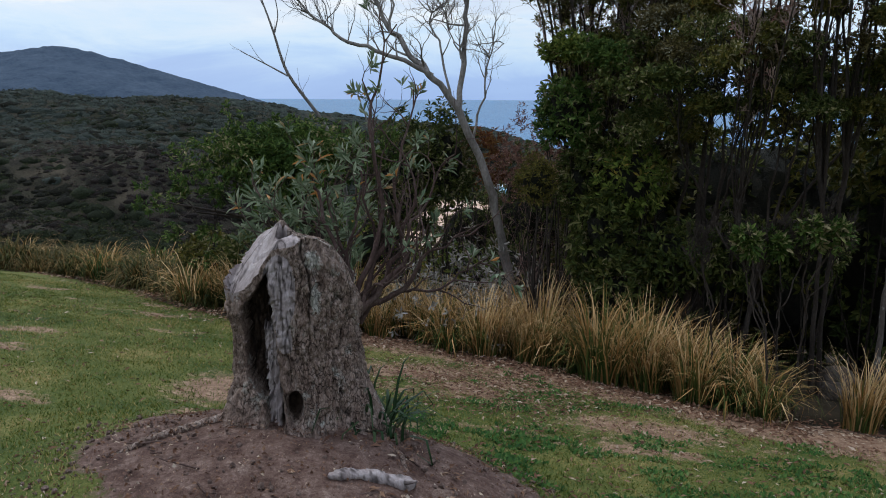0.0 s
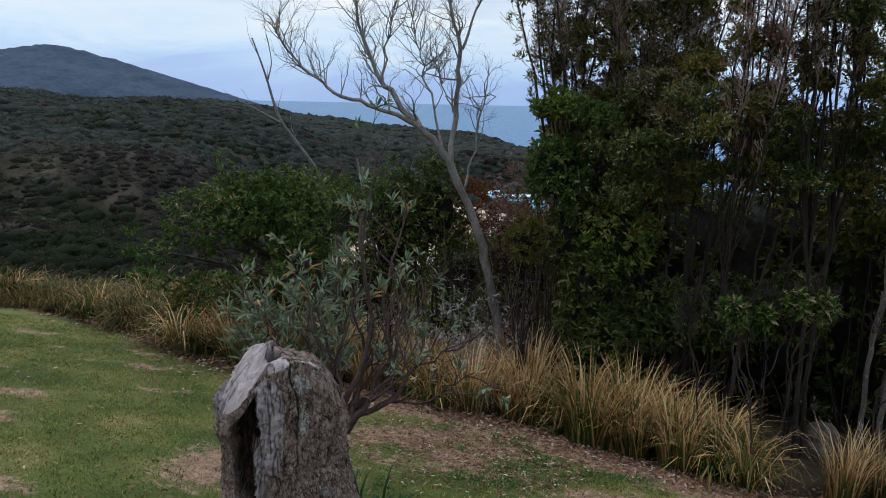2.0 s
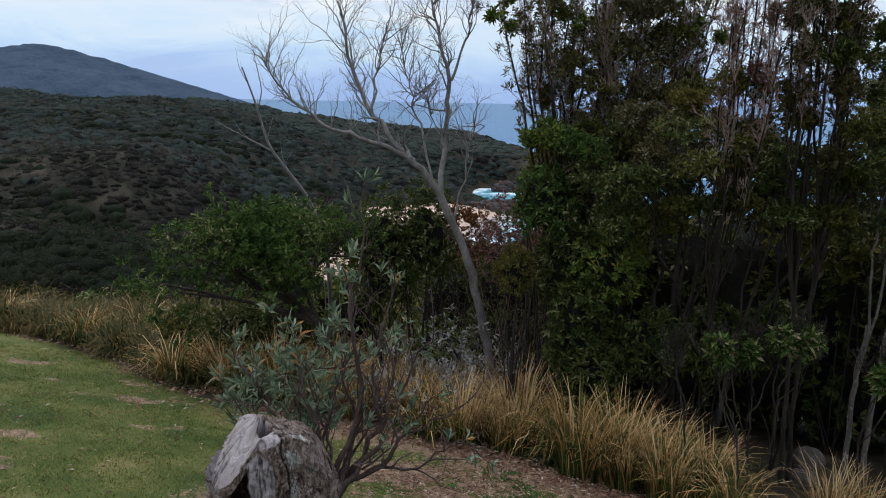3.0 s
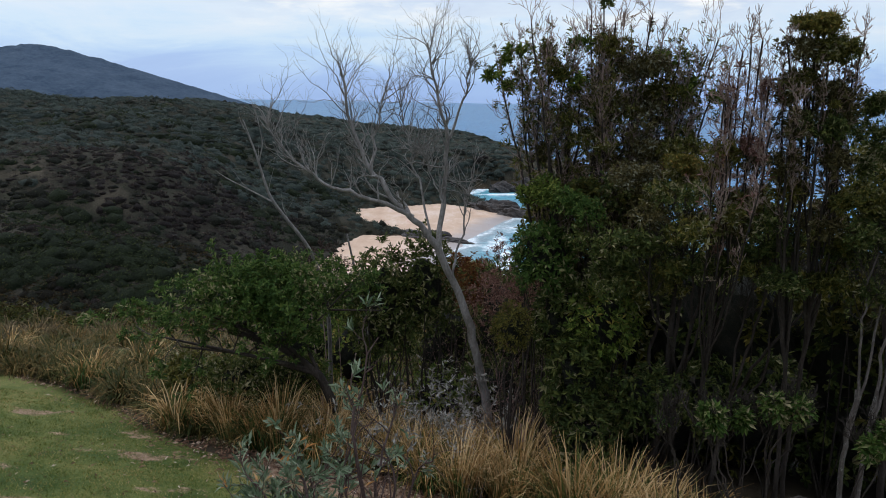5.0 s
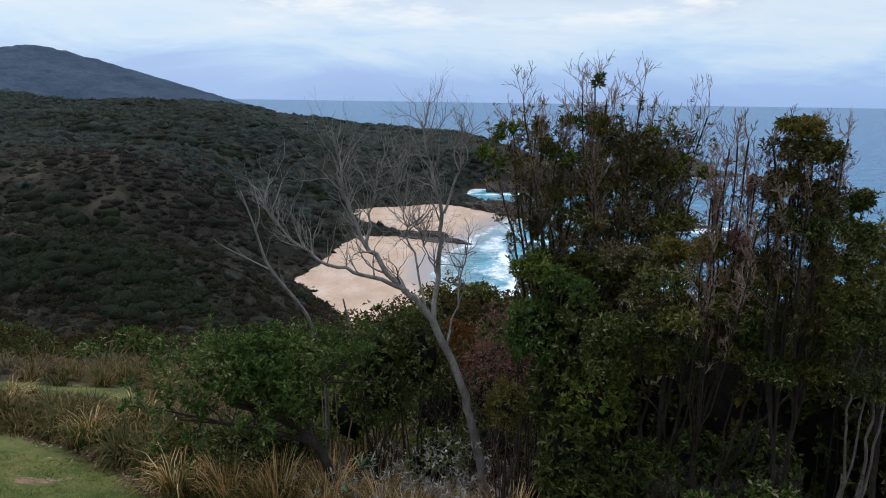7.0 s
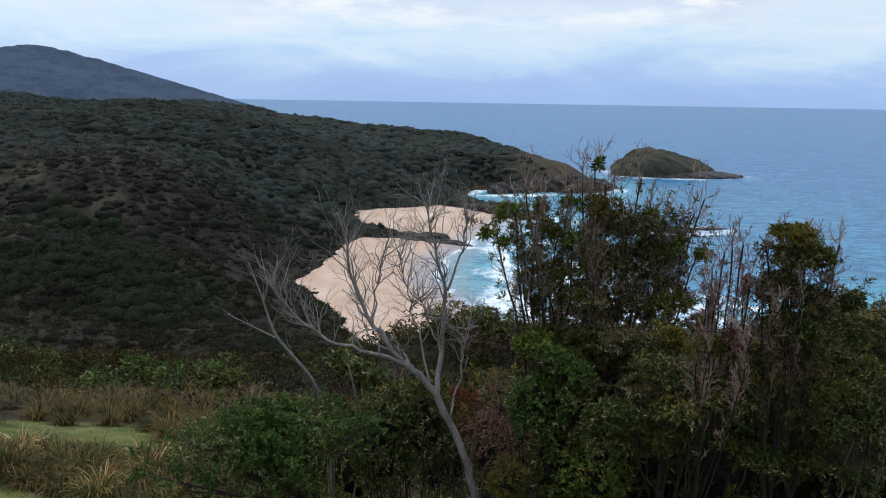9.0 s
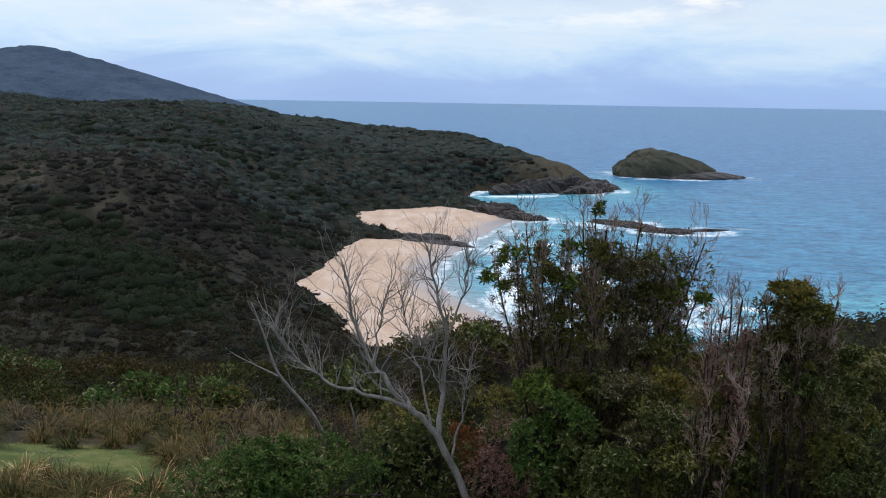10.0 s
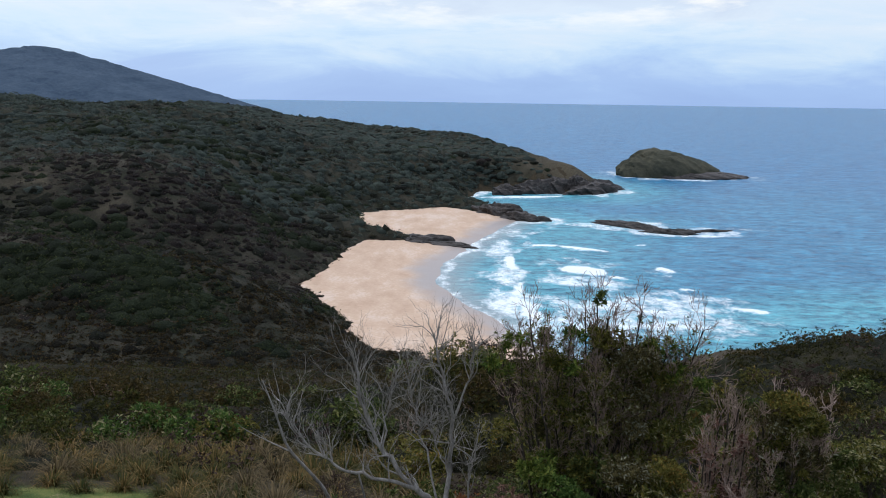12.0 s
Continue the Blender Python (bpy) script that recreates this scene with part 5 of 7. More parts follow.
def build_bare_tree():
    rs = np.random.default_rng(33)
    base = np.array([0.45, 12.15, height(0.45, 12.15)])
    main = [limb([(0.45, 12.15, base[2] - 0.1), (0.42, 12.0, -0.83), (0.07, 11.8, 0.48), (-0.36, 11.6, 1.48)], 0.095, 0.068),
            limb([(-0.36, 11.6, 1.48), (-0.72, 11.5, 1.93), (-1.28, 11.5, 2.48), (-1.58, 11.6, 3.2), (-1.74, 11.7, 3.9)], 0.060, 0.016),
            limb([(-0.70, 11.5, 1.91), (-1.25, 11.3, 2.18), (-1.85, 11.2, 2.36), (-2.4, 11.2, 2.75), (-2.72, 11.2, 3.25)], 0.040, 0.010),
            limb([(-0.34, 11.6, 1.46), (-0.31, 11.75, 2.2), (-0.22, 11.8, 3.0), (-0.43, 11.8, 3.7), (-0.55, 11.8, 4.3)], 0.050, 0.012),
            limb([(-0.22, 11.8, 3.0), (-0.02, 11.8, 3.55), (0.08, 11.9, 4.1)], 0.024, 0.008),
            limb([(-0.15, 11.7, 1.0), (-0.02, 11.9, 1.75), (0.13, 12.0, 2.5)], 0.022, 0.006),
            limb([(-0.45, 11.6, 1.6), (-0.62, 11.9, 2.3), (-0.85, 12.0, 2.9), (-0.95, 12.0, 3.5)], 0.022, 0.006),
            limb([(-0.30, 11.7, 2.1), (-0.50, 11.8, 2.45), (-0.62, 11.8, 2.9)], 0.016, 0.005),
            limb([(-1.28, 11.5, 2.48), (-1.25, 11.6, 3.0), (-1.15, 11.7, 3.6)], 0.022, 0.006)]
    tree = thing("bare_tree", base, "leafless wind-bent grey tree with fine upright twigs", "tree")
    for n, (p, r) in enumerate(main):
        p = p + np.column_stack([(fbm(np.arange(len(p)) * 0.55, np.full(len(p), k * 3.1 + n), 90 + k) - 0.5) for k in range(3)]) * 0.16 * np.sin(np.linspace(0, np.pi, len(p)))[:, None]
        r = r * (0.80 if n == 0 else 0.86) * (0.9 + 0.2 * vnoise(np.arange(len(r)) * 0.9, np.full(len(r), n * 2.0), 17))
        V, F = tube_arrays([(p - base, r)], 8)
        name = "trunk" if n == 0 else "limb"
        piece = part(name, quick_mesh(name, V, F, True, None, [MAT["grey_bark"]]), None, tree)
        if n == 0:
            continue
        tubes, tips = [], []
        for j in range(5, len(p), 2):
            lead = unit(p[j] - p[j - 1])
            for _ in range(4 if j > len(p) * 0.45 else 1):
                d = unit(lead * 0.6 + rs.normal(0, 0.45, 3) + (0, 0, 0.5))
                grow(rs, p[j] - base, d, rs.uniform(0.24, 0.58), max(0.009, r[j] * 0.46), 2, tubes, tips, (3, 2), 0.68, 36, 0.12, 0.30, 4)
        V, F = tube_arrays(tubes, 5)
        part("twig_spray", quick_mesh("twig_spray", V, F, True, None, [MAT["grey_bark"]]), None, piece)
    # a smaller dead stem beside it
    b2 = np.array([-2.25, 13.5, height(-2.25, 13.5)])
    main = [limb([b2, (-2.25, 13.4, 0.0), (-2.45, 13.0, 1.1), (-3.05, 12.75, 1.94), (-3.22, 12.7, 2.6), (-3.42, 12.7, 3.15)], 0.042, 0.010),
            limb([(-3.02, 12.75, 1.90), (-3.35, 12.7, 2.08), (-3.72, 12.7, 2.26)], 0.016, 0.005), limb([(-3.2, 12.7, 2.5), (-3.12, 12.7, 2.8), (-3.2, 12.7, 3.2)], 0.012, 0.004),
            limb([(-1.6, 13.3, -0.4), (-1.75, 13.2, 0.6), (-1.9, 13.1, 1.35)], 0.03, 0.014)]
    tubes, tips = [(p - b2, r) for p, r in main], []
    for p, r in main[:3]:
        for j in range(max(3, len(p) // 2), len(p), 4):
            grow(rs, p[j] - b2, unit(unit(p[j] - p[j - 1]) + rs.normal(0, 0.5, 3) + (0, 0, 0.2)), rs.uniform(0.2, 0.4), 0.006, 1, tubes, tips, (1,), 0.6, 35, 0.05, 0.12, 4)
    plant("dead_sapling", b2, "thin dead grey sapling leaning out of the scrub", "tree", tubes, None, MAT["grey_bark"], None, "", "trunk", sides=6)


build_bare_tree()


# ---- the thicket ----
def thicket_tree(at, goals, r0, wood_mat, label, seed, puffs=(), tip_mat=None, tip_share=0.0, fork=0.62, trunks=2, kids=(3, 2), twig=0.006, reach=0.38, start=0.3, twig_mat=None, leafy=4.4):
    """A tree of a few leaning trunks that fork into crooked limbs; the limbs carry fine upright twigs and leaf clumps.
    puffs: x, y, z, half width, half height, twig ends, leaf material, leaf length."""
    rs = np.random.default_rng(seed)
    base = np.array([at[0], at[1], height(*at) - 0.05])
    tree = thing("banksia_tree", base, label, "tree", "thicket trees")
    goals = sorted((np.array(g, float) for g in goals), key=lambda g: g[0])
    for bunch in np.array_split(np.arange(len(goals)), trunks):
        mean = np.mean([goals[i] for i in bunch], 0)
        b = base + np.array([rs.normal(0, 0.25), rs.normal(0, 0.2), 0])
        f = b + (mean - b) * np.array([0.36, 0.36, fork])
        pts = curve_through([b, b + (f - b) * 0.35 + rs.normal(0, 0.05, 3) * (1, 1, 0.3), b + (f - b) * 0.7 + rs.normal(0, 0.04, 3) * (1, 1, 0.3), f], 5)
        pts = pts + (np.column_stack([fbm(np.arange(len(pts)) * 0.5, np.full(len(pts), seed + c * 3.0), seed + c) for c in range(3)]) - 0.5) * 0.05
        rad = np.linspace(r0 * 1.15, r0 * 0.65, len(pts))
        wood, tubes, tips = [(pts - base, rad)], [], []
        for i in bunch:
            g = goals[i]
            j = int(rs.integers(len(pts) * 6 // 10, len(pts)))
            q = pts[j]
            h = g - q
            way = curve_through([q, q + h * (0.36, 0.36, 0.30) + rs.normal(0, 0.07, 3), q + h * (0.74, 0.74, 0.66) + rs.normal(0, 0.08, 3), g], 5)
            way = way + (np.column_stack([fbm(np.arange(len(way)) * 0.8, np.full(len(way), i * 2.3 + c), seed + c) for c in range(3)]) - 0.5) * 0.09
            wr = np.linspace(r0 * rs.uniform(0.5, 0.8), twig * 1.6, len(way))
            wood.append((way - base, wr))
            for k in range(int(len(way) * start), len(way)):
                for _ in range(3 if k > len(way) * 0.6 else 1):
                    lead = unit(way[k] - way[k - 1])
                    d = unit(lead * 0.5 + rs.normal(0, 0.45, 3) + (0, 0, 0.6))
                    grow(rs, way[k] - base, d, reach * rs.uniform(0.4, 0.8), max(twig, wr[k] * 0.4), 2, tubes, tips, kids, 0.70, 30, 0.14, 0.22, 3)
        V, F = tube_arrays(wood, 7)
        stem = part("trunk", quick_mesh("trunk", V, F, True, None, [wood_mat]), None, tree)
        V, F = tube_arrays([(p, np.maximum(r, twig * 0.5)) for p, r in tubes], 3)
        part("twig_spray", quick_mesh("twig_spray", V, F, True, None, [twig_mat or MAT["brown_twig"]]), None, stem)
        if tip_mat:
            P, D = np.array([t[0] for t in tips]), np.array([t[1] for t in tips])
            k = (rs.random(len(P)) < tip_share * np.clip((leafy - base[2] - P[:, 2]) / 0.9, 0, 1))
            V, F = leaf_arrays(rs, P[k], D[k], 5, 0.075, 0.024)
            part("foliage", quick_mesh("foliage", V, F, False, None, [tip_mat]), None, stem)
    for x, y, z, rx, rz, n, mat, ln in puffs:
        P, D = clump_points(rs, n, (rx * 1.25, rx * 1.25, rz * 1.25), 5 if rx > 0.25 else 2)
        D = unit(D + (0, 0, 0.5) + rs.normal(0, 0.3, D.shape))
        V, F = leaf_arrays(rs, P + np.array([x, y, z]) - base, D, 7, ln, ln * 0.33)
        part("leaf_clump", quick_mesh("leaf_clump", V, F, False, None, [MAT[mat]]), None, tree)
    return tree


def thicken(goals, seed):
    """Each limb's end, and a second, lower one beside it, closer to the middle."""
    rs = np.random.default_rng(seed)
    mid = sum(g[0] for g in goals) / len(goals)
    return goals + [(mid + (x - mid) * 0.8 + rs.normal(0, 0.12), y + rs.normal(0, 0.25), z - rs.uniform(0.2, 0.7)) for x, y, z in goals]


def build_thicket():
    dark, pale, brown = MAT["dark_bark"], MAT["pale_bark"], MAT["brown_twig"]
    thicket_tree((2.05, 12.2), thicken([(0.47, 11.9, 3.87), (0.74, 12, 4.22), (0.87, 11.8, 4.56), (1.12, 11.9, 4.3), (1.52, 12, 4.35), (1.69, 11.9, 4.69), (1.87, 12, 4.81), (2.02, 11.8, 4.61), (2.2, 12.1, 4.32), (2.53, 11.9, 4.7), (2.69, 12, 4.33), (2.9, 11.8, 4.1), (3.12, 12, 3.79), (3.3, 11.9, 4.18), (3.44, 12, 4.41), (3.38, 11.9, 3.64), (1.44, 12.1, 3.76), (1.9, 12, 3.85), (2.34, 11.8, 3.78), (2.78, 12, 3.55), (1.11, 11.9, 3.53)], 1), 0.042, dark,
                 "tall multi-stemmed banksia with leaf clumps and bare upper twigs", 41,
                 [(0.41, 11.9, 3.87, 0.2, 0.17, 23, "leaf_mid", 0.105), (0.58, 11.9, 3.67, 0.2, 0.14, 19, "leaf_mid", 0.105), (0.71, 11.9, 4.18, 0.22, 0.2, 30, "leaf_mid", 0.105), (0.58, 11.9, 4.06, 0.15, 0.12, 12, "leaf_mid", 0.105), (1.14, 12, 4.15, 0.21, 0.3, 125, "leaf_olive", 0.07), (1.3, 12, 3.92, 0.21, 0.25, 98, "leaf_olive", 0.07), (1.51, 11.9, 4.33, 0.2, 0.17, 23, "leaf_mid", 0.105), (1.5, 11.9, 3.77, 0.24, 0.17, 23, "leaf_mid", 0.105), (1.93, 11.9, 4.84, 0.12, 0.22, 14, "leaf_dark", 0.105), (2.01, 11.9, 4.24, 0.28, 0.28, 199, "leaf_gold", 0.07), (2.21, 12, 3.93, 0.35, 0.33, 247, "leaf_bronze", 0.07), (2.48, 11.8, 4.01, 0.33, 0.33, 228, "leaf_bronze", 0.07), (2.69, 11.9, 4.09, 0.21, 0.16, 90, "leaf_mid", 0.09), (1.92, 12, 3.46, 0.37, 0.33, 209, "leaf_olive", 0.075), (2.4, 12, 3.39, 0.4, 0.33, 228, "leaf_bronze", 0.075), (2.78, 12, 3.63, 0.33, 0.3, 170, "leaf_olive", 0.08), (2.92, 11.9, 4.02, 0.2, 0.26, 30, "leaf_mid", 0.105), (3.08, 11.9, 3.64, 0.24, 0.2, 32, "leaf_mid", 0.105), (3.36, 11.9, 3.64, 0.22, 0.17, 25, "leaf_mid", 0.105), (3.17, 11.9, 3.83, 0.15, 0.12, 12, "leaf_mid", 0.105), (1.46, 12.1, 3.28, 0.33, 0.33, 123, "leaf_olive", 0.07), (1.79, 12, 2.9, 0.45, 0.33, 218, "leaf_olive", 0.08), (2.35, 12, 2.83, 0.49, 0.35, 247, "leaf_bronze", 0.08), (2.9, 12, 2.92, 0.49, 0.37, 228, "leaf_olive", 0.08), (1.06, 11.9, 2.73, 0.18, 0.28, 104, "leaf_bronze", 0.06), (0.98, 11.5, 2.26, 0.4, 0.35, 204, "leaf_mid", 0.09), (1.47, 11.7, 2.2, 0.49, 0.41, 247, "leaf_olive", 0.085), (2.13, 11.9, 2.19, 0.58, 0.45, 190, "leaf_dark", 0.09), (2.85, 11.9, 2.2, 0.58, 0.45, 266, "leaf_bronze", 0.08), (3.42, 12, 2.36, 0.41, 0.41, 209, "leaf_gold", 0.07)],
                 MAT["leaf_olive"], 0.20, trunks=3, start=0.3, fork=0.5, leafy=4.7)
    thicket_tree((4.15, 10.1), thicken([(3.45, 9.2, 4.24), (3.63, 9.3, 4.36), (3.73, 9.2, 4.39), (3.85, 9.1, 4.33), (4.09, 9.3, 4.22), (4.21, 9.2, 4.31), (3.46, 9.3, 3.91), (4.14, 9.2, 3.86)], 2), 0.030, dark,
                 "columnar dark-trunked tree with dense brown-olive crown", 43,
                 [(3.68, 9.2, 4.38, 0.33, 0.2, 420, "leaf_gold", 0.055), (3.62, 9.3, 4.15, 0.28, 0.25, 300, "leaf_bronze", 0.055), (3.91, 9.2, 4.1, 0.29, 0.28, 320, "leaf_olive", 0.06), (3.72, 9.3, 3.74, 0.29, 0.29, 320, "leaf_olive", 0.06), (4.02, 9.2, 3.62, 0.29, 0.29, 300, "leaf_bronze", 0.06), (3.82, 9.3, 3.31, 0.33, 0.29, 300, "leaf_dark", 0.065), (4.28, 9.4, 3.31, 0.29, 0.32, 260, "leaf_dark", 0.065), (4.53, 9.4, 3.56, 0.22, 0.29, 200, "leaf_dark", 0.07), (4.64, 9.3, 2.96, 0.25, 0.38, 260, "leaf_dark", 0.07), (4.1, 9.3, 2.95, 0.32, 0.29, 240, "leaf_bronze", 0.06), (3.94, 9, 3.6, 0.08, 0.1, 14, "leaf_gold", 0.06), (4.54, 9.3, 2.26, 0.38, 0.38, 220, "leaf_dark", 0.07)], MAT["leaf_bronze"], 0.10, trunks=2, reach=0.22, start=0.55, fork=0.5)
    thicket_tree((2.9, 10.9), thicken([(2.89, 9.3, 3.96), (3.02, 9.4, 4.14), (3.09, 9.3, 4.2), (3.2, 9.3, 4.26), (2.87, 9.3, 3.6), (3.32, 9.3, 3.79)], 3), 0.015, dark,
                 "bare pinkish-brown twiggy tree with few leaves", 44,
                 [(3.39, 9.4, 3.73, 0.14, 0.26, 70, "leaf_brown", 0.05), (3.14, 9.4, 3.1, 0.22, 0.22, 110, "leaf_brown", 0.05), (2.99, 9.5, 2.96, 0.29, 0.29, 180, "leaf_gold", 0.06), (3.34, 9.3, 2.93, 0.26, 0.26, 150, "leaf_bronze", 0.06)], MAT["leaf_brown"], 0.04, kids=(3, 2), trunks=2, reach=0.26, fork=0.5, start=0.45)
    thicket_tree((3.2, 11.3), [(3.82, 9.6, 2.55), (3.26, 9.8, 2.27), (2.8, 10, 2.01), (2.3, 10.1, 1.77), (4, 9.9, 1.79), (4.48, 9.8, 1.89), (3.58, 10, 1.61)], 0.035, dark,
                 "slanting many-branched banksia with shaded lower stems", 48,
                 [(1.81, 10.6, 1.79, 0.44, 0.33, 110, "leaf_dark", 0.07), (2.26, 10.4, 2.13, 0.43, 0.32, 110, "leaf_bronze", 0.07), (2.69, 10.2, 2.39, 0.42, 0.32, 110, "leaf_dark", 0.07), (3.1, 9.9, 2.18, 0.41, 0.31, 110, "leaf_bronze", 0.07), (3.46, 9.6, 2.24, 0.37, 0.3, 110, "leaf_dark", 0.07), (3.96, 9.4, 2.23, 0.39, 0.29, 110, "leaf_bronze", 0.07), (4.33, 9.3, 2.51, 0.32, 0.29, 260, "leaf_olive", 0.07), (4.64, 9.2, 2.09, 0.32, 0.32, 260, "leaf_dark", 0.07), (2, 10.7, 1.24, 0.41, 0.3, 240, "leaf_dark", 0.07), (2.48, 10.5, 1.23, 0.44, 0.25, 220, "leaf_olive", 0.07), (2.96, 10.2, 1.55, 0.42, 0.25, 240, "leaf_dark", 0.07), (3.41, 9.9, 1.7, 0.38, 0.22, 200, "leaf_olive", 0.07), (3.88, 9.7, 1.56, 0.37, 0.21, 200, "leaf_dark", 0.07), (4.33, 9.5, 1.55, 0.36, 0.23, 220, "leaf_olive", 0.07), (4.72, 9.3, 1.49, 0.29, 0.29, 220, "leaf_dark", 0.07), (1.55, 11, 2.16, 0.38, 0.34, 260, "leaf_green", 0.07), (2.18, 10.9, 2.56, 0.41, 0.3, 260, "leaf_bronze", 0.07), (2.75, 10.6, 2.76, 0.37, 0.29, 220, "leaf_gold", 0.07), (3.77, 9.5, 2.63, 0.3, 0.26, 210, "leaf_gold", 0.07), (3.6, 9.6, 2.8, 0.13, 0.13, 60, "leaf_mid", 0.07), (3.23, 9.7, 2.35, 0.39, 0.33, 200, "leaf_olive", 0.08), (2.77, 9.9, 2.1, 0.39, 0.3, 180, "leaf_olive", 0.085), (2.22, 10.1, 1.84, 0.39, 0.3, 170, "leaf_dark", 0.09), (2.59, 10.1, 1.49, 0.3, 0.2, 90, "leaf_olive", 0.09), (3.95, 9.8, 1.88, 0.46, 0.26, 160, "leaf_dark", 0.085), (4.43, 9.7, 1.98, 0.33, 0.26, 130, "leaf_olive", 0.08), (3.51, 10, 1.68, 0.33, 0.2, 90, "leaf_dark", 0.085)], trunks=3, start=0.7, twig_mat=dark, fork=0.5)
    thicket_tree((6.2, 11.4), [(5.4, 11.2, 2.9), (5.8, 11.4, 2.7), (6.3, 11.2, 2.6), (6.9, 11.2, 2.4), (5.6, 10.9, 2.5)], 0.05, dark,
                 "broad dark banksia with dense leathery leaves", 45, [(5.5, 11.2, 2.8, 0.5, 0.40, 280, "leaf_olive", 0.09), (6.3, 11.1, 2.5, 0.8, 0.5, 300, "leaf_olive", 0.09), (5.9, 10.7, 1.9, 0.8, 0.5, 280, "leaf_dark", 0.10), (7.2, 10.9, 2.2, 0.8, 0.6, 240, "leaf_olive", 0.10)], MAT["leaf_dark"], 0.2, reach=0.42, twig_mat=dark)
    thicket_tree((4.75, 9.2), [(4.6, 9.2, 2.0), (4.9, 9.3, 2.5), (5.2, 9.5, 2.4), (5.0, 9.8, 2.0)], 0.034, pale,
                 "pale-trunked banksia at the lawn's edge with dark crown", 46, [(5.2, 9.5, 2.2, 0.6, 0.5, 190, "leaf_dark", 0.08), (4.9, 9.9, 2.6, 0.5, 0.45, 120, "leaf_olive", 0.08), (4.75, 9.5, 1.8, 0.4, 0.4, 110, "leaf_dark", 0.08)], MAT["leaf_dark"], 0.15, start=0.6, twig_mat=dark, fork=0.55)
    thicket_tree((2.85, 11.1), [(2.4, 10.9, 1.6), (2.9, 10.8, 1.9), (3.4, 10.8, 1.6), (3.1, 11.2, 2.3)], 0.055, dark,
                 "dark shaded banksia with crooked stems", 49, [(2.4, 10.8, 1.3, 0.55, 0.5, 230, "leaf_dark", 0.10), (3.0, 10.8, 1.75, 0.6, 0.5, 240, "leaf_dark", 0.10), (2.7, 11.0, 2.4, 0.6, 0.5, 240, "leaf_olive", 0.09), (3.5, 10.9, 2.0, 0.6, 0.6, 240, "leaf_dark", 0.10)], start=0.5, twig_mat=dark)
    # low bright bushes on single stems at the thicket's edge
    for k, (x, y, z, rx, rz, n) in enumerate([(2.74, 8.85, 0.32, 0.34, 0.26, 190), (3.23, 8.9, 0.22, 0.21, 0.21, 90), (3.71, 8.9, 0.37, 0.32, 0.22, 150), (4.47, 8.6, 0.16, 0.31, 0.24, 150), (2.41, 9, 0.18, 0.09, 0.06, 20)]):
        thicket_tree((x + 0.04, y), [(x - rx * 0.6, y, z), (x, y, z + rz * 0.5), (x + rx * 0.6, y, z - rz * 0.2)], 0.013, dark, "small bright green banksia on a thin stem", 470 + k,
                     [(x, y, z - 0.14, rx * 0.72, rz * 1.35, n, "leaf_green", 0.11)], trunks=1, reach=0.16, start=0.6, twig_mat=dark)
    k = 0
    for x, y, mid, sx, sz, n, mat, leaf, label in [
            (1.75, 10.6, 0.9, 0.45, 0.75, 300, "leaf_dark", (0.12, 0.040), "dark green banksia shrub hanging low over the tussocks"),
            (2.55, 10.7, 1.6, 0.50, 0.55, 240, "leaf_dark", (0.11, 0.036), "dark leafy banksia shrub in the shade"),
            (3.4, 10.9, 1.7, 0.55, 0.60, 240, "leaf_dark", (0.11, 0.036), "dark leafy banksia shrub in the shade"),
            (4.3, 10.9, 1.9, 0.55, 0.60, 240, "leaf_dark", (0.11, 0.036), "dark leafy banksia shrub in the shade"),
            (1.62, 10.9, 1.62, 0.50, 0.95, 330, "leaf_dark", (0.12, 0.040), "rounded dark green banksia shrub with glossy leaves"),
            (1.15, 11.5, 3.35, 0.52, 0.60, 320, "leaf_green", (0.10, 0.034), "green leafy shrub lit from above"),
            (1.45, 11.4, 2.5, 0.50, 0.70, 320, "leaf_dark", (0.11, 0.036), "dark leafy banksia shrub in the shade"),
            (1.95, 11.1, 2.5, 0.55, 0.6, 220, "leaf_mid", (0.11, 0.036), "mid-green banksia shrub over the dark ones"),
            (0.72, 10.7, 2.35, 0.30, 0.40, 300, "leaf_gold", (0.06, 0.016), "yellow-olive shrub with fine narrow leaves"),
            (1.75, 12.3, 2.2, 0.8, 1.3, 380, "leaf_dark", (0.10, 0.034), "dark leafy banksia shrub in the thicket")]:
        k += 1
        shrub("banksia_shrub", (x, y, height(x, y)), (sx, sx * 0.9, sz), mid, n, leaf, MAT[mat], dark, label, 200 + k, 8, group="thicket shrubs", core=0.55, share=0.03)
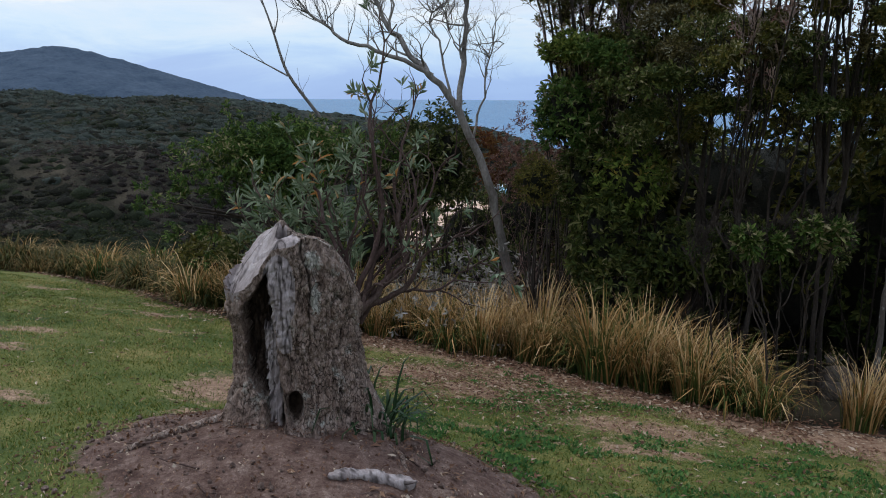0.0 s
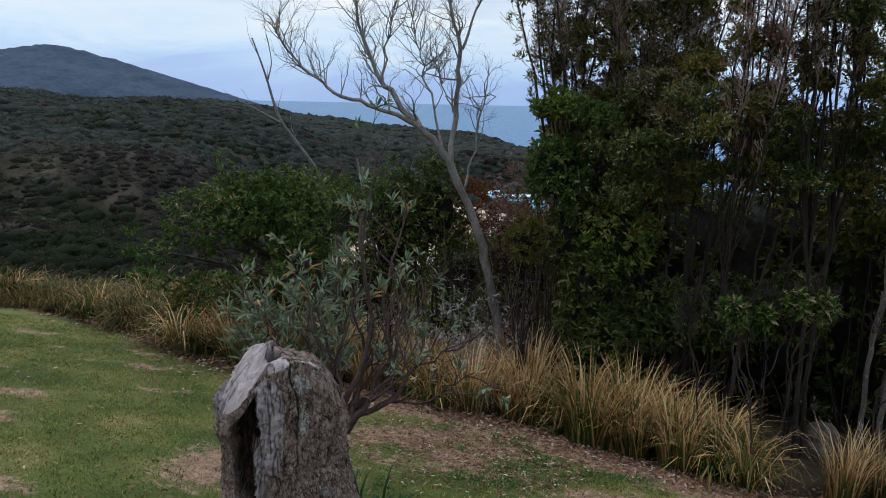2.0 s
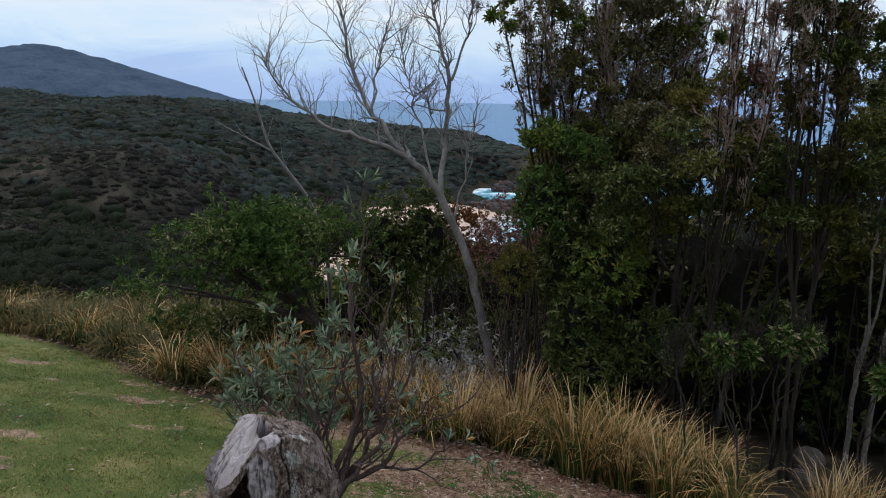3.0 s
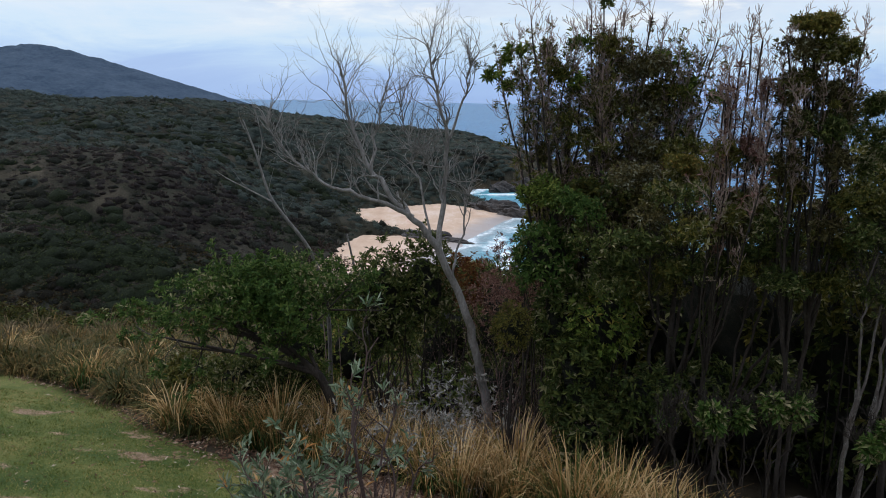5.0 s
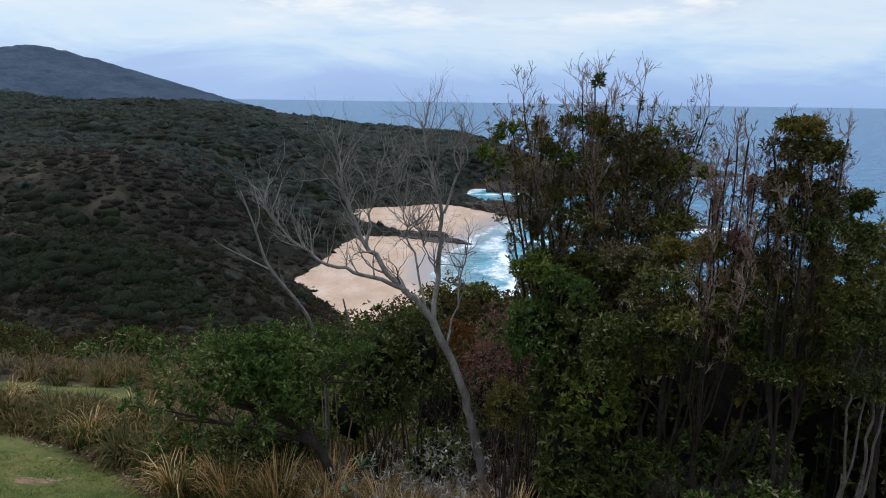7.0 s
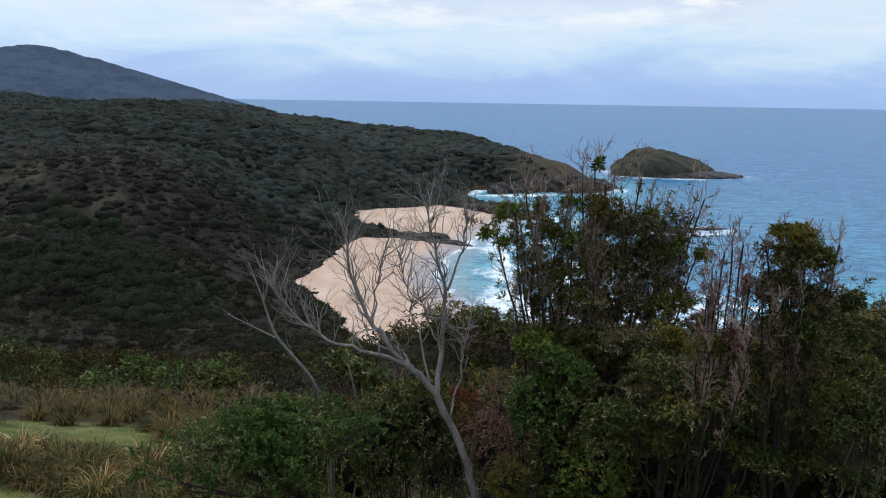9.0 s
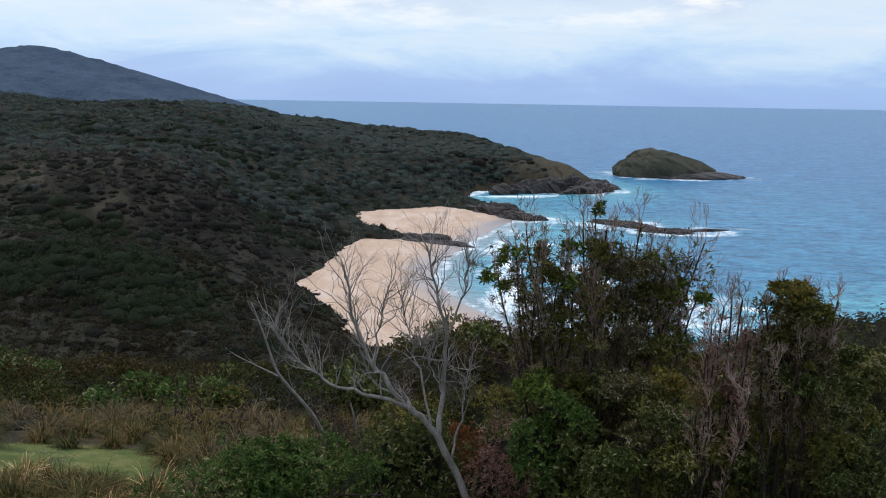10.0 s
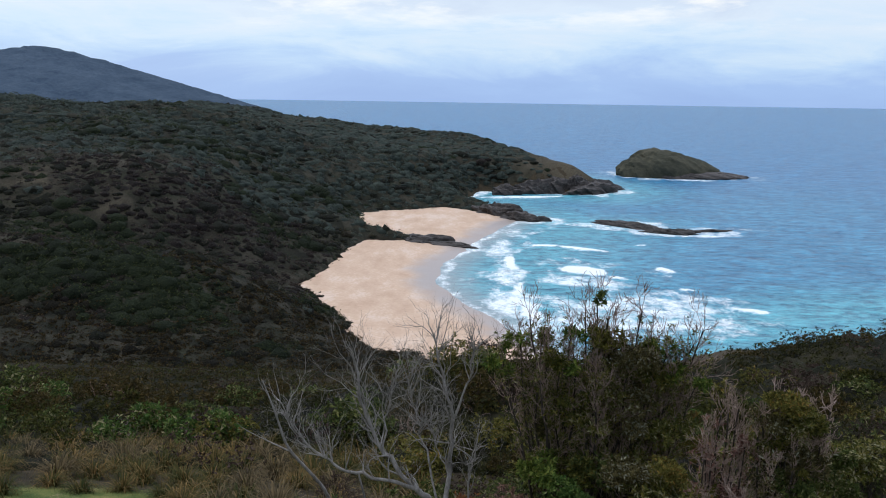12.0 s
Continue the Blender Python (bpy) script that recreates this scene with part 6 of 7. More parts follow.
    # the dense back of the thicket, closing the shade under the crowns
    for x, y, mid, sx, sz in [(5.8, 12.5, 5.2, 0.8, 0.8), (4.5, 12.7, 4.8, 0.9, 0.8), (2.0, 12.9, 5.2, 0.7, 0.8), (1.5, 12.8, 4.6, 0.6, 0.8), (2.5, 12.6, 4.4, 0.8, 0.9), (5.8, 12.4, 4.0, 1.0, 0.8), (6.8, 11.6, 4.0, 1.2, 0.9), (2.1, 12.6, 3.4, 0.7, 0.8), (2.3, 13.6, 2.0, 1.1, 2.2), (3.6, 13.9, 2.2, 1.2, 2.4), (4.9, 13.8, 2.2, 1.3, 2.5), (6.3, 13.4, 2.2, 1.3, 2.3), (7.8, 12.6, 2.3, 1.5, 2.4), (9.2, 11.2, 2.3, 1.6, 2.4), (1.6, 15.4, 1.9, 1.2, 2.1), (3.0, 15.6, 2.2, 1.4, 2.4), (4.6, 15.6, 2.4, 1.5, 2.6), (6.4, 15.2, 2.6, 1.6, 2.8), (8.2, 14.4, 2.8, 1.7, 3.0), (10.0, 13.2, 2.8, 1.8, 3.0), (11.0, 10.6, 2.8, 1.7, 3.0)]:
        k += 1
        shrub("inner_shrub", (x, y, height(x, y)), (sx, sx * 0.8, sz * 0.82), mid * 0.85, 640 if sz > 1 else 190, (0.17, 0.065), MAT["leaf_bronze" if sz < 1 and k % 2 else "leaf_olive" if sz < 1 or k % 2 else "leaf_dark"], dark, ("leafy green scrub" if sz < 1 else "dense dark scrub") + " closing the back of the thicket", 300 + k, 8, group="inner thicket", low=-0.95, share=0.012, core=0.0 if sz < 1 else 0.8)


build_thicket()


def twig_shrub(name, at, size, label, seed, mat, stems=26, category="shrub", group="", leaf=None, leaf_mat=None, levels=2, r0=0.012, kids=(2, 3, 2), first=(0.3, 0.55)):
    """A leafless shrub: a fan of fine forking twigs."""
    rs = np.random.default_rng(seed)
    tubes, tips = [], []
    for _ in range(stems):
        a, lean = rs.uniform(0, 2 * np.pi), rs.uniform(0.3, 1.3)
        d = np.array([math.cos(a) * lean, math.sin(a) * lean, 1.0])
        grow(rs, np.array([*(rs.normal(0, 0.12, 2) * size), 0]), d, size * rs.uniform(*first), r0 * rs.uniform(0.6, 1.1), levels, tubes, tips, kids, 0.80, 46, 0.03, 0.30, 4)
    leaves = None
    if leaf:
        P, D = np.array([t[0] for t in tips]), np.array([t[1] for t in tips])
        pick = rs.random(len(P)) < leaf[2]
        leaves = leaf_arrays(rs, P[pick], D[pick], 5, leaf[0], leaf[1])
    return plant(name, at, label, category, tubes, leaves, mat, leaf_mat, group, sides=3)


def build_centre_scrub():
    G = height
    for k, (x, y, s, m, label) in enumerate([(0.75, 12.3, 3.8, "red_twig", "tangled reddish leafless shrub"), (1.15, 12.0, 3.6, "red_twig", "tangled reddish leafless shrub"), (0.35, 12.7, 3.6, "red_twig", "tangled reddish leafless shrub"),
                                              (0.95, 11.3, 3.0, "brown_twig", "grey-brown tangled dead shrub"), (0.1, 11.6, 1.3, "grey_bark", "grey tangled dead shrub"), (1.5, 11.4, 2.3, "brown_twig", "grey-brown tangled dead shrub"), (-0.55, 11.5, 1.2, "grey_bark", "grey tangled dead shrub"), (0.55, 11.9, 1.9, "brown_twig", "grey-brown tangled dead shrub")]):
        twig_shrub("bare_shrub", (x, y, G(x, y) + 0.0), s, label, 400 + k, MAT[m], 9, group="bare shrubs", levels=4, r0=0.011, kids=(2, 2, 2, 2), first=(0.15, 0.38))
    for k, (x, y, z) in enumerate([(-0.55, 11.2, 1.7), (-0.1, 11.2, 1.6), (0.25, 11.1, 1.2), (-0.95, 11.4, 1.3)]):
        twig_shrub("withered_shrub", (x, y, G(x, y)), z, "withered shrub with pale grey dead leaves", 470 + k, MAT["grey_bark"], 9, group="withered shrubs", leaf=(0.10, 0.028, 0.6), leaf_mat=MAT["leaf_pale"], levels=2, r0=0.014)
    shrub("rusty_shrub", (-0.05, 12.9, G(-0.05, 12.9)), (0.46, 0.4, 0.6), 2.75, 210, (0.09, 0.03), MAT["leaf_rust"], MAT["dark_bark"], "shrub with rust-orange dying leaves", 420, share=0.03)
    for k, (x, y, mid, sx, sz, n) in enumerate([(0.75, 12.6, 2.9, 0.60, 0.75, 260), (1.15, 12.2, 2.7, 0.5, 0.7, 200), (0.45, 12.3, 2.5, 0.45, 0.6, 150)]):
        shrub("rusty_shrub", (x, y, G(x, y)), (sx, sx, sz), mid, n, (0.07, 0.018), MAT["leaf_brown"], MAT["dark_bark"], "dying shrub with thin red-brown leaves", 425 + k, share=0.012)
    for k, (x, y, mid, sx, sz, n) in enumerate([(-2.35, 13.4, 2.75, 0.42, 0.50, 260), (-1.95, 13.2, 2.5, 0.40, 0.45, 240)]):
        shrub("rusty_shrub", (x, y, G(x, y)), (sx, sx, sz), mid, n, (0.05, 0.014), MAT["scrub_brown"], MAT["brown_twig"], "dying grey-brown shrub with thin withered leaves", 440 + k, share=0.02)
    # wind-pruned green tree and its dark neighbour
    rs = np.random.default_rng(55)
    base = np.array([-1.85, 11.7, G(-1.85, 11.7)])
    shift = np.array([0.35, -1.55, 0.2])
    tubes, tips = [], []
    trunk = limb([base, (-1.87, 11.6, -0.95), (-2.05, 11.5, -0.45), (-2.6, 11.5, -0.05), (-3.35, 11.4, 0.2)], 0.085, 0.04)
    tubes.append((trunk[0] - base, trunk[1]))
    for q in ((-1.6, 13.0, 0.35), (-2.3, 12.7, 0.5), (-3.0, 13.1, 0.6), (-3.6, 12.7, 0.6), (-4.3, 12.9, 0.25), (-5.15, 12.8, -0.05), (-3.9, 13.3, 0.4), (-2.6, 13.4, 0.6), (-4.6, 12.6, -0.15)):
        j = int(rs.integers(10, len(trunk[0])))
        q = np.array(q) * (0.93, 1, 1) + shift
        b = trunk[0][j]
        pts = curve_through([b, (b + np.array(q)) / 2 + rs.normal(0, 0.12, 3), q], 6)
        tubes.append((pts - base, np.linspace(0.035, 0.012, len(pts))))
        for i in range(4, len(pts), 2):
            grow(rs, pts[i] - base, unit(rs.normal(0, 0.7, 3) + (0, 0, 0.5)), rs.uniform(0.3, 0.55), 0.010, 2, tubes, tips, (3, 3), 0.65, 42, 0.08, 0.13, 4)
    P, D = np.array([t[0] for t in tips]), np.array([t[1] for t in tips])
    leaves = leaf_arrays(rs, P, D, 7, 0.085, 0.028)
    E, F = clump_points(rs, 1350, (2.0, 1.0, 0.85), 20)
    E = E + np.array([-2.85, 11.45, 0.64]) - base
    leaves = join_arrays([leaves, leaf_arrays(rs, E, F + (0, 0, 0.6), 8, 0.085, 0.028)])
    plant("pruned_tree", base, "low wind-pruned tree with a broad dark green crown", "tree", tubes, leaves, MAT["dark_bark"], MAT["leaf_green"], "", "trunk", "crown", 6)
    for k, (x, y, sx, mid, sz, n, m) in enumerate([(-1.2, 12.3, 0.66, 2.2, 1.15, 680, "leaf_dark"), (-0.60, 12.4, 0.55, 2.6, 1.0, 520, "leaf_dark"), (-3.3, 12.0, 0.7, 0.85, 0.42, 460, "leaf_dark"), (-0.35, 12.6, 0.7, 0.8, 0.7, 260, "leaf_mid"), (0.5, 12.9, 0.8, 0.9, 0.9, 300, "leaf_dark"), (-1.9, 14.2, 0.9, 1.2, 1.1, 320, "leaf_mid"), (-4.2, 12.4, 0.6, 0.7, 0.42, 420, "leaf_olive"), (-2.6, 12.1, 0.6, 0.9, 0.5, 380, "leaf_dark"), (0.75, 14.2, 1.0, 2.0, 1.5, 620, "leaf_dark"), (-0.3, 14.6, 0.9, 1.5, 1.2, 420, "leaf_dark"), (-2.9, 14.6, 1.0, 1.2, 1.0, 360, "leaf_mid"), (1.5, 14.4, 0.9, 2.0, 1.4, 500, "leaf_dark")]):
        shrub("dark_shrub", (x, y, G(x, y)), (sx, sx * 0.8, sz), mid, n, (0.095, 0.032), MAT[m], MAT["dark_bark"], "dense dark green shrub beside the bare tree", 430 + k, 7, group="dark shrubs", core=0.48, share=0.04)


build_centre_scrub()


# ---- tussocks ----
def tussock_mesh(name, seed, blades, tall, spread, droop, mat, width=0.013):
    rs = np.random.default_rng(seed)
    n, seg = blades, 4
    a = rs.uniform(0, 2 * np.pi, n)
    lean = spread * rs.random(n) ** 0.7
    ln = tall * rs.uniform(0.42, 1.1, n)
    base = np.column_stack([np.cos(a + rs.normal(0, 0.6, n)), np.sin(a + rs.normal(0, 0.6, n))]) * (0.20 * np.sqrt(rs.random(n)))[:, None]
    out = np.column_stack([np.cos(a), np.sin(a)])
    V = np.zeros((n, seg + 1, 2, 3))
    w = np.column_stack([-np.sin(a), np.cos(a)])
    x, z, ang = np.zeros(n), np.zeros(n), lean
    dr = droop * rs.uniform(0.3, 1.3, n)
    for s in range(seg + 1):
        half = width * 0.5 * (1 - (s / seg) ** 1.5 * 0.9)
        c = base + out * x[:, None]
        V[:, s, 0, :2], V[:, s, 1, :2] = c - w * half, c + w * half
        V[:, s, :, 2] = z[:, None]
        x, z = x + np.sin(ang) * ln / seg, z + np.cos(ang) * ln / seg
        ang = ang + dr * (0.45 + s * 0.62)
    V[..., 2] = np.maximum(V[..., 2], -0.02)
    i = (np.arange(n) * (seg + 1) * 2)[:, None, None]
    s = (np.arange(seg) * 2)[None, :, None]
    F = (i + s + np.array([0, 1, 3, 2])[None, None]).reshape(-1, 4)
    return quick_mesh(name, V.reshape(-1, 3), F, True, None, [mat])


def build_tussocks():
    rs = np.random.default_rng(77)
    tall = [tussock_mesh("tussock", 500 + k, 215, 1.06, 0.30, 0.30, MAT["tussock"], 0.020) for k in range(5)]
    bent = [tussock_mesh("tussock", 510 + k, 200, 1.15, 0.55, 0.85, MAT["tussock"], 0.020) for k in range(3)]
    soft = [tussock_mesh("tussock", 524 + k, 190, 1.0, 0.9, 1.15, MAT["tussock_green"], 0.024) for k in range(3)]
    dead = [tussock_mesh("tussock", 530 + k, 170, 1.1, 0.95, 1.25, MAT["tussock_brown"], 0.026) for k in range(2)]

    def put(meshes, x, y, scale, label, group):
        ob = new("tussock", meshes[int(rs.integers(len(meshes)))])
        ob.location = (x, y, height(x, y) - 0.02)
        ob.rotation_euler = (rs.normal(0, 0.06), rs.normal(0, 0.06), rs.uniform(0, 6.28))
        ob.scale = (scale, scale, scale * rs.uniform(0.85, 1.12))
        tagged(ob, label, "grass tussock", group)

    for x in np.arange(-3.9, 4.7, 0.30):
        edge = np.interp(x, EX, EY)
        for row in range(3):
            if x > 3.2 and rs.random() < 0.75:
                continue
            px, py = x + rs.normal(0, 0.10), edge + 0.85 + 0.42 * row + rs.normal(0, 0.15)
            big = (0.88 + 0.16 * math.exp(-(((px - 1.4) / 1.5) ** 2))) * rs.uniform(0.8, 1.1)
            put(bent if rs.random() < 0.25 else tall, px, py, big * rs.uniform(0.85, 1.1), "upright straw and green mat-rush tussock beside the lawn", "tussocks along the lawn")
    for x in np.arange(-9.6, -3.7, 0.42):
        edge = np.interp(x, EX, EY)
        for row in range(4):
            px, py = x + rs.normal(0, 0.14), edge + 0.48 + 0.62 * row + rs.normal(0, 0.14)
            put(soft if rs.random() < 0.8 else bent, px, py, rs.uniform(0.70, 1.05), "drooping straw-coloured grass tussock at the lawn's edge", "tussocks along the lawn")
    mops = []
    for _ in range(900):
        px, py = rs.uniform(-19, -1.5), rs.uniform(14.3, 29)
        if abs(px) > 0.62 * py + 1 or any((px - a) ** 2 + (py - b) ** 2 < 0.7 for a, b in mops):
            continue
        mops.append((px, py))
        if math.hypot((px + 9.9) / 3.8, (py - 17.9) / 2.9) < rs.uniform(0.65, 1.0):
            continue
        if rs.random() < 0.2:
            put(dead, px, py, rs.uniform(0.9, 1.4), "dead brown drooping grass tussock on the slope", "tussocks on the slope")
        else:
            put(soft, px, py, rs.uniform(0.75, 1.35), "shaggy straw-green grass tussock on the slope", "tussocks on the slope")
    m = tussock_mesh("strap_plant", 540, 90, 0.55, 0.9, 1.15, MAT["strap"], 0.024)
    ob = new("strap_plant", m)
    ob.location = (-0.50, 4.66, height(-0.50, 4.66) - 0.02)
    tagged(ob, "dark green strap-leaved plant at the stump's foot", "plant")


build_tussocks()


# ---- scrub on the slope below ----
def build_slope_scrub():
    rs = np.random.default_rng(88)
    kinds = []
    for k, (mat, leaf, wood) in enumerate([("leaf_dark", (0.13, 0.055), "dark_bark"), ("scrub_green", (0.125, 0.052), "dark_bark"), ("scrub_olive", (0.11, 0.044), "brown_twig"), ("leaf_gold", (0.115, 0.048), "grey_bark"), ("leaf_green", (0.125, 0.050), "grey_bark"), ("scrub_brown", (0.09, 0.028), "brown_twig")]):
        ob = shrub("coastal_shrub", (0, 0, -500), (0.95, 0.95, 0.72), 0.36, 230, leaf, MAT[mat], MAT[wood], ("dark green", "fresh green", "olive", "yellow-olive", "light green", "red-brown withered")[k] + " wind-clipped coastal shrub on the slope", 600 + k, 5, group="slope shrubs", share=0.05, stem=0.016, blobs=8)
        kinds.append(ob)
    for k in range(3):
        kinds.append(twig_shrub("coastal_shrub", (0, 0, -500), 0.75, ("dead grey", "dead pinkish-brown", "dead reddish")[k] + " leafless coastal shrub on the slope", 620 + k, MAT[("grey_bark", "brown_twig", "red_twig")[k]], 9, group="slope shrubs"))
    used = set()
    count = 0
    for _ in range(2600):
        r, a = 14.5 * (125 / 14.5) ** rs.random(), radians(rs.uniform(-37, 37))
        x, y = r * math.sin(a), r * math.cos(a)
        if y < 14.2 or (x < -0.6 and y < 20.5) or (x < -2.5 and y < 28) or math.hypot((x + 9.8) / 3.6, (y - 18.0) / 3.0) < 1.2 or (x < -4 and y < 25 and rs.random() < 0.75) or count > 295 or r > 58:
            continue
        s = min(2.3, 0.9 + (r - 14) * 0.03) * rs.uniform(0.5, 1.5)
        k = int(rs.choice(9, p=[0.15, 0.17, 0.17, 0.10, 0.11, 0.09, 0.06, 0.10, 0.05]))
        m = pose(x, y, height(x, y) - 0.05, 0, 0, rs.uniform(0, 360)) @ Matrix.Diagonal((s, s, s * rs.uniform(0.8, 1.1), 1))
        count += 1
        if k not in used:
            used.add(k)
            kinds[k].matrix_basis = m
        else:
            c = copy_thing(kinds[k], Matrix.Identity(4))
            c.matrix_basis = m
    # pale dead bushes that stand out of the scrub beyond the tussocks
    for x, y, size in ((-8.2, 30.0, 1.7), (-5.4, 28.0, 1.5), (-11.5, 33.5, 1.9), (-3.4, 26.2, 1.4), (-14.5, 32.0, 1.8), (-6.8, 37.0, 2.0), (-16.5, 40.0, 2.2)):
        copy_thing(kinds[6], Matrix.Identity(4)).matrix_basis = pose(x, y, height(x, y), 0, 0, rs.uniform(0, 360)) @ Matrix.Scale(size, 4)


build_slope_scrub()


def build_far_scrub():
    """The scrub further down, mound beside mound, too far to tell bush from bush."""
    rs = np.random.default_rng(95)
    kinds = (("dark_scrub", "scrub_dark", "dark green wind-cropped scrub down the slope"), ("green_scrub", "scrub_green", "light green wind-cropped scrub down the slope"),
             ("olive_scrub", "scrub_olive", "olive wind-cropped scrub down the slope"), ("brown_scrub", "scrub_brown", "dying brown scrub down the slope"))
    chunks = [[], [], [], []]
    r = 21.0
    while r < 175:
        gap = 1.35 + 0.0185 * r
        for a in np.radians(np.arange(-37, 37, math.degrees(gap / r))):
            q, b = r + rs.normal(0, 0.35) * gap, a + rs.normal(0, 0.35) * gap / r
            x, y = q * math.sin(b), q * math.cos(b)
            if (x < -1.2 and y < 27 + 2 * rs.normal()) or (x > -1.2 and y < 17.5) or rs.random() < 0.07:
                continue
            w = gap * rs.uniform(0.50, 0.95) * (0.75 + 0.5 * float(fbm(np.array([x / 9]), np.array([y / 9]), 101)[0]))
            tone = [float(fbm(np.array([x / 7 + 30 * k]), np.array([y / 7]), 102 + k)[0]) for k in range(4)]
            k = int(np.argmax(np.array(tone) * (1.06, 0.98, 1.0, 0.97) + rs.normal(0, 0.05, 4)))
            P, D = clump_points(rs, 46, (w, w, w * rs.uniform(0.65, 1.0)), 6)
            n = 0.12 + 0.0019 * q
            chunks[k].append(leaf_arrays(rs, P + np.array([x, y, height(x, y) + 0.22 * w + 0.25]), D + (0, 0, 0.3), 4, n * (0.7 if k == 3 else 1.0), n * 0.42))
        r += gap * 0.9
    for c, (name, mat, label) in zip(chunks, kinds):
        V, F = join_arrays(c)
        tagged(new(name, quick_mesh(name, V, F, False, None, [MAT[mat]])), label, "scrub", kind="stuff")


build_far_scrub()


# ---- rocks, wood and litter on the ground ----
def boulder(at, size, seed, label):
    V, F = sphere_grid(4)
    n = fbm(V[:, 0] * 1.6 + V[:, 2] + 4, V[:, 1] * 1.6 + 2, seed) - 0.5
    n2 = fbm(V[:, 0] * 6 + V[:, 2] * 3, V[:, 1] * 6 - V[:, 2] * 4, seed + 1) - 0.5
    P = V * (1 + 0.55 * n + 0.14 * n2)[:, None] * np.array(size)
    ob = new("boulder", quick_mesh("boulder", P, F, True, None, [MAT["boulder"]]))
    ob.location = at
    tagged(ob, label, "rock", "boulders by the thicket")


def build_ground_things():
    for x, y, s, k in ((4.50, 10.3, (0.19, 0.17, 0.15), 701), (4.95, 11.3, (0.24, 0.2, 0.2), 702), (4.95, 10.1, (0.2, 0.18, 0.12), 703)):
        boulder((x, y, height(x, y) + s[2] * 0.55), s, k, "grey lichened boulder half buried beside the thicket")
    rs = np.random.default_rng(90)
    # broken branch on the mound
    pts = []
    for q in np.linspace(0, 1, 12):
        x, y = -0.60 + 0.43 * q, 3.82 + 0.18 * q + 0.02 * math.sin(q * 5)
        pts.append((x, y, height(x, y) + 0.022))
    rad = 0.022 + 0.012 * np.sin(np.linspace(0, 9, 12)) ** 2 + 0.014 * np.linspace(0, 1, 12)
    rad[0], rad[-1] = 0.008, 0.012
    fork = [(-0.25, 3.96, pts[9][2]), (-0.20, 3.92, pts[10][2] + 0.03), (-0.15, 3.90, pts[10][2] + 0.05)]
    V, F = tube_arrays([(curve_through(pts, 3), np.interp(np.linspace(0, 11, 34), np.arange(12), rad)), (fork, [0.02, 0.014, 0.006])], 12)
    V = V + 0.010 * (np.column_stack([vnoise(V[:, 0] * 60, V[:, 1] * 60 + V[:, 2] * 50, s) for s in (1, 2, 3)]) - 0.5)
    tagged(new("broken_branch", quick_mesh("broken_branch", V, F, True, {"fissure": step(0.62, 0.75, vnoise(V[:, 0] * 90, V[:, 1] * 40, 5)), "lichen": np.zeros(len(V))}, [MAT["cut_wood"]])), "short weathered branch lying on the bare soil", "branch")
    # twigs
    for k in range(34):
        a, rr = rs.uniform(0, 6.28), rs.uniform(0.55, 1.35)
        x, y = -0.82 + rr * math.cos(a) * 1.1, 4.3 + rr * math.sin(a) * 0.9
        b, ln = rs.uniform(0, 6.28), rs.uniform(0.08, 0.32)
        P = []
        for q in np.linspace(0, 1, 5):
            u, v = x + ln * q * math.cos(b) + 0.01 * rs.normal(), y + ln * q * math.sin(b) + 0.01 * rs.normal()
            P.append((u, v, height(u, v) + 0.012))
        V, F = tube_arrays([(P, np.linspace(0.006, 0.003, 5))], 5)
        tagged(new("twig", quick_mesh("twig", V, F, True, None, [MAT["grey_bark" if k % 3 == 0 else "stem"]])), "dry fallen twig on the soil mound", "twig", "fallen twigs")

    def lay(name, x, y, size, mat, label, curl=0.3):
        """Small fallen leaves, each a bent quad."""
        n = len(x)
        z = land(x, y) + 0.022
        a = rs.uniform(0, 6.28, n)
        L = np.column_stack([np.cos(a), np.sin(a), rs.normal(0, 0.2, n)]) * size[:, None]
        W = np.column_stack([-np.sin(a), np.cos(a), rs.normal(0, curl, n)]) * (size * 0.32)[:, None]
        P = np.column_stack([x, y, z])
        V = np.stack([P - L * 0.5, P - W * 0.5 + (0, 0, 0.006), P + L * 0.5, P + W * 0.5 + (0, 0, 0.006)], 1).reshape(-1, 3)
        tagged(new(name, quick_mesh(name, V, np.arange(4 * n).reshape(n, 4), False, None, [mat])), label, "leaf litter", kind="stuff")

    x = rs.uniform(-8, 5.5, 9000)
    y = np.interp(x, EX, EY) + rs.normal(0.45, 0.40, 9000)
    lay("leaf_litter", x, y, rs.uniform(0.04, 0.10, 9000), MAT["litter"], "brown fallen leaves along the lawn's edge")
    x, y = rs.uniform(-7, 5.5, 9000), rs.uniform(2.2, 10.5, 9000)
    keep = (lawn_inset(x, y) > -0.3) & ((x > -0.6) | (rs.random(9000) < 0.3))
    lay("scattered_leaves", x[keep], y[keep], rs.uniform(0.025, 0.06, keep.sum()) * 1.25, MAT["litter"], "pale dry leaves scattered over the lawn")

    x, y = rs.normal(0.1, 0.9, 3200), rs.normal(8.2, 0.75, 3200)
    keep = lawn_inset(x, y) > -0.2
    lay("dry_litter", x[keep], y[keep], rs.uniform(0.02, 0.065, keep.sum()), MAT["litter"], "red-brown leaf litter on the dry ground")

    n = 5200
    a, rr = rs.uniform(0, 6.28, n), 1.45 * np.sqrt(rs.random(n))
    lay("soil_crumbs", -0.80 + rr * np.cos(a) * 1.1, 4.25 + rr * np.sin(a) * 0.95, rs.uniform(0.008, 0.03, n), MAT["litter"], "crumbs of bark and dry leaf on the soil mound", 1.2)

    n = 1500
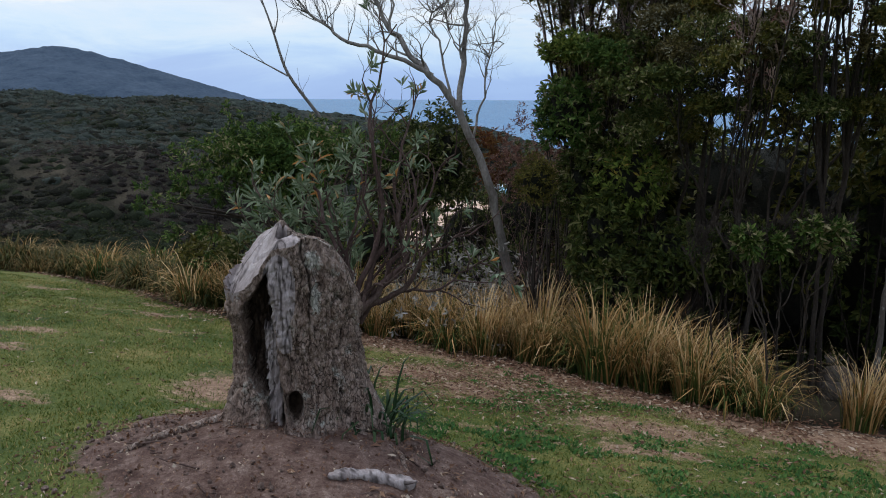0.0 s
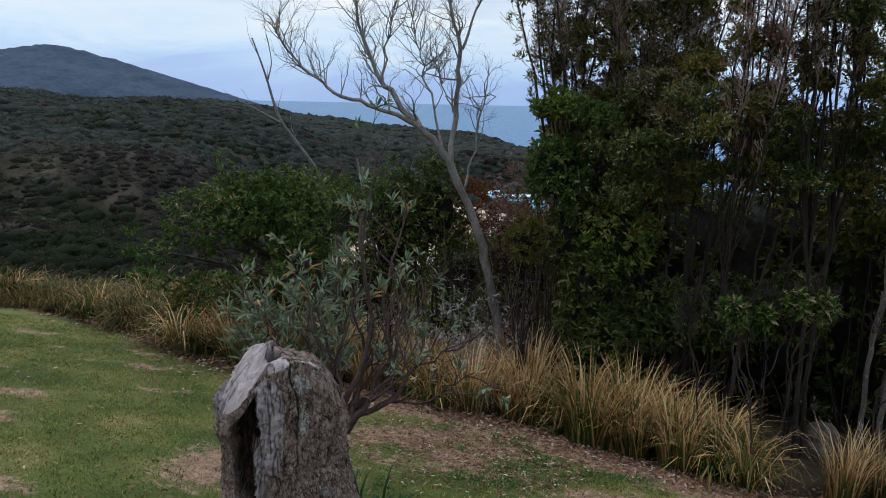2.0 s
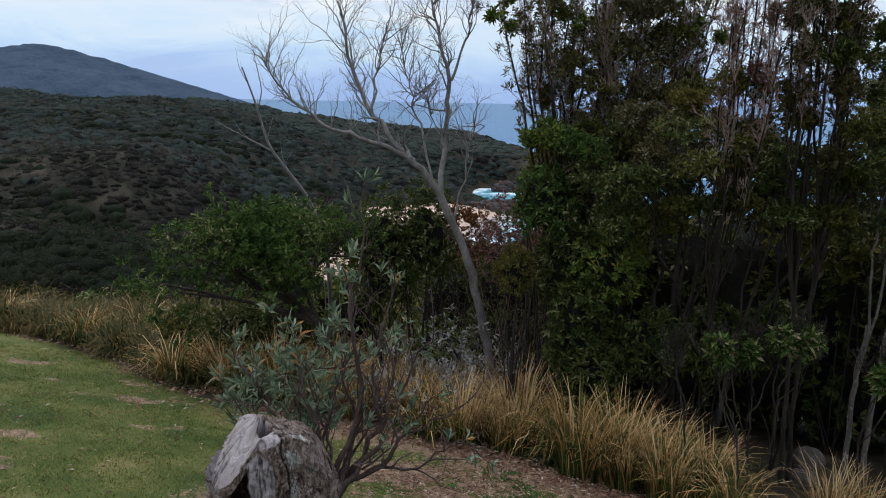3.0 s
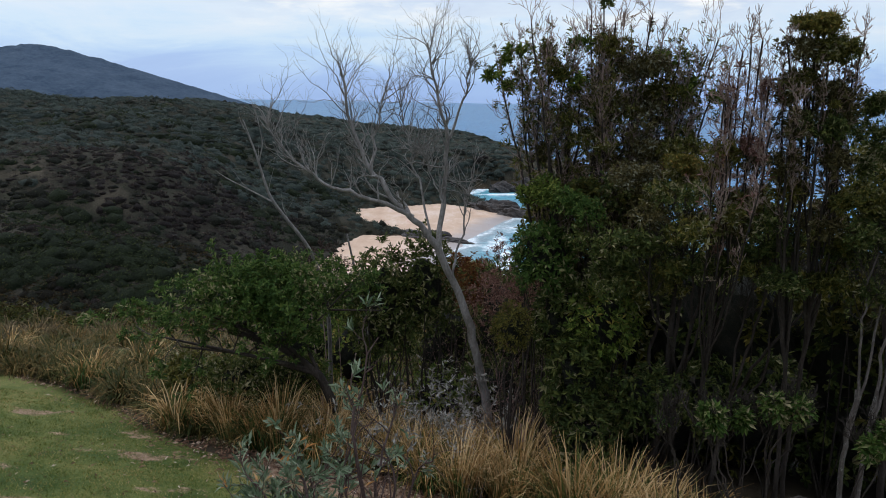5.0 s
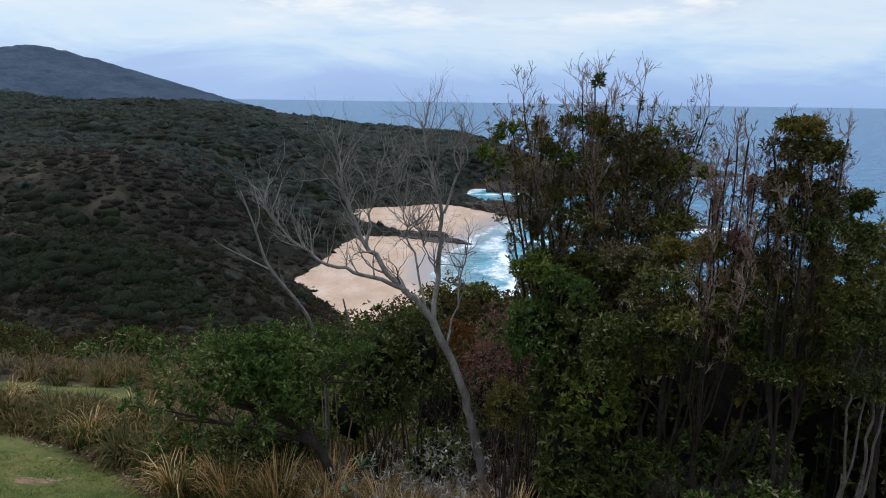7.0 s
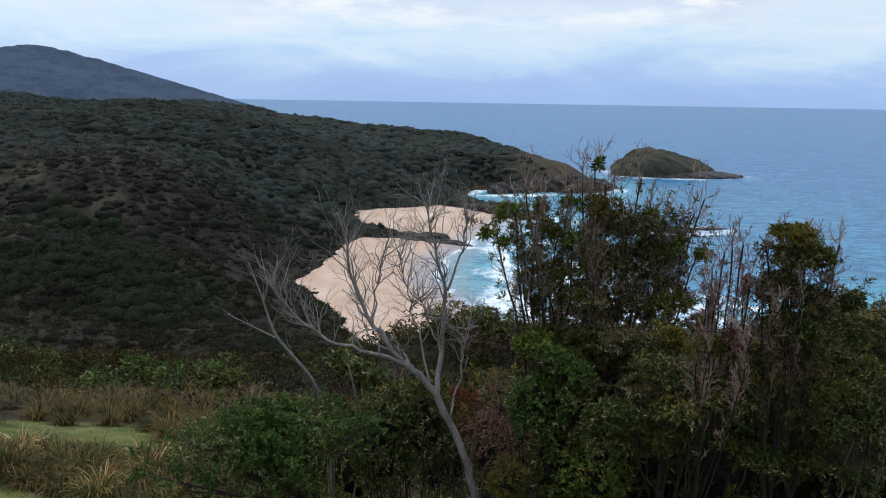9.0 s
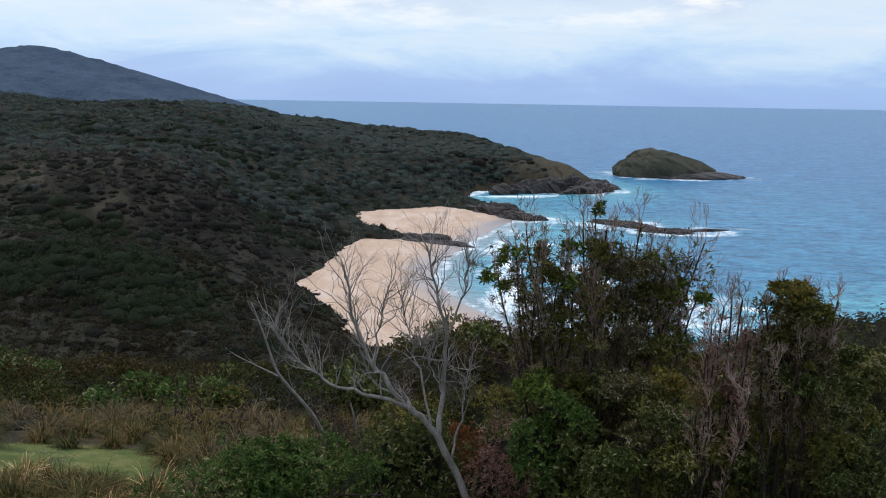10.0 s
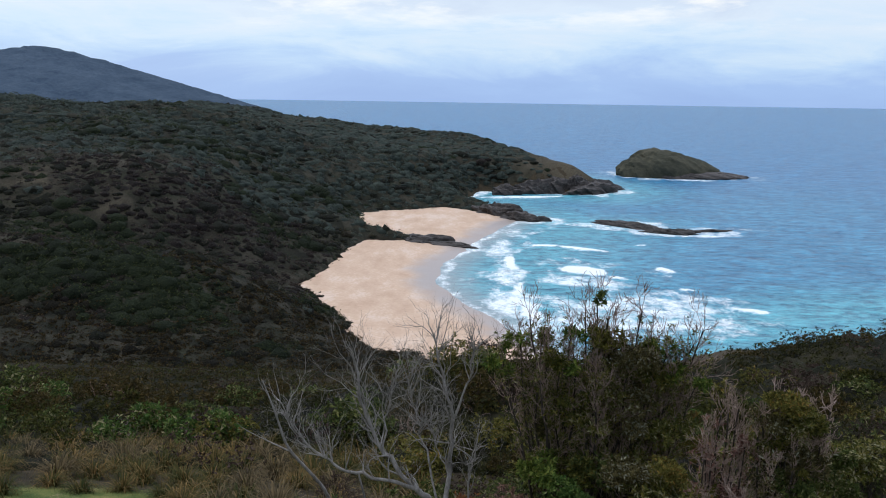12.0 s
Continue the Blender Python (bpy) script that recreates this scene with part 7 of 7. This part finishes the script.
    a, rr = rs.uniform(0, 6.28, n), 1.5 * np.sqrt(rs.random(n))
    x, y = -0.80 + rr * np.cos(a) * 1.1, 4.25 + rr * np.sin(a) * 0.95
    Vs, Fs = sphere_grid(1)
    size = 0.004 + 0.016 * rs.random(n) ** 3
    P = Vs[None] * (size[:, None] * (0.6 + 0.8 * rs.random((n, len(Vs)))))[..., None]
    P += np.column_stack([x, y, land(x, y) + (fbm(x * 1.3, y * 1.3, 5) - 0.5) * 0.10 + 0.004])[:, None]
    F = (Fs[None] + (np.arange(n) * len(Vs))[:, None, None]).reshape(-1, 3)
    tagged(new("soil_clods", quick_mesh("soil_clods", P.reshape(-1, 3), F, False, None, [MAT["clod"]])), "small clods of brown soil on the mound", "soil", kind="stuff")

    # short lawn grass
    n = 330000
    x, y = rs.uniform(-8.2, 6.0, n), 2.2 + 10.5 * rs.random(n) ** 1.0
    lawn, straw, bare = covers(x, y)
    k = (lawn > 0.55) & (bare < 0.35 + 0.3 * rs.random(n)) & (rs.random(n) > straw * 0.9)
    x, y = x[k], y[k]
    n = len(x)
    a, h = rs.uniform(0, 6.28, n), rs.uniform(0.010, 0.030, n) * (0.45 + 0.9 * fbm(x * 1.5, y * 1.5, 91) + 0.5 * step(0.45, 0.75, fbm(x * 7, y * 7, 92)))
    P = np.column_stack([x, y, land(x, y) + (fbm(x * 1.3, y * 1.3, 5) - 0.5) * 0.10 + (fbm(x * 6, y * 6, 6) - 0.5) * 0.035 - 0.004])
    W = np.column_stack([np.cos(a), np.sin(a), np.zeros(n)]) * 0.0045
    T = np.column_stack([rs.normal(0, 0.6, n) * h, rs.normal(0, 0.6, n) * h, h])
    V = np.stack([P - W, P + W, P + T], 1).reshape(-1, 3)
    tagged(new("lawn_grass", quick_mesh("lawn_grass", V, np.arange(3 * n).reshape(n, 3), False, None, [MAT["blade"]])), "short mown lawn grass, green with dry blades", "grass", kind="stuff")

    # broad-leaved weeds tufted through the shaded end of the lawn
    n = 120000
    x, y = rs.uniform(-0.7, 6.0, n), rs.uniform(3.0, 9.6, n)
    lawn, straw, bare = covers(x, y)
    k = (lawn > 0.5) & (bare < 0.3) & (fbm(x * 2.6, y * 2.6, 93) + 0.5 * fbm(x * 8, y * 8, 94) - 0.30 * straw + 0.10 * step(-0.7, 1.2, x) > 0.78 + 0.12 * rs.random(n))
    x, y = x[k], y[k]
    n = len(x)
    a, h = rs.uniform(0, 6.28, n), rs.uniform(0.015, 0.042, n)
    P = np.column_stack([x, y, land(x, y) + (fbm(x * 1.3, y * 1.3, 5) - 0.5) * 0.10 + (fbm(x * 6, y * 6, 6) - 0.5) * 0.035 - 0.002])
    T = np.column_stack([np.cos(a) * h, np.sin(a) * h, h * rs.uniform(0.3, 1.0, n)])
    W = np.column_stack([-np.sin(a), np.cos(a), rs.normal(0, 0.4, n)]) * (h * 0.28)[:, None]
    V = np.stack([P, P + T * 0.6 - W, P + T, P + T * 0.6 + W], 1).reshape(-1, 3)
    tagged(new("lawn_weeds", quick_mesh("lawn_weeds", V, np.arange(4 * n).reshape(n, 4), False, None, [MAT["weed"]])), "tufted deep green broad-leaved weeds in the lawn", "weeds", kind="stuff")


build_ground_things()
